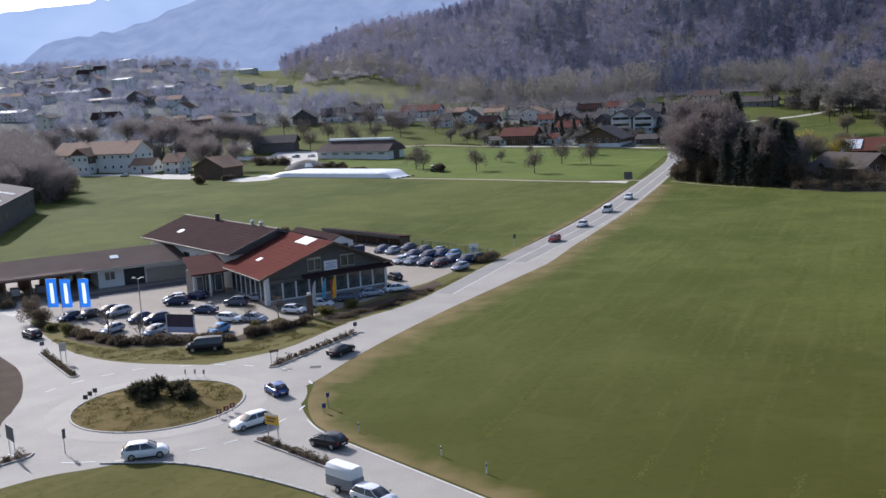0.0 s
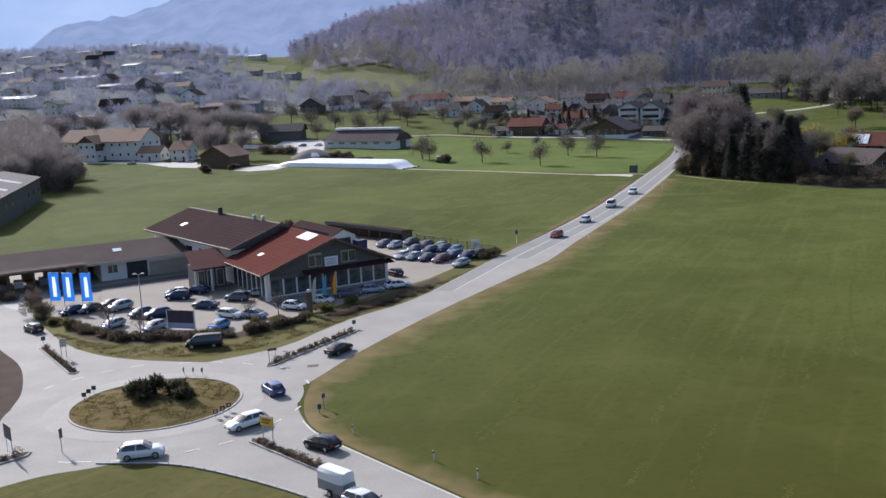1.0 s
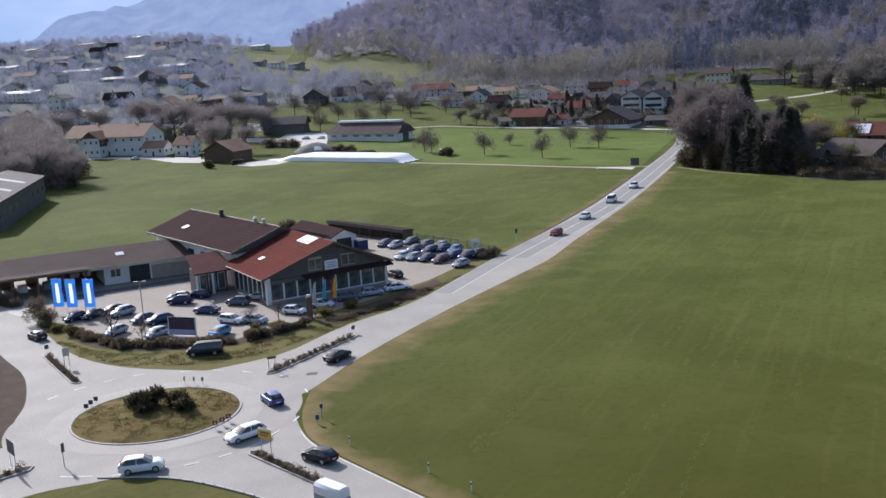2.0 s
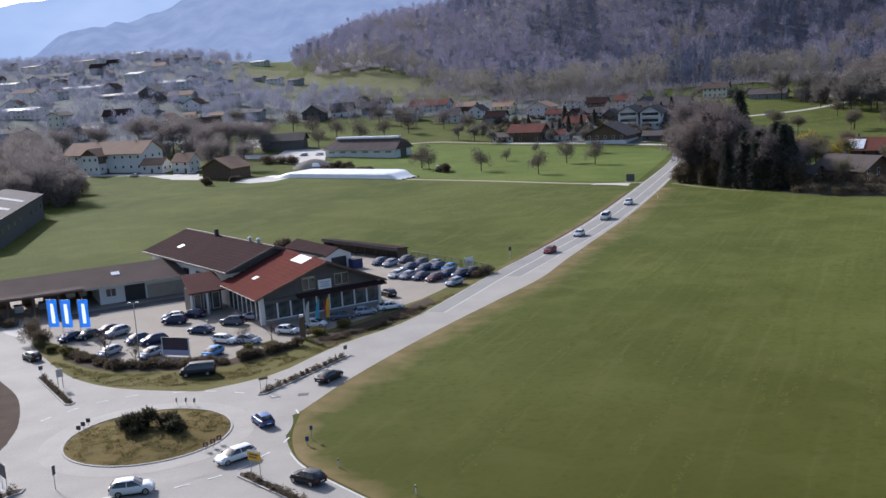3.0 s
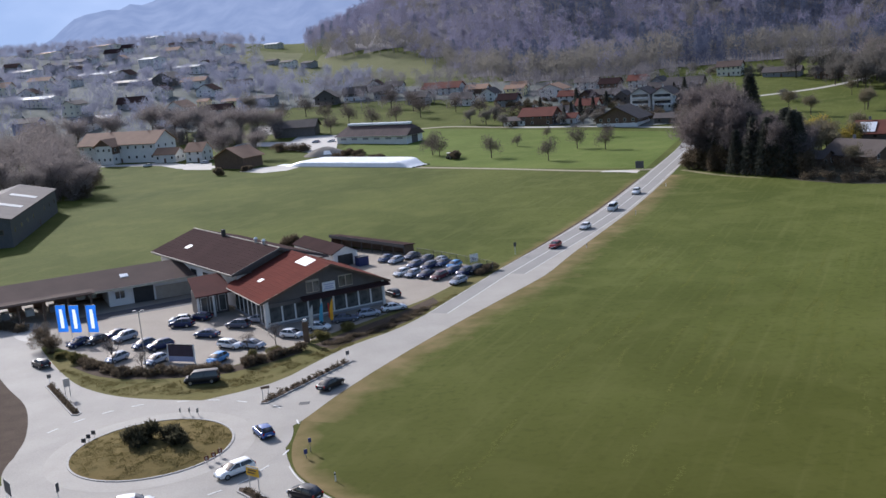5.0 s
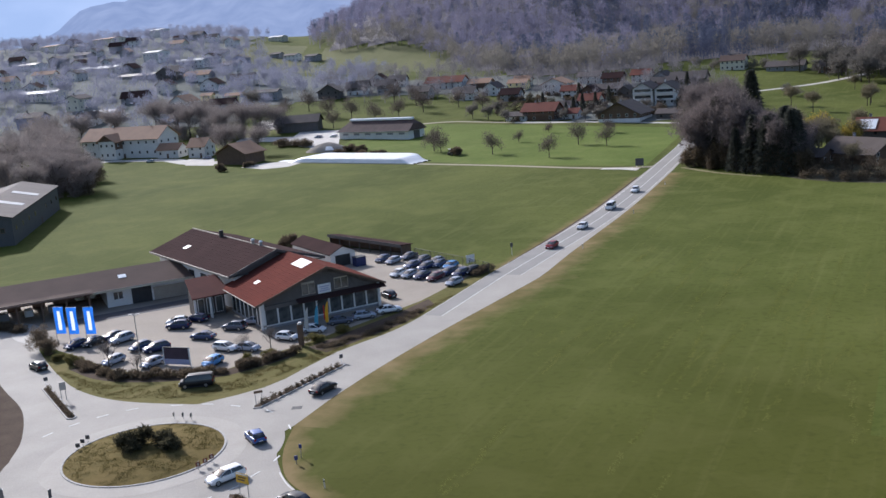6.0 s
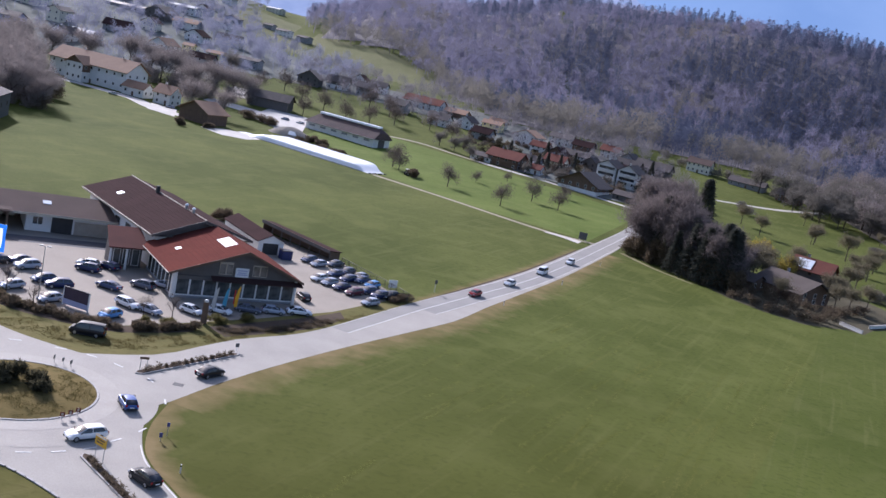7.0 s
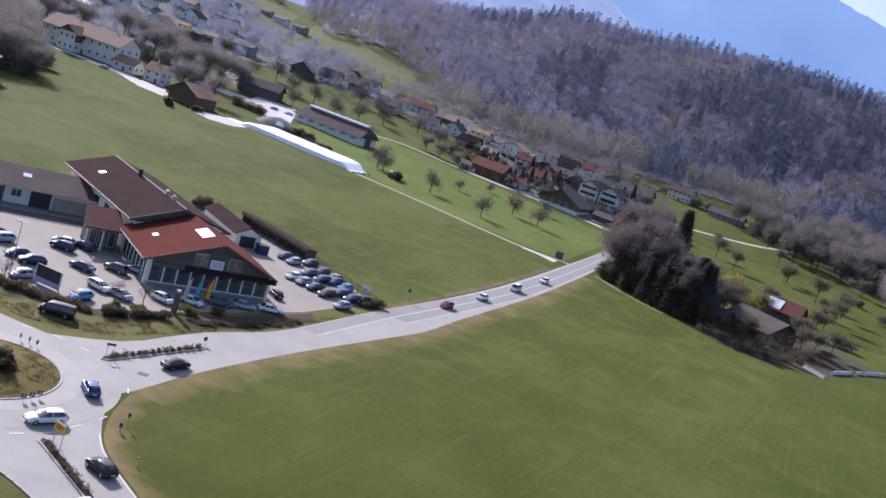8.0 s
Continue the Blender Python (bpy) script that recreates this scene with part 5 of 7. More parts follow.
def place(src, x, y, turn=0.0, k=1.0, kz=None, z=None):
    z = land(x, y) if z is None else z
    return copy_thing(src, pose(x, y, z, 0, 0, turn) @ Matrix.Diagonal((k, k, kz or k, 1)))


def hide_source(src, x, y, turn=0.0, k=1.0):
    """The first of a kind takes a place of its own."""
    src.matrix_basis = pose(x, y, land(x, y), 0, 0, turn) @ Matrix.Diagonal((k, k, k, 1))
    return src


# the grove by the road
GROVE = "trees of the grove"
rng = random.Random(11)
t_a = tagged(bare_tree(1, 17, 5.6, 6500, M_TWIGP, label="tall bare grey-brown tree in a dense grove", length=1.0, width=0.055), group=GROVE)
t_b = tagged(bare_tree(2, 14, 5.0, 6000, M_TWIGP, label="bare brown tree in a dense grove", length=0.9, width=0.055), group=GROVE)
t_c = tagged(conifer(3, 19, 4.2, 4200, "dark green spruce in the grove"), group=GROVE)
hide_source(t_a, 84, 341)
hide_source(t_b, 82, 331)
hide_source(t_c, 101.0, 301.5, 0, 1.0)
for i in range(9):
    f = i / 8
    for k in range(4):
        x, y = 81.5 + 21 * f + k * 3.2 + rng.uniform(-1.5, 1.5), 334 - 33 * f + k * 8 + rng.uniform(-2, 2)
        place(rng.choice((t_a, t_b, t_a)), x, y, rng.uniform(0, 360), rng.uniform(0.85, 1.12) * (1.3 if f < 0.3 else 1.0 if f < 0.75 else 0.9))
for x, y, k in ((103.2, 304, 0.95), (98.5, 304.5, 0.85), (95.3, 306.5, 0.9), (92.5, 311, 0.9), (88.5, 315, 0.7), (86.5, 329, 1.15), (98, 312, 0.9), (102, 311, 1.0), (93.5, 318, 0.95)):
    place(t_c, x, y, rng.uniform(0, 360), k)
place(t_c, 116, 398, 40, 1.35)
place(t_c, 98.5, 352, 80, 1.1)
for f in np.linspace(0, 1, 24):
    b = thing("shrub", pose(78.5 + 26 * f + rng.uniform(-1, 1), 333 - 35.5 * f + rng.uniform(-1, 1), 0, 0, 0, rng.uniform(0, 360)), "tangled bare brown undergrowth at the grove's edge", "shrub", "undergrowth")
    part("foliage", bush_mesh(40 + int(f * 30), 2.8, 2.6, 3.4, 1900, M_HEDGE, 0.9, 0.11), None, b)

# low shrubs added to darken the shaded bank before the showroom, and a bush behind it
for i in range(18):
    f = i / 23
    x, y = -18.2 + 20.5 * f + rng.uniform(-0.8, 0.8), 160.8 + 9.5 * f + 19 * f * f + rng.uniform(-0.8, 0.8)
    b = thing("low_shrub", pose(x, y, 0.05, 0, 0, rng.uniform(0, 360)), "low dark bare shrub added on the shaded bank", "shrub", "shrubs before the showroom")
    part("foliage", bush_mesh(300 + i, rng.uniform(0.8, 1.3), rng.uniform(0.7, 1.0), rng.uniform(0.14, 0.26), 420, M_HEDGE, 0.3, 0.04), None, b)
for x, y, rx, rz in ((-36.4, 248.0, 1.5, 1.5), (-38.6, 249.6, 1.1, 1.0)):
    b = thing("shrub", pose(x, y, land(x, y), 0, 0, x * 17), "bare grey-brown bush behind the showroom", "shrub", "bushes behind the showroom")
    part("foliage", bush_mesh(int(y), rx, rx * 0.8, rz, 1600, M_HEDGE, 0.8, 0.08), None, b)
# orchard trees and the trees round the farm
t_o = tagged(bare_tree(5, 8.5, 4.0, 1500, M_TWIG, label="small bare fruit tree on the meadow", length=0.9, width=0.06), group="orchard trees")
hide_source(t_o, 17.7, 411)
for x, y, k in ((38, 387, 0.95), (52.7, 421, 1.0), (62.4, 409, 0.95), (-6, 436, 1.15), (-3, 429, 0.9), (70, 455, 0.7), (30, 445, 0.6), (45, 470, 0.55), (-40, 560, 1.3), (-55, 585, 1.3), (-70, 600, 1.3), (-28, 575, 1.2), (-15, 590, 1.3),
                (-95, 600, 1.4), (-110, 590, 1.2), (-20, 620, 1.3), (5, 600, 1.1), (-62, 555, 1.1), (18, 575, 1.2), (-34, 640, 1.4), (-85, 630, 1.4), (-125, 610, 1.3)):
    place(t_o, x, y, rng.uniform(0, 360), k)
t_f = tagged(bare_tree(8, 16, 7.0, 7000, M_FARMTWIG, 9, "broad bare grey-brown tree beside the farm", 1.0, 0.06), group="farm trees")
hide_source(t_f, -101, 470)
for x, y, k in ((-108, 545, 1.1), (-88, 480, 0.8), (-118, 540, 1.0), (-146, 383, 1.0), (-153, 395, 1.1), (-142, 398, 0.9), (-152, 412, 1.1), (-160, 410, 1.2), (-135, 386, 0.75), (-159, 430, 1.05), (-168, 445, 1.2), (-147, 428, 0.6), (-177, 470, 1.2), (-140, 560, 1.05), (-131, 565, 1.0), (-124, 558, 0.95), (-100, 552, 1.0), (-92, 556, 0.85), (-150, 575, 1.1), (-138, 580, 1.1), (-165, 585, 1.1), (-180, 560, 1.1), (-195, 550, 1.1), (-210, 545, 1.2)) + (
                (-176, 425, 1.3), (-185, 455, 1.35), (-150, 370, 0.9), (-163, 380, 1.1), (-195, 500, 1.2), (-205, 520, 1.2), (-190, 430, 1.2), (-180, 400, 1.1)):
    place(t_f, x, y, rng.uniform(0, 360), k)
for i in range(46):
    f, k = rng.random(), rng.random()
    x, y = -132 - 22 * f - 34 * k + rng.uniform(-3, 3), 380 + 70 * f - 8 * k + rng.uniform(-5, 5)
    b = thing("shrub", pose(x, y, land(x, y), 0, 0, rng.uniform(0, 360)), "dense bare dark shrub under the farm trees", "shrub", "shrubs under the farm trees")
    part("foliage", bush_mesh(700 + i, rng.uniform(3, 4.6), rng.uniform(2.6, 4), rng.uniform(2.2, 4.2), 1100, M_FARMTWIG if i % 3 else M_HEDGE, 1.0, 0.11), None, b)
for i, (x, y) in enumerate(((-140, 553), (-132, 558), (-124, 551), (-116, 546), (-108, 540), (-100, 545), (-92, 549), (-148, 560), (-158, 566), (-185, 545), (-196, 540), (-175, 552), (-112, 538), (-128, 548))):
    b = thing("shrub", pose(x, y, land(x, y), 0, 0, x * 19), "broad dark bare shrub behind the farmhouse", "shrub", "shrubs behind the farm")
    part("foliage", bush_mesh(800 + i, 5.0, 4.0, 4.6, 1300, M_FARMTWIG, 1.2, 0.13), None, b)
# bushes on the island and round the roundabout
for x, y, rx, rz, n in ((-37.6, 120.8, 1.6, 1.0, 1900), (-35.5, 121.4, 1.4, 1.25, 1900), (-32.2, 121.0, 1.25, 1.2, 1700), (-36.4, 119.2, 1.2, 0.7, 1100), (-31.7, 119.6, 1.1, 0.7, 1000)):
    b = thing("island_bush", pose(x, y, 0.55, 0, 0, x * 40), "dark evergreen bush on the traffic island", "bush", "bushes on the island")
    part("foliage", bush_mesh(int(n + rx * 10), rx, rx * 0.8, rz, n, M_BUSH, 0.45, 0.09), None, b)


def hedge(x0, y0, x1, y1, w, h, seed, material, label):
    d = Vector((x1 - x0, y1 - y0))
    g = thing("hedge", pose(x0, y0, 0.02, 0, 0, math.degrees(math.atan2(d.y, d.x))), label, "hedge", "hedges of the car lot")
    r = np.random.default_rng(seed)
    n = max(3, int(d.length / 0.9))
    c = np.stack([np.linspace(0.3, d.length - 0.3, n), r.normal(size=n) * 0.35, h * 0.42 + r.normal(size=n) * 0.24], axis=1)
    c = c[r.random(n) < 0.86]
    v = twig_cloud(r, c, np.array([1.0, w * 0.85, h * 0.66]), int(d.length * 520), 0.35, 0.065, 1.0)
    v[:, 2] = np.maximum(v[:, 2], 0)
    part("foliage", tri_mesh("foliage", v, material), None, g)


HL = "low dark brown bare hedge in front of the parked cars"
hedge(-86.5, 190.0, -76.8, 185.0, 1.6, 1.4, 10, M_HEDGE, "dark bare hedge beside the pale path")
hedge(-57.5, 160.2, -51.0, 154.0, 1.3, 0.9, 1, M_HEDGE, HL)
hedge(-50.6, 153.6, -43.6, 150.6, 1.4, 1.0, 2, M_HEDGE, HL)
hedge(-43.0, 151.3, -34.0, 150.2, 1.5, 1.15, 3, M_HEDGE, HL)
hedge(-33.4, 150.2, -27.4, 153.8, 1.5, 1.05, 4, M_HEDGE, HL)
hedge(-27.0, 154.2, -21.8, 158.6, 1.2, 0.9, 5, M_HEDGE, HL)
hedge(6.8, 203.0, 10.0, 207.0, 1.2, 1.1, 8, M_HEDGE, "dark bare hedge at the lot's corner")
for x, y, rx, rz, m in ((-67.4, 170.8, 1.9, 2.3, M_HEDGE), (-65.6, 168.0, 1.4, 1.6, M_HEDGE), (-68.6, 173.0, 1.6, 1.9, M_HEDGE), (-59.3, 161.6, 1.0, 0.6, M_SHRUBG), (-62.6, 164.4, 0.9, 0.5, M_SHRUBG), (-25.8, 157.6, 1.2, 0.7, M_SHRUBG), (-19.4, 164.6, 1.3, 0.6, M_SHRUBG), (-15.6, 168.6, 1.2, 0.6, M_SHRUBG), (-28.6, 154.6, 1.0, 0.7, M_SHRUBG)):
    b = thing("shrub", pose(x, y, 0.02, 0, 0, x * 31), "bare brown shrub on the grass bank" if m is M_HEDGE else "yellow-green low shrub on the grass bank", "shrub", "shrubs on the bank")
    part("foliage", bush_mesh(int(abs(x * 10)), rx, rx, rz, 2200, m, 0.34, 0.045), None, b)
t_s = tagged(bare_tree(21, 5.2, 1.6, 420, M_TWIG, 6, "slim bare young tree on the lot's edge", 0.5, 0.03), group="young trees")
hide_source(t_s, -51.2, 156.2)
for x, y, k in ((-26.3, 160.6, 0.8), (-45.4, 152.3, 0.75), (-30.4, 158.8, 0.7)):
    place(t_s, x, y, x * 20, k)


def meadow_tufts():
    """Flattened pale grass in ragged swaths, in clusters along the way the meadow is mown."""
    r = np.random.default_rng(77)
    p = []
    for k in range(34):
        cx, cy = r.uniform(0, 100), r.uniform(64, 205)
        for i in range(r.integers(2, 7)):
            a, run = radians(66 + r.normal() * 2.5), r.uniform(6, 26)
            x, y, drift = cx + r.normal() * 5, cy + r.normal() * 9, r.uniform(0, 50)
            f = np.linspace(0, run, int(run * 3))
            side = np.array([0.9 * noise.noise((q * 0.09, drift, 2)) for q in f]) + r.normal(size=len(f)) * 0.12
            thin = np.array([noise.noise((q * 0.35, drift, 7)) > -0.18 for q in f])
            p.append(np.stack([x + math.cos(a) * f - math.sin(a) * side, y + math.sin(a) * f + math.cos(a) * side, 0 * f], axis=1)[thin])
    p = np.concatenate(p)
    road = np.interp(p[:, 1], [50, 83, 103, 114, 125, 143, 177, 208, 237], [38, 12, -3, -11, -11, -3, 14, 30, 43])
    p = p[p[:, 0] > road + 5]
    v = twig_cloud(r, p, np.array([0.38, 0.38, 0.02]), 42000, 0.26, 0.055, 0.3)
    v[:, 2] = 0.010 + 0.025 * np.abs(v[:, 2])
    tagged(new("grass_tufts", tri_mesh("grass_tufts", v, island_mat("rank_grass", (0.108, 0.119, 0.027), (0.158, 0.162, 0.052), 0.04, 0.08, 0.97, 0.0))), "flattened pale grass in mown swaths", "grass", kind="stuff")


meadow_tufts()


def verge_tufts(name, box_, inside, count, z, label, seed):
    """Coarse dry grass standing in uneven tufts on a verge."""
    r = np.random.default_rng(seed)
    p = []
    while len(p) < count:
        x, y = r.uniform(box_[0], box_[2]), r.uniform(box_[1], box_[3])
        if inside(x, y) and noise.noise((x * 0.35, y * 0.35, seed)) > -0.15:
            p.append((x, y, z(x, y)))
    v = twig_cloud(r, np.array(p), np.array([0.5, 0.5, 0.02]), count * 10, 0.2, 0.035, 0.25)
    tagged(new(name, tri_mesh(name, v, M_TUFT)), label, "grass", kind="stuff")


def on_lot_verge(x, y):
    edge = np.interp(x, [-60, -54.6, -45, -36, -28.5, -18.5, -11.3, -3.4, 3], [156.4, 148.8, 142.0, 140.2, 141.0, 152.6, 163.6, 174.6, 188])
    bed = np.interp(x, [-60, -52.2, -44.1, -33.2, -25.4, -19.7, -11.6, -2.8, 3], [158.2, 151.1, 147.4, 146.9, 151.5, 156.9, 168.4, 179.5, 190])
    return edge < y < bed


def on_island(x, y):
    return (x - RC.x) ** 2 + (y - RC.y) ** 2 < 9.3 ** 2


M_TUFT = island_mat("coarse_dry_grass", (0.115, 0.100, 0.034), (0.195, 0.158, 0.066), 0.4, 0.25, 0.8)
verge_tufts("verge_tufts", (-60, 138, 3, 190), on_lot_verge, 1500, lambda x, y: 0.03, "coarse olive and straw tufts on the bank", 5)
verge_tufts("island_tufts", (-45, 110, -25, 131), on_island, 1400, lambda x, y: 0.06 + 0.75 * (1 - ((x - RC.x) ** 2 + (y - RC.y) ** 2) / R_ISL ** 2), "coarse dry tufts on the traffic island", 6)

# ---- the wooded hill ----
def woods(name, spots, material, label, twigs, height, radius, kind, seed, length=2.2, width=0.16):
    """A far wood in one mesh: every tree a stem and a lobed crown of fine twigs or boughs, none alike."""
    r = np.random.default_rng(seed)
    base = np.array(spots, float)
    t, n, k = len(base), twigs, 7
    h, rad = height * r.uniform(0.65, 1.25, t), radius * r.uniform(0.7, 1.3, t)
    if kind == "conifer":
        f, a = r.random((t, n)) ** 0.85, r.random((t, n)) * 2 * math.pi
        q = (rad[:, None] * (1 - f) ** 0.7 + 0.2) * r.uniform(0.25, 1.0, (t, n))
        p = np.stack([np.cos(a) * q, np.sin(a) * q, h[:, None] * (0.05 + 0.92 * f)], axis=2)
        way = np.stack([np.cos(a), np.sin(a), np.full((t, n), -0.2)], axis=2) + r.normal(size=(t, n, 3)) * 0.35
    else:
        turn, out = r.random((t, k)) * 2 * math.pi, rad[:, None] * r.uniform(0.1, 0.68, (t, k))
        lobe = np.stack([np.cos(turn) * out, np.sin(turn) * out, h[:, None] * r.uniform(0.38, 0.84, (t, k))], axis=2)
        reach = rad[:, None] * r.uniform(0.3, 0.56, (t, k))
        pick = r.integers(0, k, (t, n))
        d = r.normal(size=(t, n, 3))
        d /= np.linalg.norm(d, axis=2)[..., None]
        p = np.take_along_axis(lobe, pick[..., None], 1) + d * (np.take_along_axis(reach, pick, 1) * r.random((t, n)) ** 0.4)[..., None] * np.array([1, 1, 1.2])
        way = d * 0.7 + r.normal(size=(t, n, 3)) * 0.3 + np.array([0, 0, 0.6])
    p = p + base[:, None, :]
    way /= np.linalg.norm(way, axis=2)[..., None]
    u = np.cross(way, r.normal(size=(t, n, 3)))
    u /= np.linalg.norm(u, axis=2)[..., None] + 1e-9
    long_, wide = length * r.uniform(0.5, 1.3, (t, n, 1)), width * r.uniform(0.6, 1.3, (t, n, 1))
    v = np.stack([p - u * wide, p + u * wide, p + way * long_], axis=2).reshape(-1, 3)
    side = np.array([0.25, 0, 0])
    stem = np.stack([base - side - (0, 0, 1), base + side - (0, 0, 1), base + np.stack([h * 0, h * 0, h * 0.7], axis=1)], axis=1).reshape(-1, 3)
    tagged(new(name, tri_mesh(name, np.concatenate([v, stem]), material)), label, "wood", kind="stuff")


def wood_foot(x):
    return float(np.interp(x, [-130, -90, -35, 0, 30, 50, 125, 165, 800], [1030, 1012, 985, 880, 745, 700, 690, 735, 600]))


def hill_spots():
    r = random.Random(5)
    bare, con, bud = [], [], []
    y = 560.0
    while y < 1420:
        step = 9.6 if y < 1000 else 11.0
        x = -230.0
        while x < 760:
            px, py = x + r.uniform(-4, 4), y + r.uniform(-4, 4)
            x += step
            az = math.degrees(math.atan2(px, py))
            foot = wood_foot(px) + 22 * noise.noise((px * 0.014, 4.2, 0))
            if az < -7.4 + 1.2 * noise.noise((py * 0.01, 1, 1)) or az > 31 or py < foot:
                continue
            d = noise.noise((px * 0.011, py * 0.011, 9.0))
            if az < -4.2 and r.random() < 0.12:
                continue
            q = (px, py, land(px, py) - 0.4)
            low = py < foot + 60
            if d > (-0.08 if az > 13 else 0.06 if az > 8 else 0.16 if az > 3 else 0.34) + (0.14 if low else 0) and r.random() < 0.8:
                con.append(q)
            elif (py < foot + (120 if 20 < px < 270 else 70) and r.random() < (0.92 if 20 < px < 270 else 0.7)) or (d < -0.38 and r.random() < 0.5):
                bud.append(q)
            elif r.random() < 0.9:
                (con if r.random() < (0.10 if az > 0 else 0.04) else bare).append(q)
        y += step
    return bare, con, bud


def forest_floor():
    xs, ys = range(-240, 781, 20), range(560, 1441, 20)
    ok = {}
    verts, faces = [], []
    for y in ys:
        for x in xs:
            if y >= wood_foot(x) + 8 and math.degrees(math.atan2(x, y)) > -6.6:
                ok[(x, y)] = len(verts)
                verts.append((x, y, land(x, y) + 0.35))
    for (x, y), i in ok.items():
        c = [(x, y), (x + 20, y), (x + 20, y + 20), (x, y + 20)]
        if all(q in ok for q in c):
            faces.append([ok[q] for q in c])
    tagged(new("forest_floor", mesh_from("forest_floor", verts, faces, M_LITTER, True)), "brown leaf litter under the hill wood", "forest floor", kind="structure")


M_LITTER = mat("leaf_litter", (0.120, 0.110, 0.115), (0.165, 0.150, 0.155), 0.95, 0.05, 0.6)
forest_floor()
bare_s, con_s, bud_s = hill_spots()
woods("wood_bare", bare_s, M_WOODB, "leafless grey-brown wood, blued for haze, covering the hill", 230, 20, 6.4, "bare", 1, 2.3, 0.17)
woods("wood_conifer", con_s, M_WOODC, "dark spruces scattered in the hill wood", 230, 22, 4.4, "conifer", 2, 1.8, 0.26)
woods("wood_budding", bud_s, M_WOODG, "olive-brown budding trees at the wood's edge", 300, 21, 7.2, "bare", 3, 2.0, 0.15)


# ---- farm, village, houses ----
def house(x, y, turn, w, d, eave, rise, wall, roof, label, upper=None, chimneys=1, over=0.9, storeys=2, bays=4, side_bays=3, balcony=False, name="house", group="village houses", windows=True):
    """A gabled house, its ridge along its own x: walls, roof, windows with panes, door, chimney, balcony."""
    z = min(land(x + a, y + b) for a in (-w / 2, w / 2) for b in (-d / 2, d / 2))
    g = thing(name, pose(x, y, z, 0, 0, turn), label, "house" if name == "house" else name.replace("_", " "), group if name == "house" else "")
    part("wall", bx(-w / 2, -d / 2, -1.0, w / 2, d / 2, eave), wall, g)
    up = upper or wall
    for sx in (-1, 1):
        gb = prism([(-d / 2, eave), (d / 2, eave), (0, eave + rise)], -0.1, 0.1)
        p = part("gable_wall", gb, up, g)
        p.matrix_basis = pose(sx * (w / 2 - 0.1), 0, 0, 0, 0, 90)
    if upper:
        for sy in (-1, 1):
            part("upper_cladding", bx(-w / 2 - 0.04, sy * (d / 2 + 0.02) - 0.04, eave * 0.55, w / 2 + 0.04, sy * (d / 2 + 0.02) + 0.04, eave), upper, g)
    k = rise / (d / 2)
    for sy in (-1, 1):
        part("roof", slab([(-w / 2 - over, sy * (d / 2 + over), eave - k * over + 0.12), (w / 2 + over, sy * (d / 2 + over), eave - k * over + 0.12), (w / 2 + over, 0, eave + rise + 0.12), (-w / 2 - over, 0, eave + rise + 0.12)], 0.24), roof, g)
    if windows:
        sh = eave / storeys
        wm, pm = solid("window", bx(-0.62, -0.05, -0.72, 0.62, 0.05, 0.72), M_FRAME if wall not in (M_DTIMBER, M_SIGNBACK) else M_TIMBER), solid("pane", bx(-0.5, -0.07, -0.6, 0.5, 0.07, 0.6), M_GLASS)
        spots = []
        for s in range(storeys):
            zc = sh * s + sh * 0.55
            for b in range(bays):
                spots.append((-w / 2 + w * (b + 0.5) / bays, -d / 2 - 0.03, zc, 0))
            for b in range(side_bays):
                spots.append((-w / 2 - 0.03, -d / 2 + d * (b + 0.5) / side_bays, zc, 90))
                spots.append((w / 2 + 0.03, -d / 2 + d * (b + 0.5) / side_bays, zc, 90))
        for i, (a, b, c, r) in enumerate(spots):
            if i == bays // 2:
                dm = part("door", bx(a - 0.55, b - 0.06, 0, a + 0.55, b + 0.06, 2.1), M_TIMBER, g)
                continue
            wo = part("window", wm, None, g)
            wo.matrix_basis = pose(a, b, c, 0, 0, r)
            part("pane", pm, None, wo)
    for c in range(chimneys):
        cx = (-0.22 + 0.5 * c) * w
        ch = part("chimney", bx(cx - 0.35, 0.3, eave + rise - 0.9, cx + 0.35, 1.0, eave + rise + 1.1, 0.03), M_WHITE if wall is M_WHITE else M_GREYW, g)
        part("cap", bx(cx - 0.45, 0.2, eave + rise + 1.1, cx + 0.45, 1.1, eave + rise + 1.22), M_DMETAL, ch)
    if balcony == "gable":
        for zb in (eave * 0.36, eave * 0.72):
            b = part("balcony", bx(-w / 2 - 1.5, -d * 0.46, zb, -w / 2, d * 0.46, zb + 0.16), M_FRAME, g, "white balcony with a pale railing")
            part("railing", bx(-w / 2 - 1.5, -d * 0.46, zb + 0.16, -w / 2 - 1.4, d * 0.46, zb + 0.95), M_FRAME, b)
            part("glazing", bx(-w / 2 - 0.08, -d * 0.40, zb + 0.2, -w / 2 - 0.02, d * 0.40, zb + 2.3), M_GLASS, b, "wide dark glazing")
    elif balcony:
        b = part("balcony", bx(-w * 0.46, -d / 2 - 1.2, eave * 0.48, w * 0.46, -d / 2, eave * 0.48 + 0.15), M_TIMBER, g, "long balcony with a white parapet" if balcony == "white" else "long timber balcony")
        part("railing", bx(-w * 0.46, -d / 2 - 1.25, eave * 0.48 + 0.1, w * 0.46, -d / 2 - 1.15, eave * 0.48 + 1.05), M_FRAME if balcony == "white" else M_TIMBER, b)
    return g


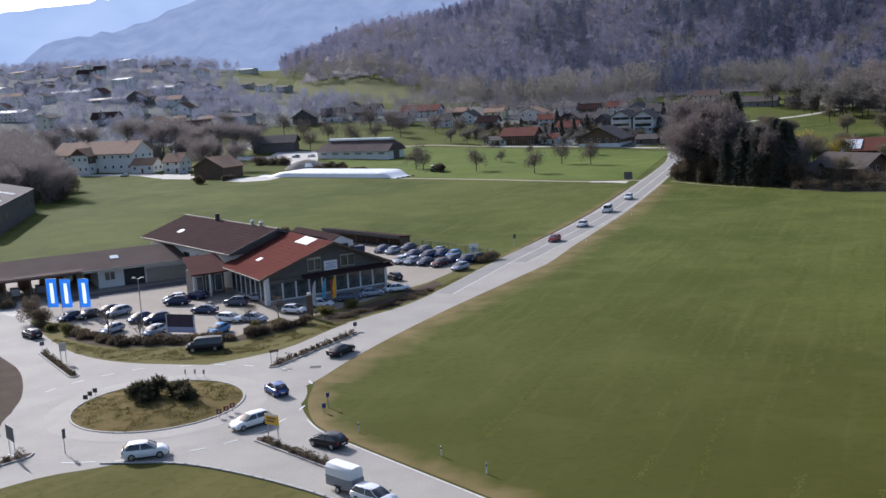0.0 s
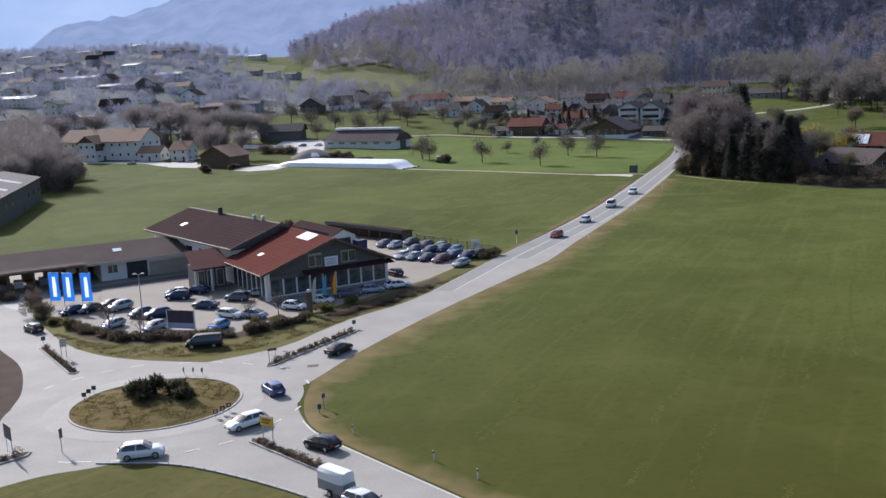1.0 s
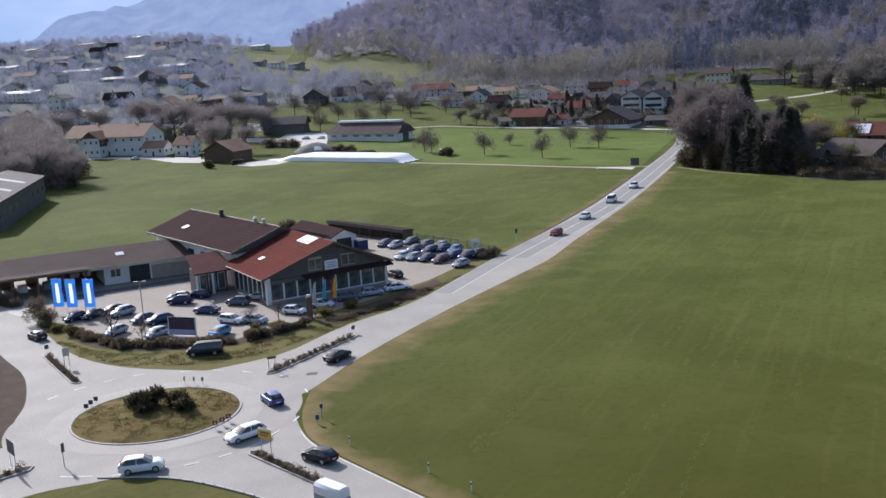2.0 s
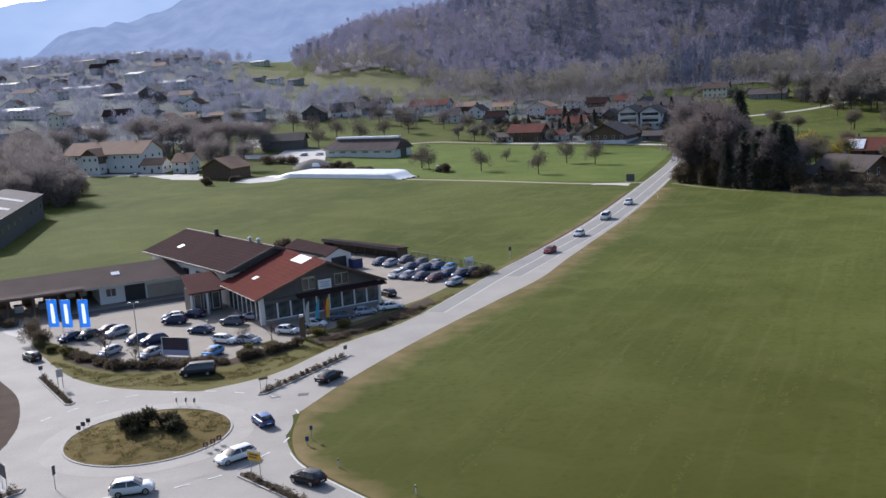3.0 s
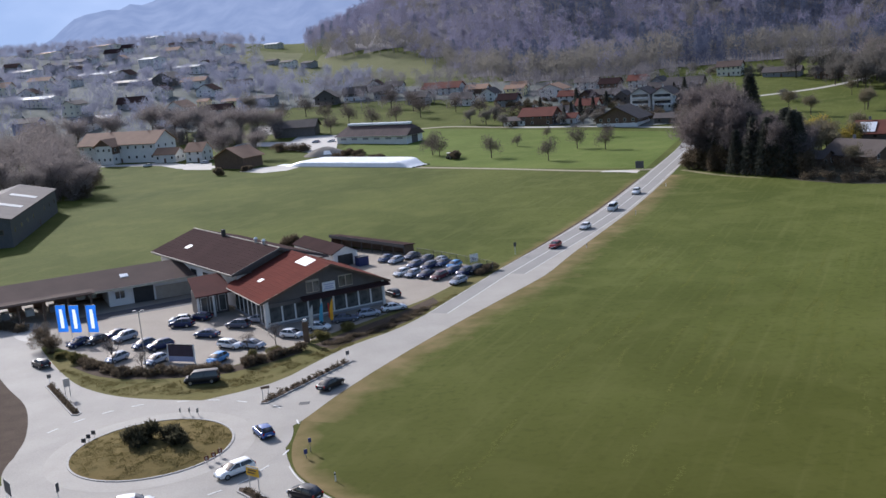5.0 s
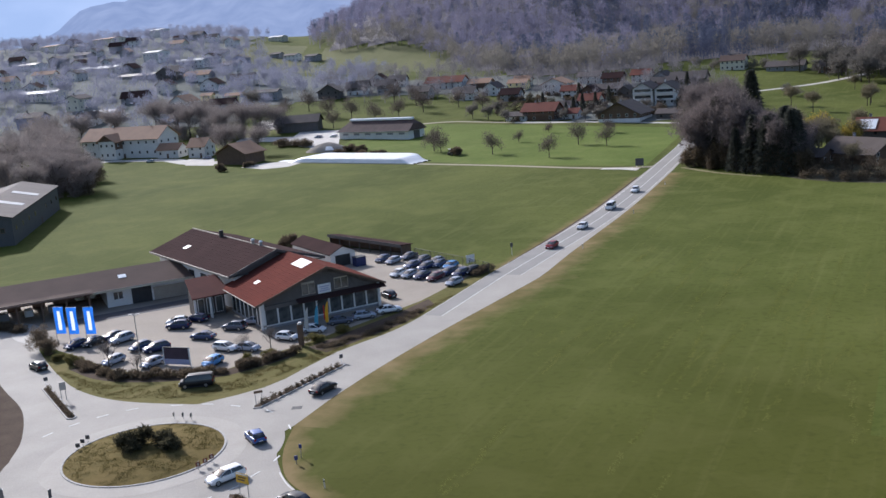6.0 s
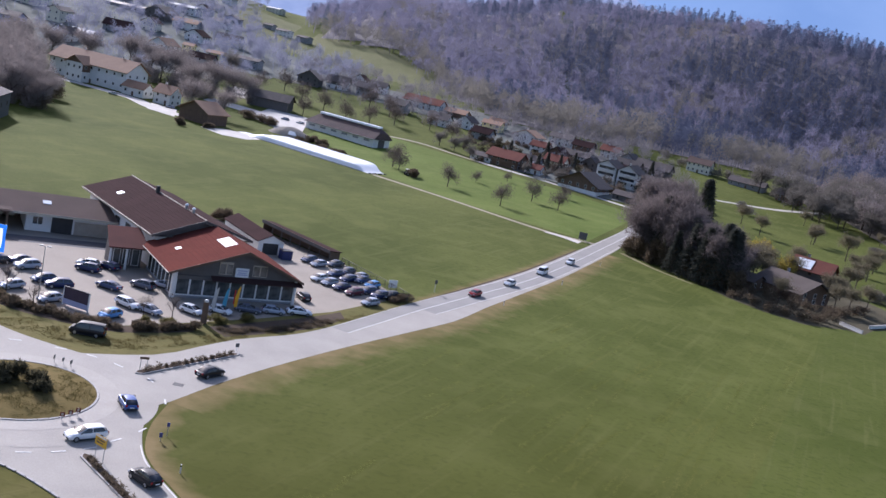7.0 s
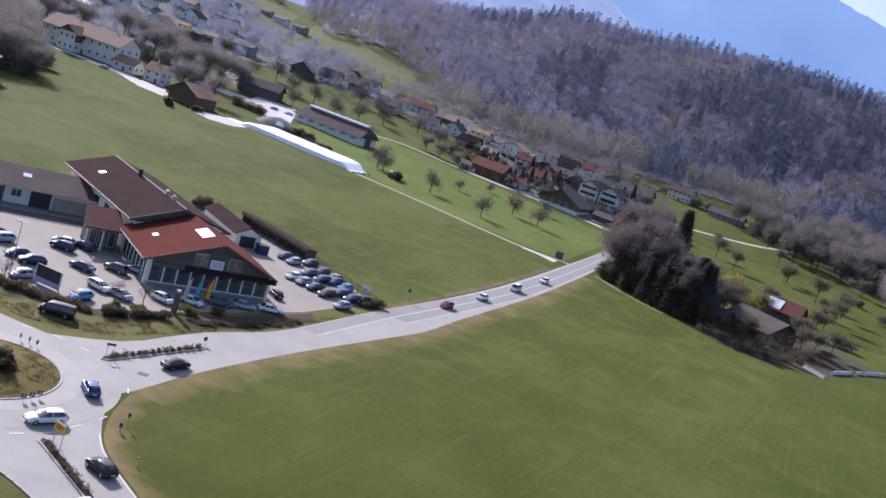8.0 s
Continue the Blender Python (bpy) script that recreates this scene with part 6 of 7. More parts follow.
# the farm
house(-158, 514, -22, 46, 16, 9.4, 5.0, M_WHITE, M_TROOF, "long white farmhouse with a tan tiled roof", None, 2, 1.1, 2, 10, 3, name="farmhouse")
fg = house(-164.5, 507, 68, 9, 10, 9.0, 3.2, M_WHITE, M_TROOF, "white cross wing of the farmhouse with timber gable", M_TIMBER, 0, 1.0, 2, 2, 3, name="farm_wing")
house(-133, 497, -20, 12, 8, 4.2, 2.6, M_WHITE, M_TROOF, "low white farm outbuilding with a tan roof", None, 0, 0.6, 1, 3, 2, name="outbuilding")
house(-117, 490, -20, 9, 9, 5.6, 3.4, M_WHITE, M_TROOF, "small white cottage with a tan roof", None, 1, 0.8, 2, 2, 2, name="cottage")
house(-91.5, 455, 58, 12, 17, 5.2, 4.0, M_TIMBER, M_TROOF, "brown boarded barn with a tan roof", None, 0, 1.0, 1, 3, 2, name="barn", windows=False)
house(-80, 556, -6, 22, 12, 5.5, 3.2, M_DTIMBER, M_DROOF, "dark timber barn in the farmyard", None, 0, 1.0, 1, 3, 2, name="barn", windows=False)


def build_stable():
    g = thing("livestock_stable", pose(-33.0, 506.2, 1.3, 0, 0, -33), "long dark brown half-hipped stable with white ridge cap and white walls", "stable")
    L, D, e, top = 42, 13, 4.3, 9.2
    part("wall", bx(-L / 2, -D / 2, -1.5, L / 2, D / 2, e), M_WHITE, g, "white rendered wall with wide openings")
    roof = mat("weathered_brown_sheet", (0.125, 0.088, 0.082), (0.085, 0.062, 0.060), 0.8, 0.3, 7, bump=0.2, spec=0.1)
    x0, x1, y1, z0 = -L / 2 - 1.0, L / 2 + 1.0, D / 2 + 1.0, e - 0.35
    bm = bmesh.new()
    v = [bm.verts.new(c) for c in ((x0, -y1, z0), (x1, -y1, z0), (x1, y1, z0), (x0, y1, z0), (x0 + 4.6, 0, top), (x1 - 3.0, 0, top), (x1 - 0.4, -y1 * 0.45, z0 + (top - z0) * 0.55), (x1 - 0.4, y1 * 0.45, z0 + (top - z0) * 0.55))]
    for f in ((0, 1, 6, 5, 4), (1, 2, 7, 6), (6, 7, 5), (2, 3, 4, 5, 7), (3, 0, 4), (3, 2, 1, 0)):
        bm.faces.new([v[i] for i in f])
    part("roof", bm, roof, g, "steep dark brown roof")
    for sy in (-1, 1):
        for i in range(22):
            x = x0 + 5.4 + i * (L - 7.5) / 21
            part("roof_batten", slab([(x, sy * 1.3, top - (top - z0) * 1.3 / y1 + 0.04), (x + 0.12, sy * 1.3, top - (top - z0) * 1.3 / y1 + 0.04), (x + 0.12, sy * y1, z0 + 0.04), (x, sy * y1, z0 + 0.04)], 0.06), roof, g)
    part("ridge_cap", bx(x0 + 4.2, -1.4, top - 0.55, x1 - 2.6, 1.4, top + 0.55, 0.25), M_SKYLIGHT, g, "white translucent ridge cap")
    part("gutter", rod(bmesh.new(), (x0, -y1 - 0.08, z0), (x1, -y1 - 0.08, z0), 0.11), M_GREYW, g)
    for i in range(6):
        x = -L / 2 + 4 + i * 6.8
        o = part("wall_opening", bx(x - 1.7, -D / 2 - 0.05, 2.3, x + 1.7, -D / 2, 3.3), M_GREYW, g, "grey wind net in the wall")
        part("sill", bx(x - 1.8, -D / 2 - 0.12, 2.2, x + 1.8, -D / 2 - 0.0, 2.3), M_FRAME, o)
    d = part("gable_door", bx(L / 2, -2.4, -0.3, L / 2 + 0.08, 2.4, 3.6), M_DTIMBER, g, "tall dark boarded door")
    part("door_rail", bx(L / 2 + 0.08, -2.6, 3.6, L / 2 + 0.2, 5.0, 3.75), M_GREYW, d)


build_stable()


def earth_heap(x, y, turn, rx, ry, h, seed):
    """A trodden mound of earth and rubble with a pale sheet over one flank."""
    g = thing("earth_heap", pose(x, y, land(x, y), 0, 0, turn), "grey-brown heap of earth in the farmyard with a pale sheet", "earth heap")
    n, m = 28, 7
    def at(i, k, lift=0.0):
        a, f = 2 * math.pi * i / n, k / m
        edge = 1 + 0.16 * noise.noise((math.cos(a) * 1.4, math.sin(a) * 1.4, seed))
        q = (rx * f * edge * math.cos(a), ry * f * edge * math.sin(a))
        return (q[0], q[1], max(-0.1, h * (1 - f ** 1.7) + 0.35 * (1 - f) * noise.noise((q[0] * 0.5, q[1] * 0.5, seed))) + lift)
    verts = [at(i, k) for k in range(m + 1) for i in range(n)]
    faces = [(k * n + i, (k + 1) * n + i, (k + 1) * n + (i + 1) % n, k * n + (i + 1) % n) for k in range(m) for i in range(n)]
    part("mound", mesh_from("mound", verts, faces, mat("rubble_earth", (0.20, 0.18, 0.155), (0.30, 0.275, 0.24), 0.95, 0.3, 3, bump=0.5, spec=0.05), True), None, g)
    sheet = [at(i, k, 0.06) for k in range(4, 7) for i in range(22, 25)]
    part("cover_sheet", mesh_from("cover_sheet", sheet, [(k * 3 + i, (k + 1) * 3 + i, (k + 1) * 3 + i + 1, k * 3 + i + 1) for k in range(2) for i in range(2)], M_PLASTIC, True), None, g, "pale plastic sheet")


earth_heap(-55, 472, -28, 12, 7, 4.0, 4)


def build_silage():
    """A long, low, flat clamp of silage under wrinkled white film, weighted along its foot."""
    g = thing("silage_clamp", pose(-34.7, 426.6, 0, 0, 0, -36.8), "long low flat-topped silage heap under white plastic film", "silage clamp")
    n, m = 120, 28
    verts, faces = [], []
    for i in range(n + 1):
        x = -39 + 72 * i / n
        e = sm((x + 39) / 12) * sm((33 - x) / 9)
        w = 8.4 - 3.2 * sm((x - 18) / 15) - 2.0 * sm((-28 - x) / 11)
        for k in range(m + 1):
            f = k / m * 2 - 1
            y = -8.4 + w + f * w + 0.25 * noise.noise((x * 0.2, 0, 5)) * (1 - abs(f))
            z = e * 2.3 * (1 - abs(f) ** 16) + 0.16 * noise.noise((x * 0.10, f * 1.2, 2)) * e * (1 - f * f) + 0.05 * noise.noise((x * 0.9, f * 7, 8)) * e * (1 - f * f)
            verts.append((x, y, max(z, 0.02)))
    for i in range(n):
        for k in range(m):
            faces.append((i * (m + 1) + k, (i + 1) * (m + 1) + k, (i + 1) * (m + 1) + k + 1, i * (m + 1) + k + 1))
    part("film", mesh_from("film", verts, faces, M_PLASTIC, True), None, g)
    part("weight_hose", rod(bmesh.new(), (-30, -8.8, 0.14), (30, -8.8, 0.14), 0.18), M_GREYW, g, "grey weighted hose along the film's foot")
    for k in range(6):
        part("tyre_weight", rod(bmesh.new(), (33.4 + 0.5 * (k % 2), -8 + 1.7 * k, 0.0), (33.4 + 0.5 * (k % 2), -8 + 1.7 * k, 0.3), 0.6, n=16), M_TYRE, g)
    part("film_end", mesh_from("film_end", [(-37, -6.5, 0.03), (-45, -7.5, 0.03), (-46, -2, 0.03), (-37, 0, 0.03), (-41, -4, 0.5)], [(0, 4, 1), (1, 4, 2), (2, 4, 3), (3, 4, 0)], M_PLASTIC), None, g)


build_silage()
for x, y, c in ((-58, 520, WHITE), (-66, 522, SILVER), (-112, 478, SILVER), (-140, 483, WHITE)):
    car("hatchback", x, y, 170, c, "pale car parked in the farmyard", "cars in the farmyard", land(x, y) + 0.06)
for x, y, rx, rz in ((-74, 498, 5, 1.8), (-68, 495, 5, 1.7), (-81, 501, 4.5, 2.0), (-44, 465, 3.0, 1.5), (-40, 460, 2.6, 1.2), (4, 417, 3.4, 1.6), (-84, 437, 2.2, 1.0), (-94, 427, 2.0, 1.4), (-38, 452, 2.8, 0.8), (-31, 447, 2.8, 0.7), (-49, 460, 2.6, 0.9)):
    b = thing("shrub", pose(x, y, land(x, y), 0, 0, x * 17), "dark bare shrub round the farmyard", "shrub", "farm shrubs")
    part("foliage", bush_mesh(int(abs(x * 7 + y)), rx, rx * 0.7, rz, 2400, M_HEDGE, 0.6, 0.12), None, b)


def tractor(x, y, turn):
    g = thing("tractor", pose(x, y, 0, 0, 0, turn), "small dark green tractor parked on the meadow", "tractor")
    part("bonnet", bx(0.3, -0.45, 0.9, 2.3, 0.45, 1.6, 0.1), M_BUSH, g)
    cabn = part("cab", bx(-1.2, -0.75, 1.3, 0.3, 0.75, 2.6, 0.08), M_CARGLASS, g)
    part("cab_roof", bx(-1.3, -0.85, 2.6, 0.4, 0.85, 2.75, 0.05), M_SIGNW, cabn)
    part("chassis", bx(-1.0, -0.35, 0.6, 2.2, 0.35, 0.95), M_DMETAL, g)
    for sx, r in ((-0.7, 0.85), (1.8, 0.5)):
        for sy in (-1, 1):
            w = part("wheel", rod(bmesh.new(), (sx, sy * 0.7, r), (sx, sy * 1.1, r), r, n=20), M_TYRE, g)
            part("rim", rod(bmesh.new(), (sx, sy * 0.68, r), (sx, sy * 1.12, r), r * 0.5, n=12), M_RIM, w)


tractor(1.5, 419, 25)

# the village along the lane
house(47, 527, -27, 17, 12, 5.0, 3.4, M_TIMBER, M_OROOF, "brown house with an orange-red roof", None, 1, 1.0, 2, 4, 3, True)
house(35, 529, -27, 11, 7, 2.8, 1.6, M_WHITE, M_DROOF, "low white outbuilding with a dark roof", None, 0, 0.7, 1, 4, 2)
house(61, 520, -27, 8, 7, 3.2, 2.0, M_WHITE, M_OROOF, "small white house with a red roof", None, 1, 0.7, 1, 2, 2)
bf = house(84, 499, 60, 17, 20, 4.2, 5.2, M_TIMBER, M_DROOF, "broad brown timber farmhouse with a white base", None, 1, 1.4, 2, 6, 5)
part("base_wall", bx(-8.62, -10.12, -0.5, 8.62, 10.12, 1.7), M_WHITE, bf, "white rendered base")
house(103, 491, -30, 10, 7, 3.0, 1.8, M_DTIMBER, M_DROOF, "dark shed with a white door", None, 0, 0.6, 1, 2, 2)
house(103, 548, 63, 14, 10.5, 9.0, 3.2, M_WHITE, M_DROOF, "white gabled house with grey roof and balcony", None, 1, 1.3, 2, 3, 3, "gable")
house(113.2, 542, 63, 14, 10.5, 9.0, 3.2, M_WHITE, M_DROOF, "white gabled house with dark roof and balcony", None, 1, 1.3, 2, 3, 3, "gable")
house(127, 540, -27, 18, 12, 5.6, 3.6, M_GREYW, M_DROOF, "grey house with a dark roof behind the grove", None, 1, 1.0, 2, 4, 3)
house(90, 597, -25, 18, 9, 4.6, 2.6, M_WHITE, M_DROOF, "long white building with a dark roof", None, 1, 0.8, 2, 8, 2)
house(75, 556, -27, 11, 9, 4.6, 3.0, M_CREAM, M_OROOF, "cream house with a reddish roof", None, 1, 0.8, 2, 3, 2)
house(64, 624, 65, 14, 14, 6.8, 3.0, M_WHITE, M_TROOF, "white house with a broad pinkish roof", None, 1, 1.2, 2, 3, 3, "white")
house(43, 655, -20, 12, 9, 5.0, 2.0, M_YELLOW, M_TROOF, "yellow house with a flat tan roof", None, 0, 0.6, 2, 3, 2)
house(-2, 696, -24, 26, 12, 4.8, 3.4, M_WHITE, M_OROOF, "long house with an orange-red roof", None, 1, 1.0, 2, 6, 3)
house(20, 684, -24, 15, 9, 3.6, 2.4, M_TIMBER, M_TROOF, "brown house with a tan roof", None, 1, 0.8, 1, 4, 2)
house(-17, 654, -22, 12, 10, 5.0, 3.0, M_GREYW, M_DROOF, "grey-blue house with a dark roof", None, 1, 0.9, 2, 3, 3)
house(-42, 697, -10, 11, 10, 6.0, 3.2, M_GREYW, M_DROOF, "grey house with a dark gable", M_DTIMBER, 1, 0.9, 2, 3, 3)
house(-61, 700, -5, 14, 11, 5.6, 3.6, M_WHITE, M_DROOF, "pale house with a dark roof", M_DTIMBER, 1, 1.0, 2, 3, 3)
house(-78, 687, 84, 13, 14, 5.6, 4.4, M_DTIMBER, M_DROOF, "dark timber house with a wide gable", None, 1, 1.2, 2, 3, 3)
house(-36, 730, -12, 12, 10, 5.0, 3.0, M_WHITE, M_DROOF, "white house with a dark roof up the slope", None, 1, 0.8, 2, 3, 2)
house(-50, 745, 80, 12, 10, 5.4, 3.4, M_WHITE, M_BROOF, "white house with a brown gable roof", None, 1, 0.9, 2, 3, 2)
house(8, 640, -24, 10, 8, 4.6, 2.4, M_WHITE, M_DROOF, "small white house with a dark roof", None, 1, 0.7, 2, 2, 2)
house(112, 571, -25, 12, 9, 5.2, 3.0, M_CREAM, M_BROOF, "cream house with a brown roof", None, 1, 0.8, 2, 3, 2)
house(122, 600, -25, 13, 9, 5.0, 3.0, M_TIMBER, M_DROOF, "brown house below the wood", None, 1, 0.9, 2, 3, 2)
house(180, 671, -28, 15, 10, 6.2, 3.0, M_CREAM, M_ROOFLONG, "pale yellow villa with tall windows on the slope", None, 1, 0.8, 2, 5, 3)
house(205, 645, -30, 22, 10, 3.4, 2.6, M_GREYW, M_DROOF, "low grey farm building at the wood's foot", None, 0, 0.8, 1, 5, 2)
house(224, 620, -35, 14, 10, 4.4, 2.8, M_TIMBER, M_DROOF, "brown farm building at the wood's foot", None, 1, 0.8, 2, 3, 2)
for x, y, tn, w, d, e, r_, wl, rf, lab in ((88, 660, -25, 14, 9, 5, 2.4, M_WHITE, M_DROOF, "white house with a row of windows below the wood"), (79, 587, 62, 10, 9, 5, 3.4, M_TIMBER, M_BROOF, "brown house with a steep brown roof"),
        (70, 603, -25, 10, 8, 4.6, 2.6, M_WHITE, M_OROOF, "white house with a small red roof"), (61, 541, -27, 9, 7, 4, 2.6, M_GREYW, M_DROOF, "grey-blue house behind a dark tree"), (36, 609, -24, 11, 9, 4.6, 3, M_GREYW, M_BROOF, "grey house with a brown roof"),
        (27, 643, 64, 11, 9, 5, 3, M_WHITE, M_DROOF, "pale house with a dark gable"), (47, 672, -22, 10, 8, 4.6, 2.4, M_CREAM, M_TROOF, "cream house with a tan roof"), (137, 603, -28, 20, 11, 6, 3.6, M_DTIMBER, M_DROOF, "large dark house behind the grove"),
        (125, 617, 60, 12, 10, 6, 3.4, M_GREYW, M_DROOF, "grey house with a dark roof and chimney"), (100, 643, -25, 12, 9, 5, 2.8, M_TIMBER, M_BROOF, "brown timber house at the wood's foot"), (118, 648, -27, 11, 9, 5, 2.8, M_WHITE, M_OROOF, "white house with a red roof at the wood's foot"),
        (10, 631, -22, 12, 9, 4.6, 3, M_WHITE, M_DROOF, "white house with a dark roof in a garden"), (97, 575, 62, 9, 8, 5, 3, M_DTIMBER, M_DROOF, "dark timber house behind the white gables")):
    house(x, y, tn, w, d, e, r_, wl, rf, lab, None, 1, 0.9, 2, 3, 2)
# houses beside the grove
house(127, 316, -58, 17, 14, 3.8, 3.4, M_TIMBER, M_GBROOF, "dark timber house with a broad grey-brown roof", None, 1, 1.4, 2, 4, 3, True)
house(113.5, 318, -50, 8, 7, 3.0, 1.8, M_TIMBER, M_GBROOF, "dark timber outbuilding beside the house", None, 0, 0.8, 1, 2, 2)
hr = house(147, 355, -34, 13, 10, 5.2, 3.4, M_DTIMBER, M_OROOF, "dark house with a red roof and solar panels", None, 1, 1.0, 2, 3, 3)
k_ = 3.4 / 5
for i in range(3):
    x0 = -5.6 + i * 1.9
    part("solar_panel", slab([(x0, -5.3, 5.35 - k_ * 0.0), (x0 + 1.8, -5.3, 5.35), (x0 + 1.8, -1.2, 5.35 + 4.1 * k_), (x0, -1.2, 5.35 + 4.1 * k_)], 0.08), M_SKYLIGHT, hr, "pale reflecting solar panel")
t_g = tagged(bare_tree(31, 9, 3.6, 3200, M_BUD, 7, "small budding tree in a garden", 0.8, 0.05), group="garden trees")
hide_source(t_g, 113, 320)
for x, y, k in ((117, 331, 1.2), (121, 338, 1.3), (126, 345, 1.2), (112, 330, 1.3), (137, 306, 0.9), (141, 322, 1.0), (148, 330, 0.8), (144, 312, 0.8), (152, 318, 0.9), (119, 303, 0.8), (110, 340, 1.3), (116, 350, 1.4), (122, 328, 1.0), (134, 341, 1.1), (158, 350, 1.0), (128, 356, 1.0), (170, 372, 1.0), (182, 392, 1.1), (150, 380, 1.0), (196, 420, 1.1)):
    place(t_g, x, y, x * 13, k)
for x, y, rx, rz in ((103, 292, 2.6, 1.8), (106, 287, 2.6, 1.6), (110, 283, 2.6, 1.4), (114, 281, 2.6, 1.3), (118, 279, 2.6, 1.4), (123, 280, 2.6, 1.6), (127, 284, 2.6, 1.8), (118, 287, 2.8, 2.2), (124, 290, 2.8, 2.0), (113, 292, 2.8, 2.2), (109, 299, 2.6, 2.4), (121, 298, 3.0, 2.4), (131, 293, 2.8, 2.2), (136, 298, 2.6, 1.8), (142, 303, 2.6, 1.6), (147, 309, 2.4, 1.4), (116, 305, 2.4, 2.0)):
    b = thing("shrub", pose(x, y, 0, 0, 0, x * 17), "dark bare garden shrub beside the track", "shrub", "garden shrubs")
    part("foliage", bush_mesh(int(abs(x * 7 + y)), rx, rx * 0.8, rz, 900, M_HEDGE, 0.5, 0.08), None, b)
for wx, wy, wt in ((131.2, 285.6, -66), (132.9, 281.6, -66), (141.0, 288.2, 43), (144.1, 291.1, 43), (147.2, 294.0, 43), (153.4, 300.0, 43), (157.6, 304.0, 38), (161.0, 306.8, 38), (164.6, 309.6, 38)):
    w = thing("garden_wall", pose(wx, wy, 0, 0, 0, wt), "pale low garden wall beside the track", "wall", "garden walls")
    part("body", bx(0, -0.2, 0, 4.2, 0.2, 0.9, 0.03), M_WHITE, w)
    part("coping", bx(-0.05, -0.28, 0.9, 4.25, 0.28, 1.0), M_KERB, w)

for i in range(44):
    x = rng.uniform(120, 330)
    y = rng.uniform(330, 560)
    az = math.degrees(math.atan2(x, y))
    if az < 17.5 or az > 33:
        continue
    if rng.random() < 0.45:
        place(t_g, x, y, rng.uniform(0, 360), rng.uniform(0.7, 1.3))
    else:
        b = thing("shrub", pose(x, y, land(x, y), 0, 0, rng.uniform(0, 360)), "bare olive-brown scrub on the slope", "shrub", "scrub on the slope")
        part("foliage", bush_mesh(1200 + i, rng.uniform(2, 4.5), rng.uniform(2, 4), rng.uniform(1.2, 2.8), 800, M_OLIVETWIG, 0.9, 0.12), None, b)

t_y = tagged(bare_tree(61, 8, 3.4, 2600, island_mat("yellow_blossom", (0.34, 0.26, 0.05), (0.48, 0.38, 0.10), 0.4), 7, "yellow blossoming shrub tree in a garden", 0.6, 0.10), group="yellow garden trees")
hide_source(t_y, 124, 352, 0, 1.3)
place(t_y, 131, 338, 40, 0.8)
for x, y, k in ((252, 600, 1.1), (262, 590, 1.2), (250, 560, 1.1), (258, 545, 1.2), (262, 520, 1.1), (255, 500, 1.1), (246, 482, 1.0), (270, 560, 1.3), (275, 530, 1.3), (268, 495, 1.2), (285, 600, 1.4), (280, 640, 1.4), (262, 640, 1.2), (240, 615, 0.9), (290, 560, 1.4), (282, 500, 1.3)):
    place(t_f, x, y, x * 11, k * 1.25, None, land(x, y) - 4.0)

for i, (x, y, rx, rz) in enumerate(((190, 664, 4, 3), (196, 659, 4, 3.4), (170, 682, 4, 2.6), (203, 655, 4, 2.4), (214, 648, 5, 3.2), (222, 640, 5, 3), (232, 632, 5, 3.4), (186, 676, 4, 4), (160, 690, 5, 3.6), (218, 628, 4, 2.6))):
    b = thing("shrub", pose(x, y, land(x, y), 0, 0, x * 17), "olive-brown shrub beside the houses on the slope", "shrub", "shrubs on the slope")
    part("foliage", bush_mesh(1500 + i, rx, rx * 0.8, rz, 900, M_OLIVETWIG, 1.0, 0.14), None, b)

# the hall at the left edge and the town beyond
ih = house(-137.6, 316.0, 101, 70, 22, 8.0, 2.6, M_SIGNBACK, M_DROOF, "dark grey industrial hall with pale roof lights", None, 0, 0.6, 1, 8, 4, name="industrial_hall")
for i in range(2):
    x0 = -14 + i * 22.0
    for sy in (-1, 1):
        part("roof_light", slab([(x0, sy * 9.8, 8.48), (x0 + 4.2, sy * 9.8, 8.48), (x0 + 4.2, sy * 2.2, 10.28), (x0, sy * 2.2, 10.28)], 0.12), M_GROOF, ih, "pale roof light sheet")
town = random.Random(23)
TOWN = "houses of the town"
HALLS = ((-398, 1000, 31, 14, 6, -34, M_FASCIA, M_WHITE, "white hall with a pale flat roof"), (-294, 893, 60, 18, 7, -42, M_GROOF, M_CREAM, "long pale hall with a flat roof"),
         (-240, 815, 37, 12, 4, -27, M_FASCIA, M_GREYW, "long low shed with a pale roof"), (-212, 806, 24, 16, 7, 80, M_DROOF, M_DTIMBER, "large dark timber hall with a broad gable"),
         (-226, 923, 29, 14, 7.2, -16, M_GROOF, M_WHITE, "bright white hall with a flat roof"), (-273, 983, 22, 14, 10, -37, M_GROOF, M_WHITE, "tall white industrial building"))
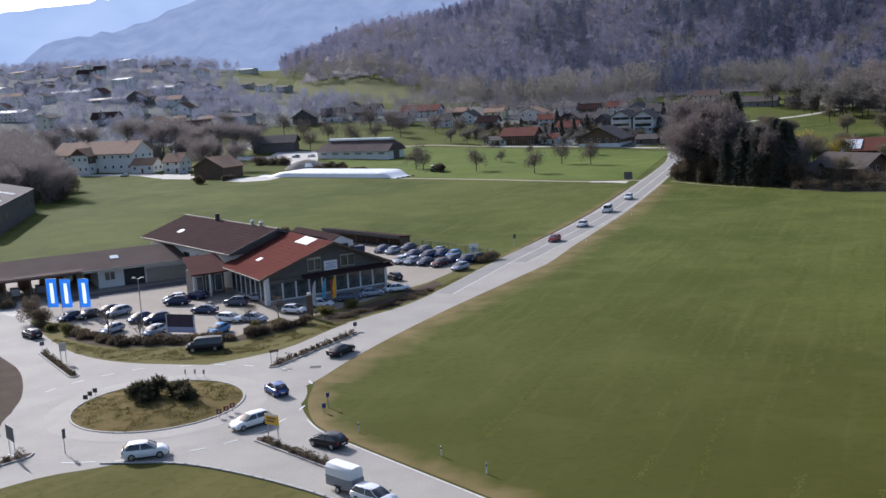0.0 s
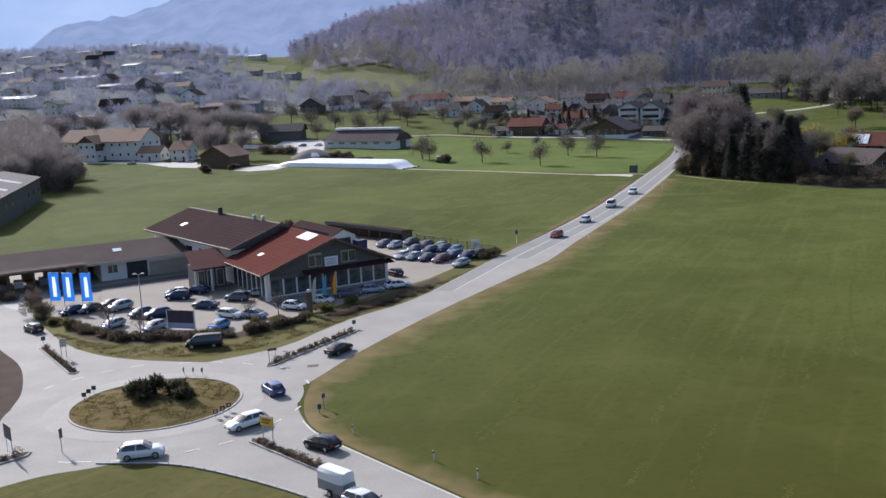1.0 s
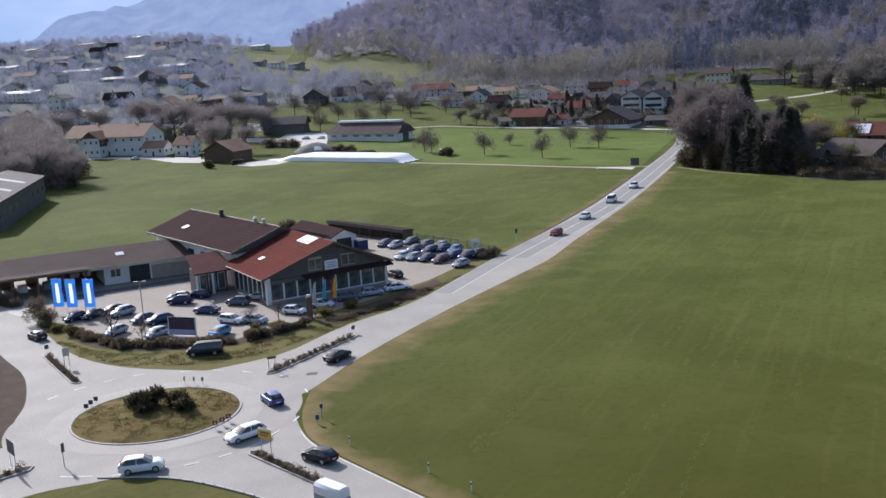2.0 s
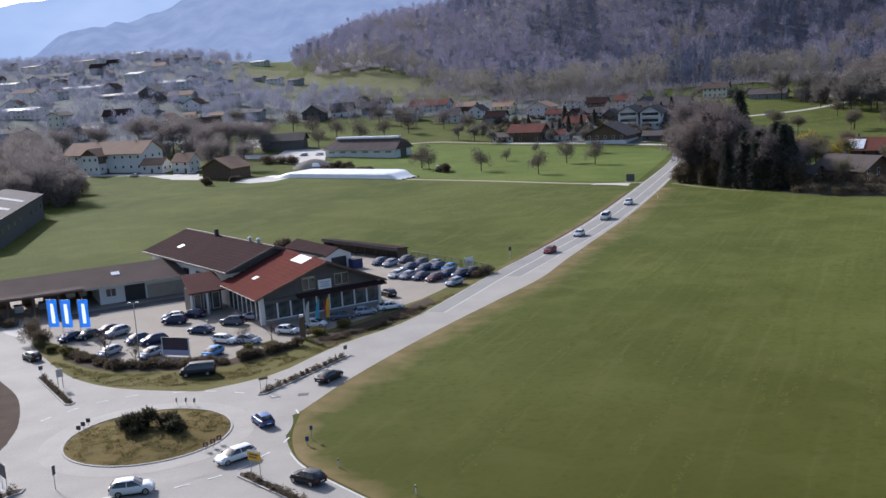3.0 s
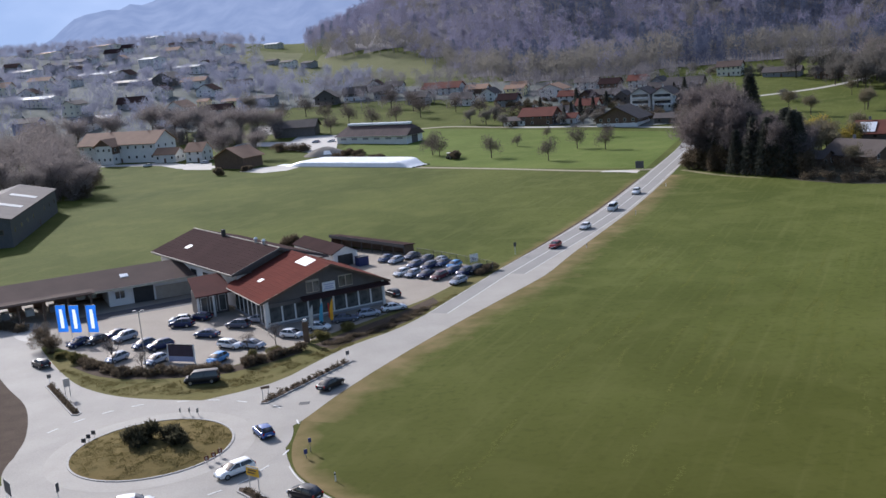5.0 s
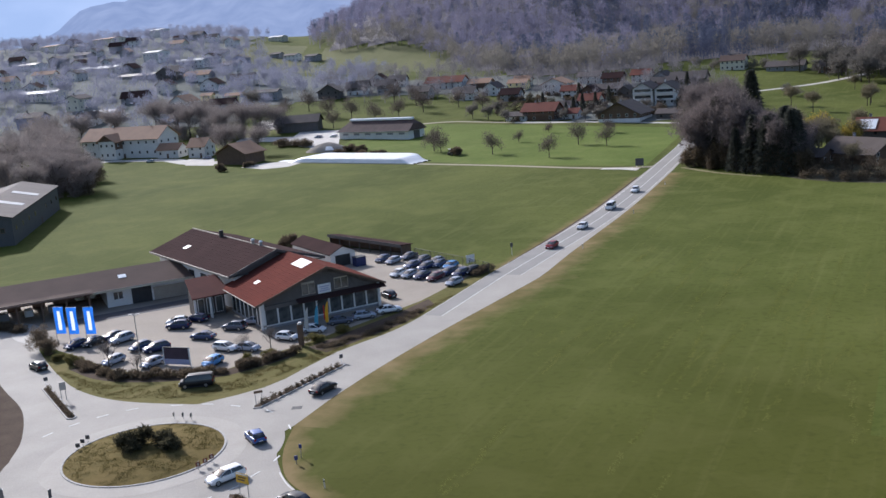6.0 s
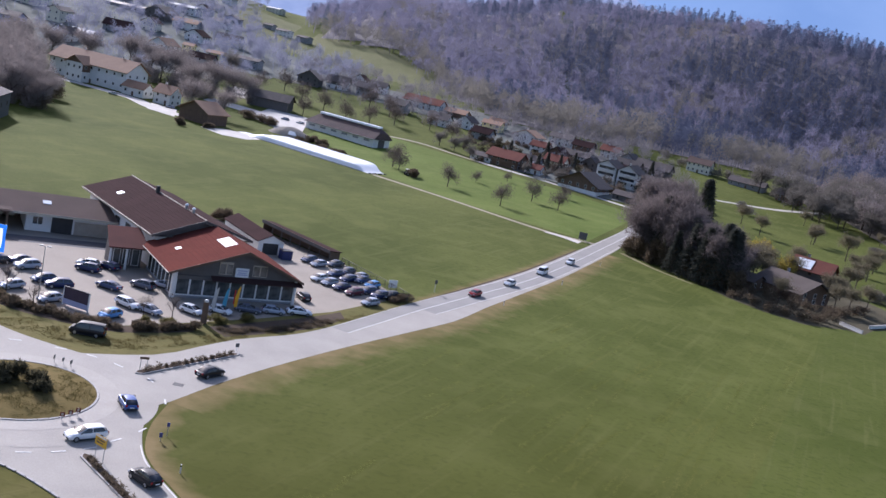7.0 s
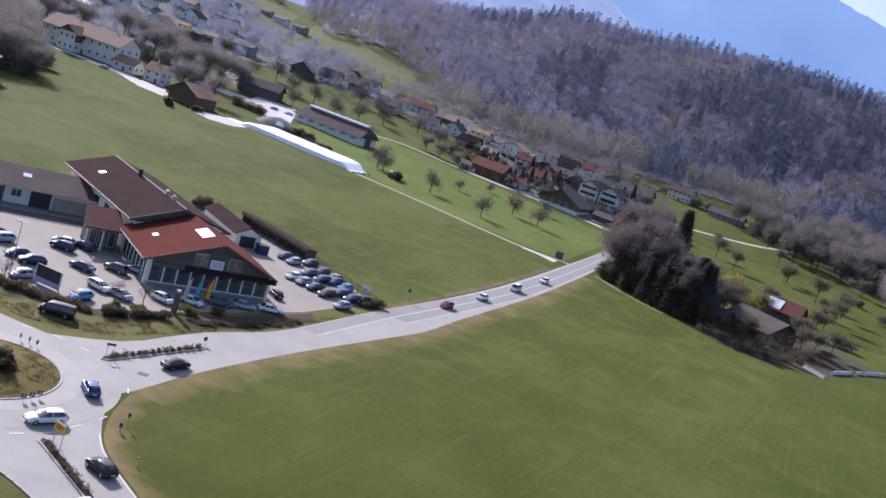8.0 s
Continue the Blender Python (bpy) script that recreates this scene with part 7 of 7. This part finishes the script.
HALLS += ((-384, 1190, 50, 16, 7, -45, M_TROOF, M_CREAM, "pinkish long building on the slope"), (-430, 1150, 36, 16, 7, -45, M_TROOF, M_CREAM, "pinkish long building on the slope"), (-345, 1260, 22, 14, 9, -40, M_GROOF, M_WHITE, "white building high above the town"),
         (-158, 684, 7, 7, 5.5, -6, M_TROOF, M_YELLOW, "small tan house with a flat roof"), (-140, 682, 11, 7, 5.5, -10, M_TROOF, M_YELLOW, "small tan house with a flat roof"), (-284, 727, 36, 14, 6, -24, M_GROOF, M_CREAM, "long pale greenhouse hall"),
         (-210, 640, 18, 10, 5, -16, M_GROOF, M_WHITE, "bluish white house behind the farm"), (-122, 692, 20, 11, 6, -9, M_DROOF, M_GREYW, "grey-blue house with a dark roof"), (-148, 990, 14, 10, 6, -29, M_DROOF, M_WHITE, "white house on the hill meadow"),
         (-128, 985, 12, 10, 6, -29, M_DROOF, M_GREYW, "grey house on the hill meadow"), (-165, 1005, 10, 9, 5, -20, M_DROOF, M_GREYW, "grey house on the hill meadow"), (-190, 1170, 18, 12, 6, -30, M_GROOF, M_CREAM, "pale house at the top of the meadow"))
for x, y, w, d, e, tn, rf, wl, lab in HALLS:
    house(x, y, tn, w, d, e, 4.5 if wl is M_DTIMBER else 1.4, wl, rf, lab, None, 0, 0.6, 1 if e < 5 else 2, max(2, int(w / 4)), 2, name="house", group=TOWN)
placed, TOWN_AT = 0, [(q[0] + f * q[2], q[1] - f * 0.5 * q[2]) for q in HALLS for f in (-0.4, 0, 0.4)]
while placed < 46:
    x, y = town.uniform(-520, -95), town.uniform(600, 1200)
    if any((x - hx) ** 2 + (y - hy) ** 2 < 380 for hx, hy in TOWN_AT) or x > -110 - (y - 600) * 0.22 or math.degrees(math.atan2(x, y)) < -25:
        continue
    rf = town.choice((M_DROOF, M_DROOF, M_DROOF, M_BROOF, M_BROOF, M_TROOF))
    nm = {M_DROOF: "dark", M_BROOF: "brown", M_TROOF: "tan"}[rf]
    house(x, y, town.choice((-15, 75, -5, 85)) + town.uniform(-8, 8), town.uniform(11, 19), town.uniform(9, 13), town.uniform(5, 8), town.uniform(2.2, 3.8), town.choice((M_WHITE, M_GREYW, M_GREYW, M_CREAM, M_LILAC)), rf,
          f"town house with a {nm} roof among bare trees", None, 1, 0.8, 2, 3, 2, group=TOWN)
    TOWN_AT.append((x, y))
    placed += 1
# trees between the houses
t_t = tagged(bare_tree(51, 13, 5.2, 2200, M_OLIVETWIG, 7, "bare olive-brown tree beside the village", 1.2, 0.12), group="town trees")
hide_source(t_t, -120, 640)
spots = []
while len(spots) < 820:
    x, y = town.uniform(-620, -60), town.uniform(575, 1380)
    if math.degrees(math.atan2(x, y)) < -26 or (x > -140 and y < 610) or x > -95 - (y - 600) * 0.20:
        continue
    if all((x - hx) ** 2 + (y - hy) ** 2 > 90 for hx, hy in TOWN_AT):
        spots.append((x, y, land(x, y) - 0.2))
for i in range(90):
    x, y = town.uniform(-150, -55), town.uniform(690, 880)
    spots.append((x, y, land(x, y) - 0.2))
for i in range(60):
    x, y = town.uniform(-330, -130), town.uniform(880, 1250)
    if x < -130 - 0.5 * (y - 900) + town.uniform(-60, 40) or town.random() < 0.25:
        spots.append((x, y, land(x, y) - 0.2))
woods("town_trees", spots, M_TOWNTWIG, "bare grey-brown trees, blued for haze, between the houses of the town", 260, 12.5, 5.2, "bare", 9, 1.7, 0.12)
spots = []
for i in range(230):
    x = town.uniform(-90, 150)
    y = 650 - 0.55 * x + town.uniform(-30, 180)
    if y > 575 - 0.5 * x:
        spots.append((x, y, land(x, y) - 0.2))
belt = []
for i in range(150):
    f = town.random()
    x, y = 250 + 48 * f + town.uniform(0, 42), 640 - 200 * f + town.uniform(-16, 16)
    belt.append((x, y, land(x, y) - 0.2))
woods("belt_trees", belt, M_OLIVETWIG, "tall bare grey-brown trees along the foot of the slope", 620, 21, 6.8, "bare", 12, 1.7, 0.10)
woods("village_trees", spots, island_mat("brown_grey_bare_twigs", (0.168, 0.160, 0.176), (0.250, 0.238, 0.252), 0.5, 0.05, 0.8), "bare brown-grey trees between the village houses", 300, 10.5, 4.6, "bare", 10, 1.3, 0.09)
for x, y, k in ((56, 512, 0.45), (66, 508, 0.4), (72, 505, 0.5), (28, 525, 0.5), (20, 540, 0.6), (12, 548, 0.6), (25, 552, 0.6), (108, 478, 0.5), (112, 486, 0.6), (98, 520, 0.5), (88, 530, 0.5), (118, 500, 0.7), (126, 515, 0.8), (134, 505, 0.7), (140, 525, 0.9),
                (215, 585, 1.0), (228, 578, 1.2), (240, 590, 1.4), (236, 560, 1.1), (250, 570, 1.3), (246, 548, 1.0), (258, 555, 1.2), (262, 590, 1.4), (270, 575, 1.3), (222, 600, 1.2), (255, 535, 1.0), (276, 552, 1.1)):
    place(t_t, x, y, x * 7, k)
for i in range(34):
    x = town.uniform(205, 330)
    place(t_t, x, 560 + town.uniform(-10, 80) - 0.35 * (x - 230), town.uniform(0, 360), town.uniform(0.9, 1.6))
for i in range(130):
    f = town.random()
    x, y = 26 + 92 * f + town.uniform(-4, 10), 528 - 48 * f + town.uniform(0, 105)
    b = thing("shrub", pose(x, y, land(x, y), 0, 0, x * 17), "dark shrub in a village garden", "shrub", "village shrubs")
    part("foliage", bush_mesh(int(900 + i), town.uniform(1.6, 3.6), town.uniform(1.4, 2.6), town.uniform(1.0, 2.8), 520, town.choice((M_HEDGE, M_HEDGE, M_BUSH, M_TWIG)), 0.7, 0.13), None, b)
for x, y, k in ((58, 518, 0.45), (63, 530, 0.5), (76, 545, 0.5), (93, 512, 0.35), (68, 534, 0.55), (71, 574, 0.6), (86, 566, 0.5), (110, 560, 0.55), (122, 553, 0.5), (50, 560, 0.5), (132, 585, 0.6)):
    place(t_c, x, y, x * 9, k * 0.75, k)


# ---- signs, flags, lamps, markings ----
def tall_flag(x, y, turn):
    g = thing("banner_flag", pose(x, y, 0.03, 0, 0, turn), "tall blue banner flag with pale print on a pole", "flag", "blue banner flags")
    part("pole", rod(bmesh.new(), (-0.95, 0, 0), (-0.95, 0, 6.3), 0.05), M_METAL, g)
    part("top_arm", rod(bmesh.new(), (-0.95, 0, 6.2), (0.98, 0, 6.2), 0.03), M_METAL, g)
    n, m = 14, 6
    verts = [(-0.92 + 1.86 * k / m, 0.10 * math.sin(k * 1.1 + i * 0.5) * k / m, 1.3 + 4.85 * i / n) for i in range(n + 1) for k in range(m + 1)]
    quad = {(i, k): (i * (m + 1) + k, i * (m + 1) + k + 1, (i + 1) * (m + 1) + k + 1, (i + 1) * (m + 1) + k) for i in range(n) for k in range(m)}
    word = {q for q in quad if q[1] in (2, 3) and 1 < q[0] < 12}
    part("cloth", mesh_from("cloth", verts, [quad[q] for q in quad if q not in word], M_BLUE, True), None, g)
    part("print", mesh_from("print", verts, [quad[q] for q in quad if q in word], M_PALEBLUE, True), None, g, "pale printed band")


for x, y in ((-66.6, 177.0), (-63.9, 176.0), (-60.6, 175.2)):
    tall_flag(x, y, -8)


def beach_flag(x, y, material, label):
    g = thing("beach_flag", pose(x, y, 0.03, 0, 0, 30), label, "flag", "slim flags")
    part("pole", rod(bmesh.new(), (0, 0, 0), (0.25, 0, 4.6), 0.035, 0.02), M_METAL, g)
    verts, faces = [], []
    for i in range(13):
        f = i / 12
        w = 0.75 * math.sin(math.pi * min(1, 0.18 + f * 0.8)) ** 0.7
        verts += [(0.02 + 0.24 * f, 0.0, 0.9 + 3.7 * f), (0.04 + 0.24 * f - w, 0.12 * math.sin(i * 0.7), 0.8 + 3.7 * f)]
    faces = [(2 * i, 2 * i + 1, 2 * i + 3, 2 * i + 2) for i in range(12)]
    part("cloth", mesh_from("cloth", verts, faces, material, True), None, g)
    return g


beach_flag(-21.4, 169.2, M_FLAGW, "slim pale cloth flag beside a white car")
beach_flag(-19.9, 170.8, M_TEAL, "slim teal cloth flag beside a white car")
fy = beach_flag(-18.4, 172.8, M_FLAGY, "slim yellow and red cloth flag")
part("red_stripe", bx(-0.75, -0.05, 1.4, -0.55, 0.05, 3.9), M_FLAGR, fy)


def lamp_post(x, y, h, label):
    g = thing("lamp_post", pose(x, y, 0.02), label, "street lamp")
    part("pole", rod(bmesh.new(), (0, 0, 0), (0, 0, h), 0.09, 0.06), M_METAL, g)
    for s in (-1, 1):
        a = part("arm", rod(bmesh.new(), (0, 0, h - 0.1), (s * 0.6, 0, h + 0.05), 0.035), M_METAL, g)
        part("lantern", bx(s * 0.6 - 0.3, -0.16, h, s * 0.6 + 0.3, 0.16, h + 0.16, 0.04), M_METAL, a)


lamp_post(-45.6, 154.7, 9.2, "grey lamp post with two lanterns on the lot")


def display_board(x, y, turn):
    g = thing("display_board", pose(x, y, 0.034, 0, 0, turn), "large framed dark display board with a lilac lower band", "display board")
    part("panel", bx(-2.3, -0.06, 1.1, 2.3, 0.06, 2.9), M_MAROON, g)
    part("lower_panel", bx(-2.3, -0.07, 0.25, 2.3, 0.07, 1.1), M_LILAC, g, "pale lilac lower band")
    for sx in (-1, 1):
        part("frame_post", bx(sx * 2.38 - 0.08, -0.1, 0, sx * 2.38 + 0.08, 0.1, 3.0), M_FRAME, g)
    part("frame_top", bx(-2.46, -0.1, 2.9, 2.46, 0.1, 3.05), M_DMETAL, g)


display_board(-40.4, 156.4, -20)


def panel_sign(x, y, turn, w, h, foot, material, label, bars=(), back=False, posts=2):
    g = thing("road_sign", pose(x, y, 0.05, 0, 0, turn), label, "road sign", "road signs")
    for i in range(posts):
        px = 0 if posts == 1 else (-w * 0.36 if i == 0 else w * 0.36)
        part("post", rod(bmesh.new(), (px, 0.06, 0), (px, 0.06, foot + h), 0.05), M_METAL if not back else M_SIGNW, g)
    face = part("face", bx(-w / 2, -0.03, foot, w / 2, 0.03, foot + h, 0.01), M_SIGNBACK if back else material, g)
    for z, x0, x1, m in bars:
        part("bar", bx(x0, -0.045, foot + z, x1, -0.03, foot + z + h * 0.14), m, face)
    return g


panel_sign(-19.5, 105.3, -35, 1.9, 1.15, 1.6, M_SIGNY, "yellow direction sign with white upper band", ((0.95, -0.9, 0.9, M_SIGNW), (0.6, -0.6, 0.6, M_TIMBER), (0.3, -0.7, 0.4, M_TIMBER)))
panel_sign(-46.1, 105.2, -50, 2.2, 1.5, 1.7, M_SIGNBACK, "large direction sign seen from its dark back", (), True)
panel_sign(-23.4, 135.0, 20, 1.2, 0.35, 1.7, M_TIMBER, "narrow brown direction sign on two posts", ())
panel_sign(-40.6, 105.0, 70, 0.45, 1.0, 1.6, M_SIGNBACK, "slim dark road sign on a post", (), False, 1)
panel_sign(63.9, 342.2, -18, 2.7, 2.4, 0.35, M_SIGNBACK, "large square dark sign panel beside the road", (), True)
panel_sign(15.6, 219.6, 40, 0.7, 0.9, 1.8, M_SIGNBACK, "small sign on a post beside the road", (), True, 1)
panel_sign(-15.0, 113.4, 15, 0.4, 0.55, 0.5, M_SIGNB, "small blue traffic sign on the verge", (), False, 1)
panel_sign(-14.7, 115.2, 15, 0.35, 0.5, 1.2, M_SIGNB, "blue round-cornered path sign on the verge", (), False, 1)
panel_sign(-13.9, 151.6, 40, 0.6, 0.6, 0.7, M_SIGNBACK, "small dark arrow sign at the splitter's tip", (), True, 1)
panel_sign(-59.4, 151.2, 30, 0.6, 0.6, 0.7, M_SIGNBACK, "small dark arrow sign on the splitter", (), True, 1)
panel_sign(-53.6, 143.2, 30, 0.9, 1.2, 1.6, M_METAL, "grey framed sign seen edge on", (), False, 2)
panel_sign(6.6, 212.6, 30, 2.0, 1.7, 0.6, M_SIGNW, "white framed display panel between parked cars", ((0.5, -0.5, 0.5, M_LILAC),))


def chevron(x, y, turn, z=0.1, front=False):
    g = thing("chevron_board", pose(x, y, z, 0, 0, turn), "small dark chevron board on short posts", "road sign", "chevron boards")
    part("face", bx(-0.27, -0.03, 0.45, 0.27, 0.03, 0.98, 0.01), M_RROOF if front else M_SIGNBACK, g, "faded red and white face" if front else "")
    part("post", rod(bmesh.new(), (0, 0.05, 0), (0, 0.05, 1.0), 0.035), M_METAL, g)
    part("arrow", bx(-0.12, -0.04, 0.56, 0.12, -0.03, 0.86), M_FASCIA if front else M_DMETAL, g)


for x, y, r in ((-44.1, 122.6, 190), (-44.0, 124.0, 185), (-43.8, 125.3, 180), (-34.3, 131.6, 90), (-33.0, 131.3, 85), (-31.8, 130.9, 80)):
    chevron(x, y, r + 180)
for x, y in ((-26.6, 113.7), (-26.0, 114.7), (-25.5, 115.8)):
    chevron(x, y, 25, 0.07, True)


def splitter(x0, y0, x1, y1, w0, w1, seed):
    """A kerbed strip between the lanes, planted with low bare shrubs."""
    d = Vector((x1 - x0, y1 - y0))
    g = thing("splitter_island", pose(x0, y0, 0.05, 0, 0, math.degrees(math.atan2(d.y, d.x))), "kerbed splitter strip planted with low brown shrubs", "traffic island", kind="structure")
    L = d.length
    out = [(-w0 / 2, 0), (0, -w0 / 2), (L, -w1 / 2), (L + w1 / 2, 0), (L, w1 / 2), (0, w0 / 2)]
    bm = bmesh.new()
    f = bm.faces.new([bm.verts.new((a, b, 0.0)) for a, b in out])
    ext = bmesh.ops.extrude_face_region(bm, geom=[f])
    bmesh.ops.translate(bm, verts=[v for v in ext["geom"] if isinstance(v, bmesh.types.BMVert)], vec=(0, 0, 0.13))
    part("kerb", bm, M_KERB, g)
    inner = mesh_from("soil", [(a * 0.97 + 0.1, b * 0.72, 0.136) for a, b in out], [tuple(range(6))], M_SOIL)
    part("soil", inner, None, g)
    r = np.random.default_rng(seed)
    n = int(L / 1.3)
    for i in range(n):
        k = 0.26 + 0.28 * r.random()
        b = part("shrub", bush_mesh(seed * 50 + i, k * 1.2, min(k, w0 * 0.34), k * 0.65, 160, M_HEDGE, 0.25, 0.045), None, g)
        b.matrix_basis = pose(0.7 + (L - 1.2) * (i + 0.3 * r.random()) / n, r.normal() * w0 * 0.08, 0.12)


splitter(-23.6, 134.2, -13.6, 150.4, 1.5, 1.1, 1)
splitter(-49.6, 135.2, -58.9, 149.6, 1.4, 1.2, 2)
splitter(-20.9, 105.6, -12.4, 96.0, 1.4, 1.1, 3)
splitter(-44.6, 105.0, -52.0, 97.6, 1.6, 1.4, 4)


def dash(x, y, turn, length=1.6, w=0.22):
    ob = new("road_dash", solid("road_dash", bx(-length / 2, -w / 2, 0.048, length / 2, w / 2, 0.062), M_LINE))
    ob.matrix_basis = pose(x, y, 0, 0, 0, turn)
    tagged(ob, "short white painted road dash", "road marking", "road dashes", "structure")


for a0, a1, r in ((233, 256, 18.6), (262, 318, 18.4), (330, 345, 17.8), (62, 92, 17.2), (18, 42, 18.0), (112, 150, 18.2)):
    n = max(2, round(radians(a1 - a0) * r / 3.1))
    for i in range(n):
        a = a0 + (a1 - a0) * i / (n - 1)
        dash(RC.x + r * math.cos(radians(a)), RC.y + r * math.sin(radians(a)), a + 90)


def edge_line(name, pts, label, w=0.16):
    s = spline(pts, 2.0)
    verts, faces = [], []
    for i, p in enumerate(s):
        d = (s[min(i + 1, len(s) - 1)] - s[max(i - 1, 0)]).normalized()
        nrm = Vector((-d.y, d.x)) * w / 2
        verts += [(p.x - nrm.x, p.y - nrm.y, 0.053), (p.x + nrm.x, p.y + nrm.y, 0.053)]
    faces = [(2 * i, 2 * i + 2, 2 * i + 3, 2 * i + 1) for i in range(len(s) - 1)]
    tagged(new(name, mesh_from(name, verts, faces, M_LINE)), label, "road marking", kind="structure")


edge_line("edge_line_north", beside(EAST_MID, 3.5), "worn white edge line of the road", 0.12)
edge_line("centre_line", EAST_MID, "worn white centre line of the road", 0.16)
edge_line("edge_line_south", beside(EAST_MID[2:], -3.2), "worn white edge line of the road", 0.12)
edge_line("edge_line_ramp", beside(SOUTH_EDGE[2:], -0.5), "worn white edge line of the road")
tagged(new("manhole_cover", solid("manhole_cover", box(bmesh.new(), -18.6, 132.2, 0.05, -17.2, 133.3, 0.062), M_DMETAL)), "dark rectangular drain cover in the road", "drain cover")


def marker_post(x, y):
    g = thing("marker_post", pose(x, y, 0), "white roadside marker post with dark band", "marker post", "marker posts")
    part("shaft", bx(-0.06, -0.05, 0, 0.06, 0.05, 1.05, 0.01), M_SIGNW, g)
    part("band", bx(-0.065, -0.055, 0.75, 0.065, 0.055, 0.92), M_TRIM, g)


for x, y in ((-2.4, 97.6), (1.6, 92.4), (-10.8, 106.2), (31, 221), (48, 258), (64, 300)):
    marker_post(x, y)
tree_stub = thing("timber_stele", pose(-21.6, 162.4, 0.02), "dark weathered timber post with a pale cap", "post")
part("shaft", bx(-0.45, -0.35, 0, 0.45, 0.35, 3.6, 0.1), M_TIMBER, tree_stub)
part("cap", bx(-0.3, -0.3, 3.6, 0.3, 0.3, 4.0, 0.08), M_FRAME, tree_stub)
bin_ = thing("container", pose(-17.6, 221.4, 0.034, 0, 0, 33), "dark blue metal container beside the garage", "container")
part("body", bx(-1.2, -1.0, 0, 1.2, 1.0, 1.9, 0.05), mat("navy_container_paint", (0.025, 0.035, 0.12), (0.018, 0.026, 0.09), 0.5, 0.8, 5), bin_)
part("lid", bx(-1.25, -1.05, 1.9, 1.25, 1.05, 2.05, 0.03), M_DMETAL, bin_)
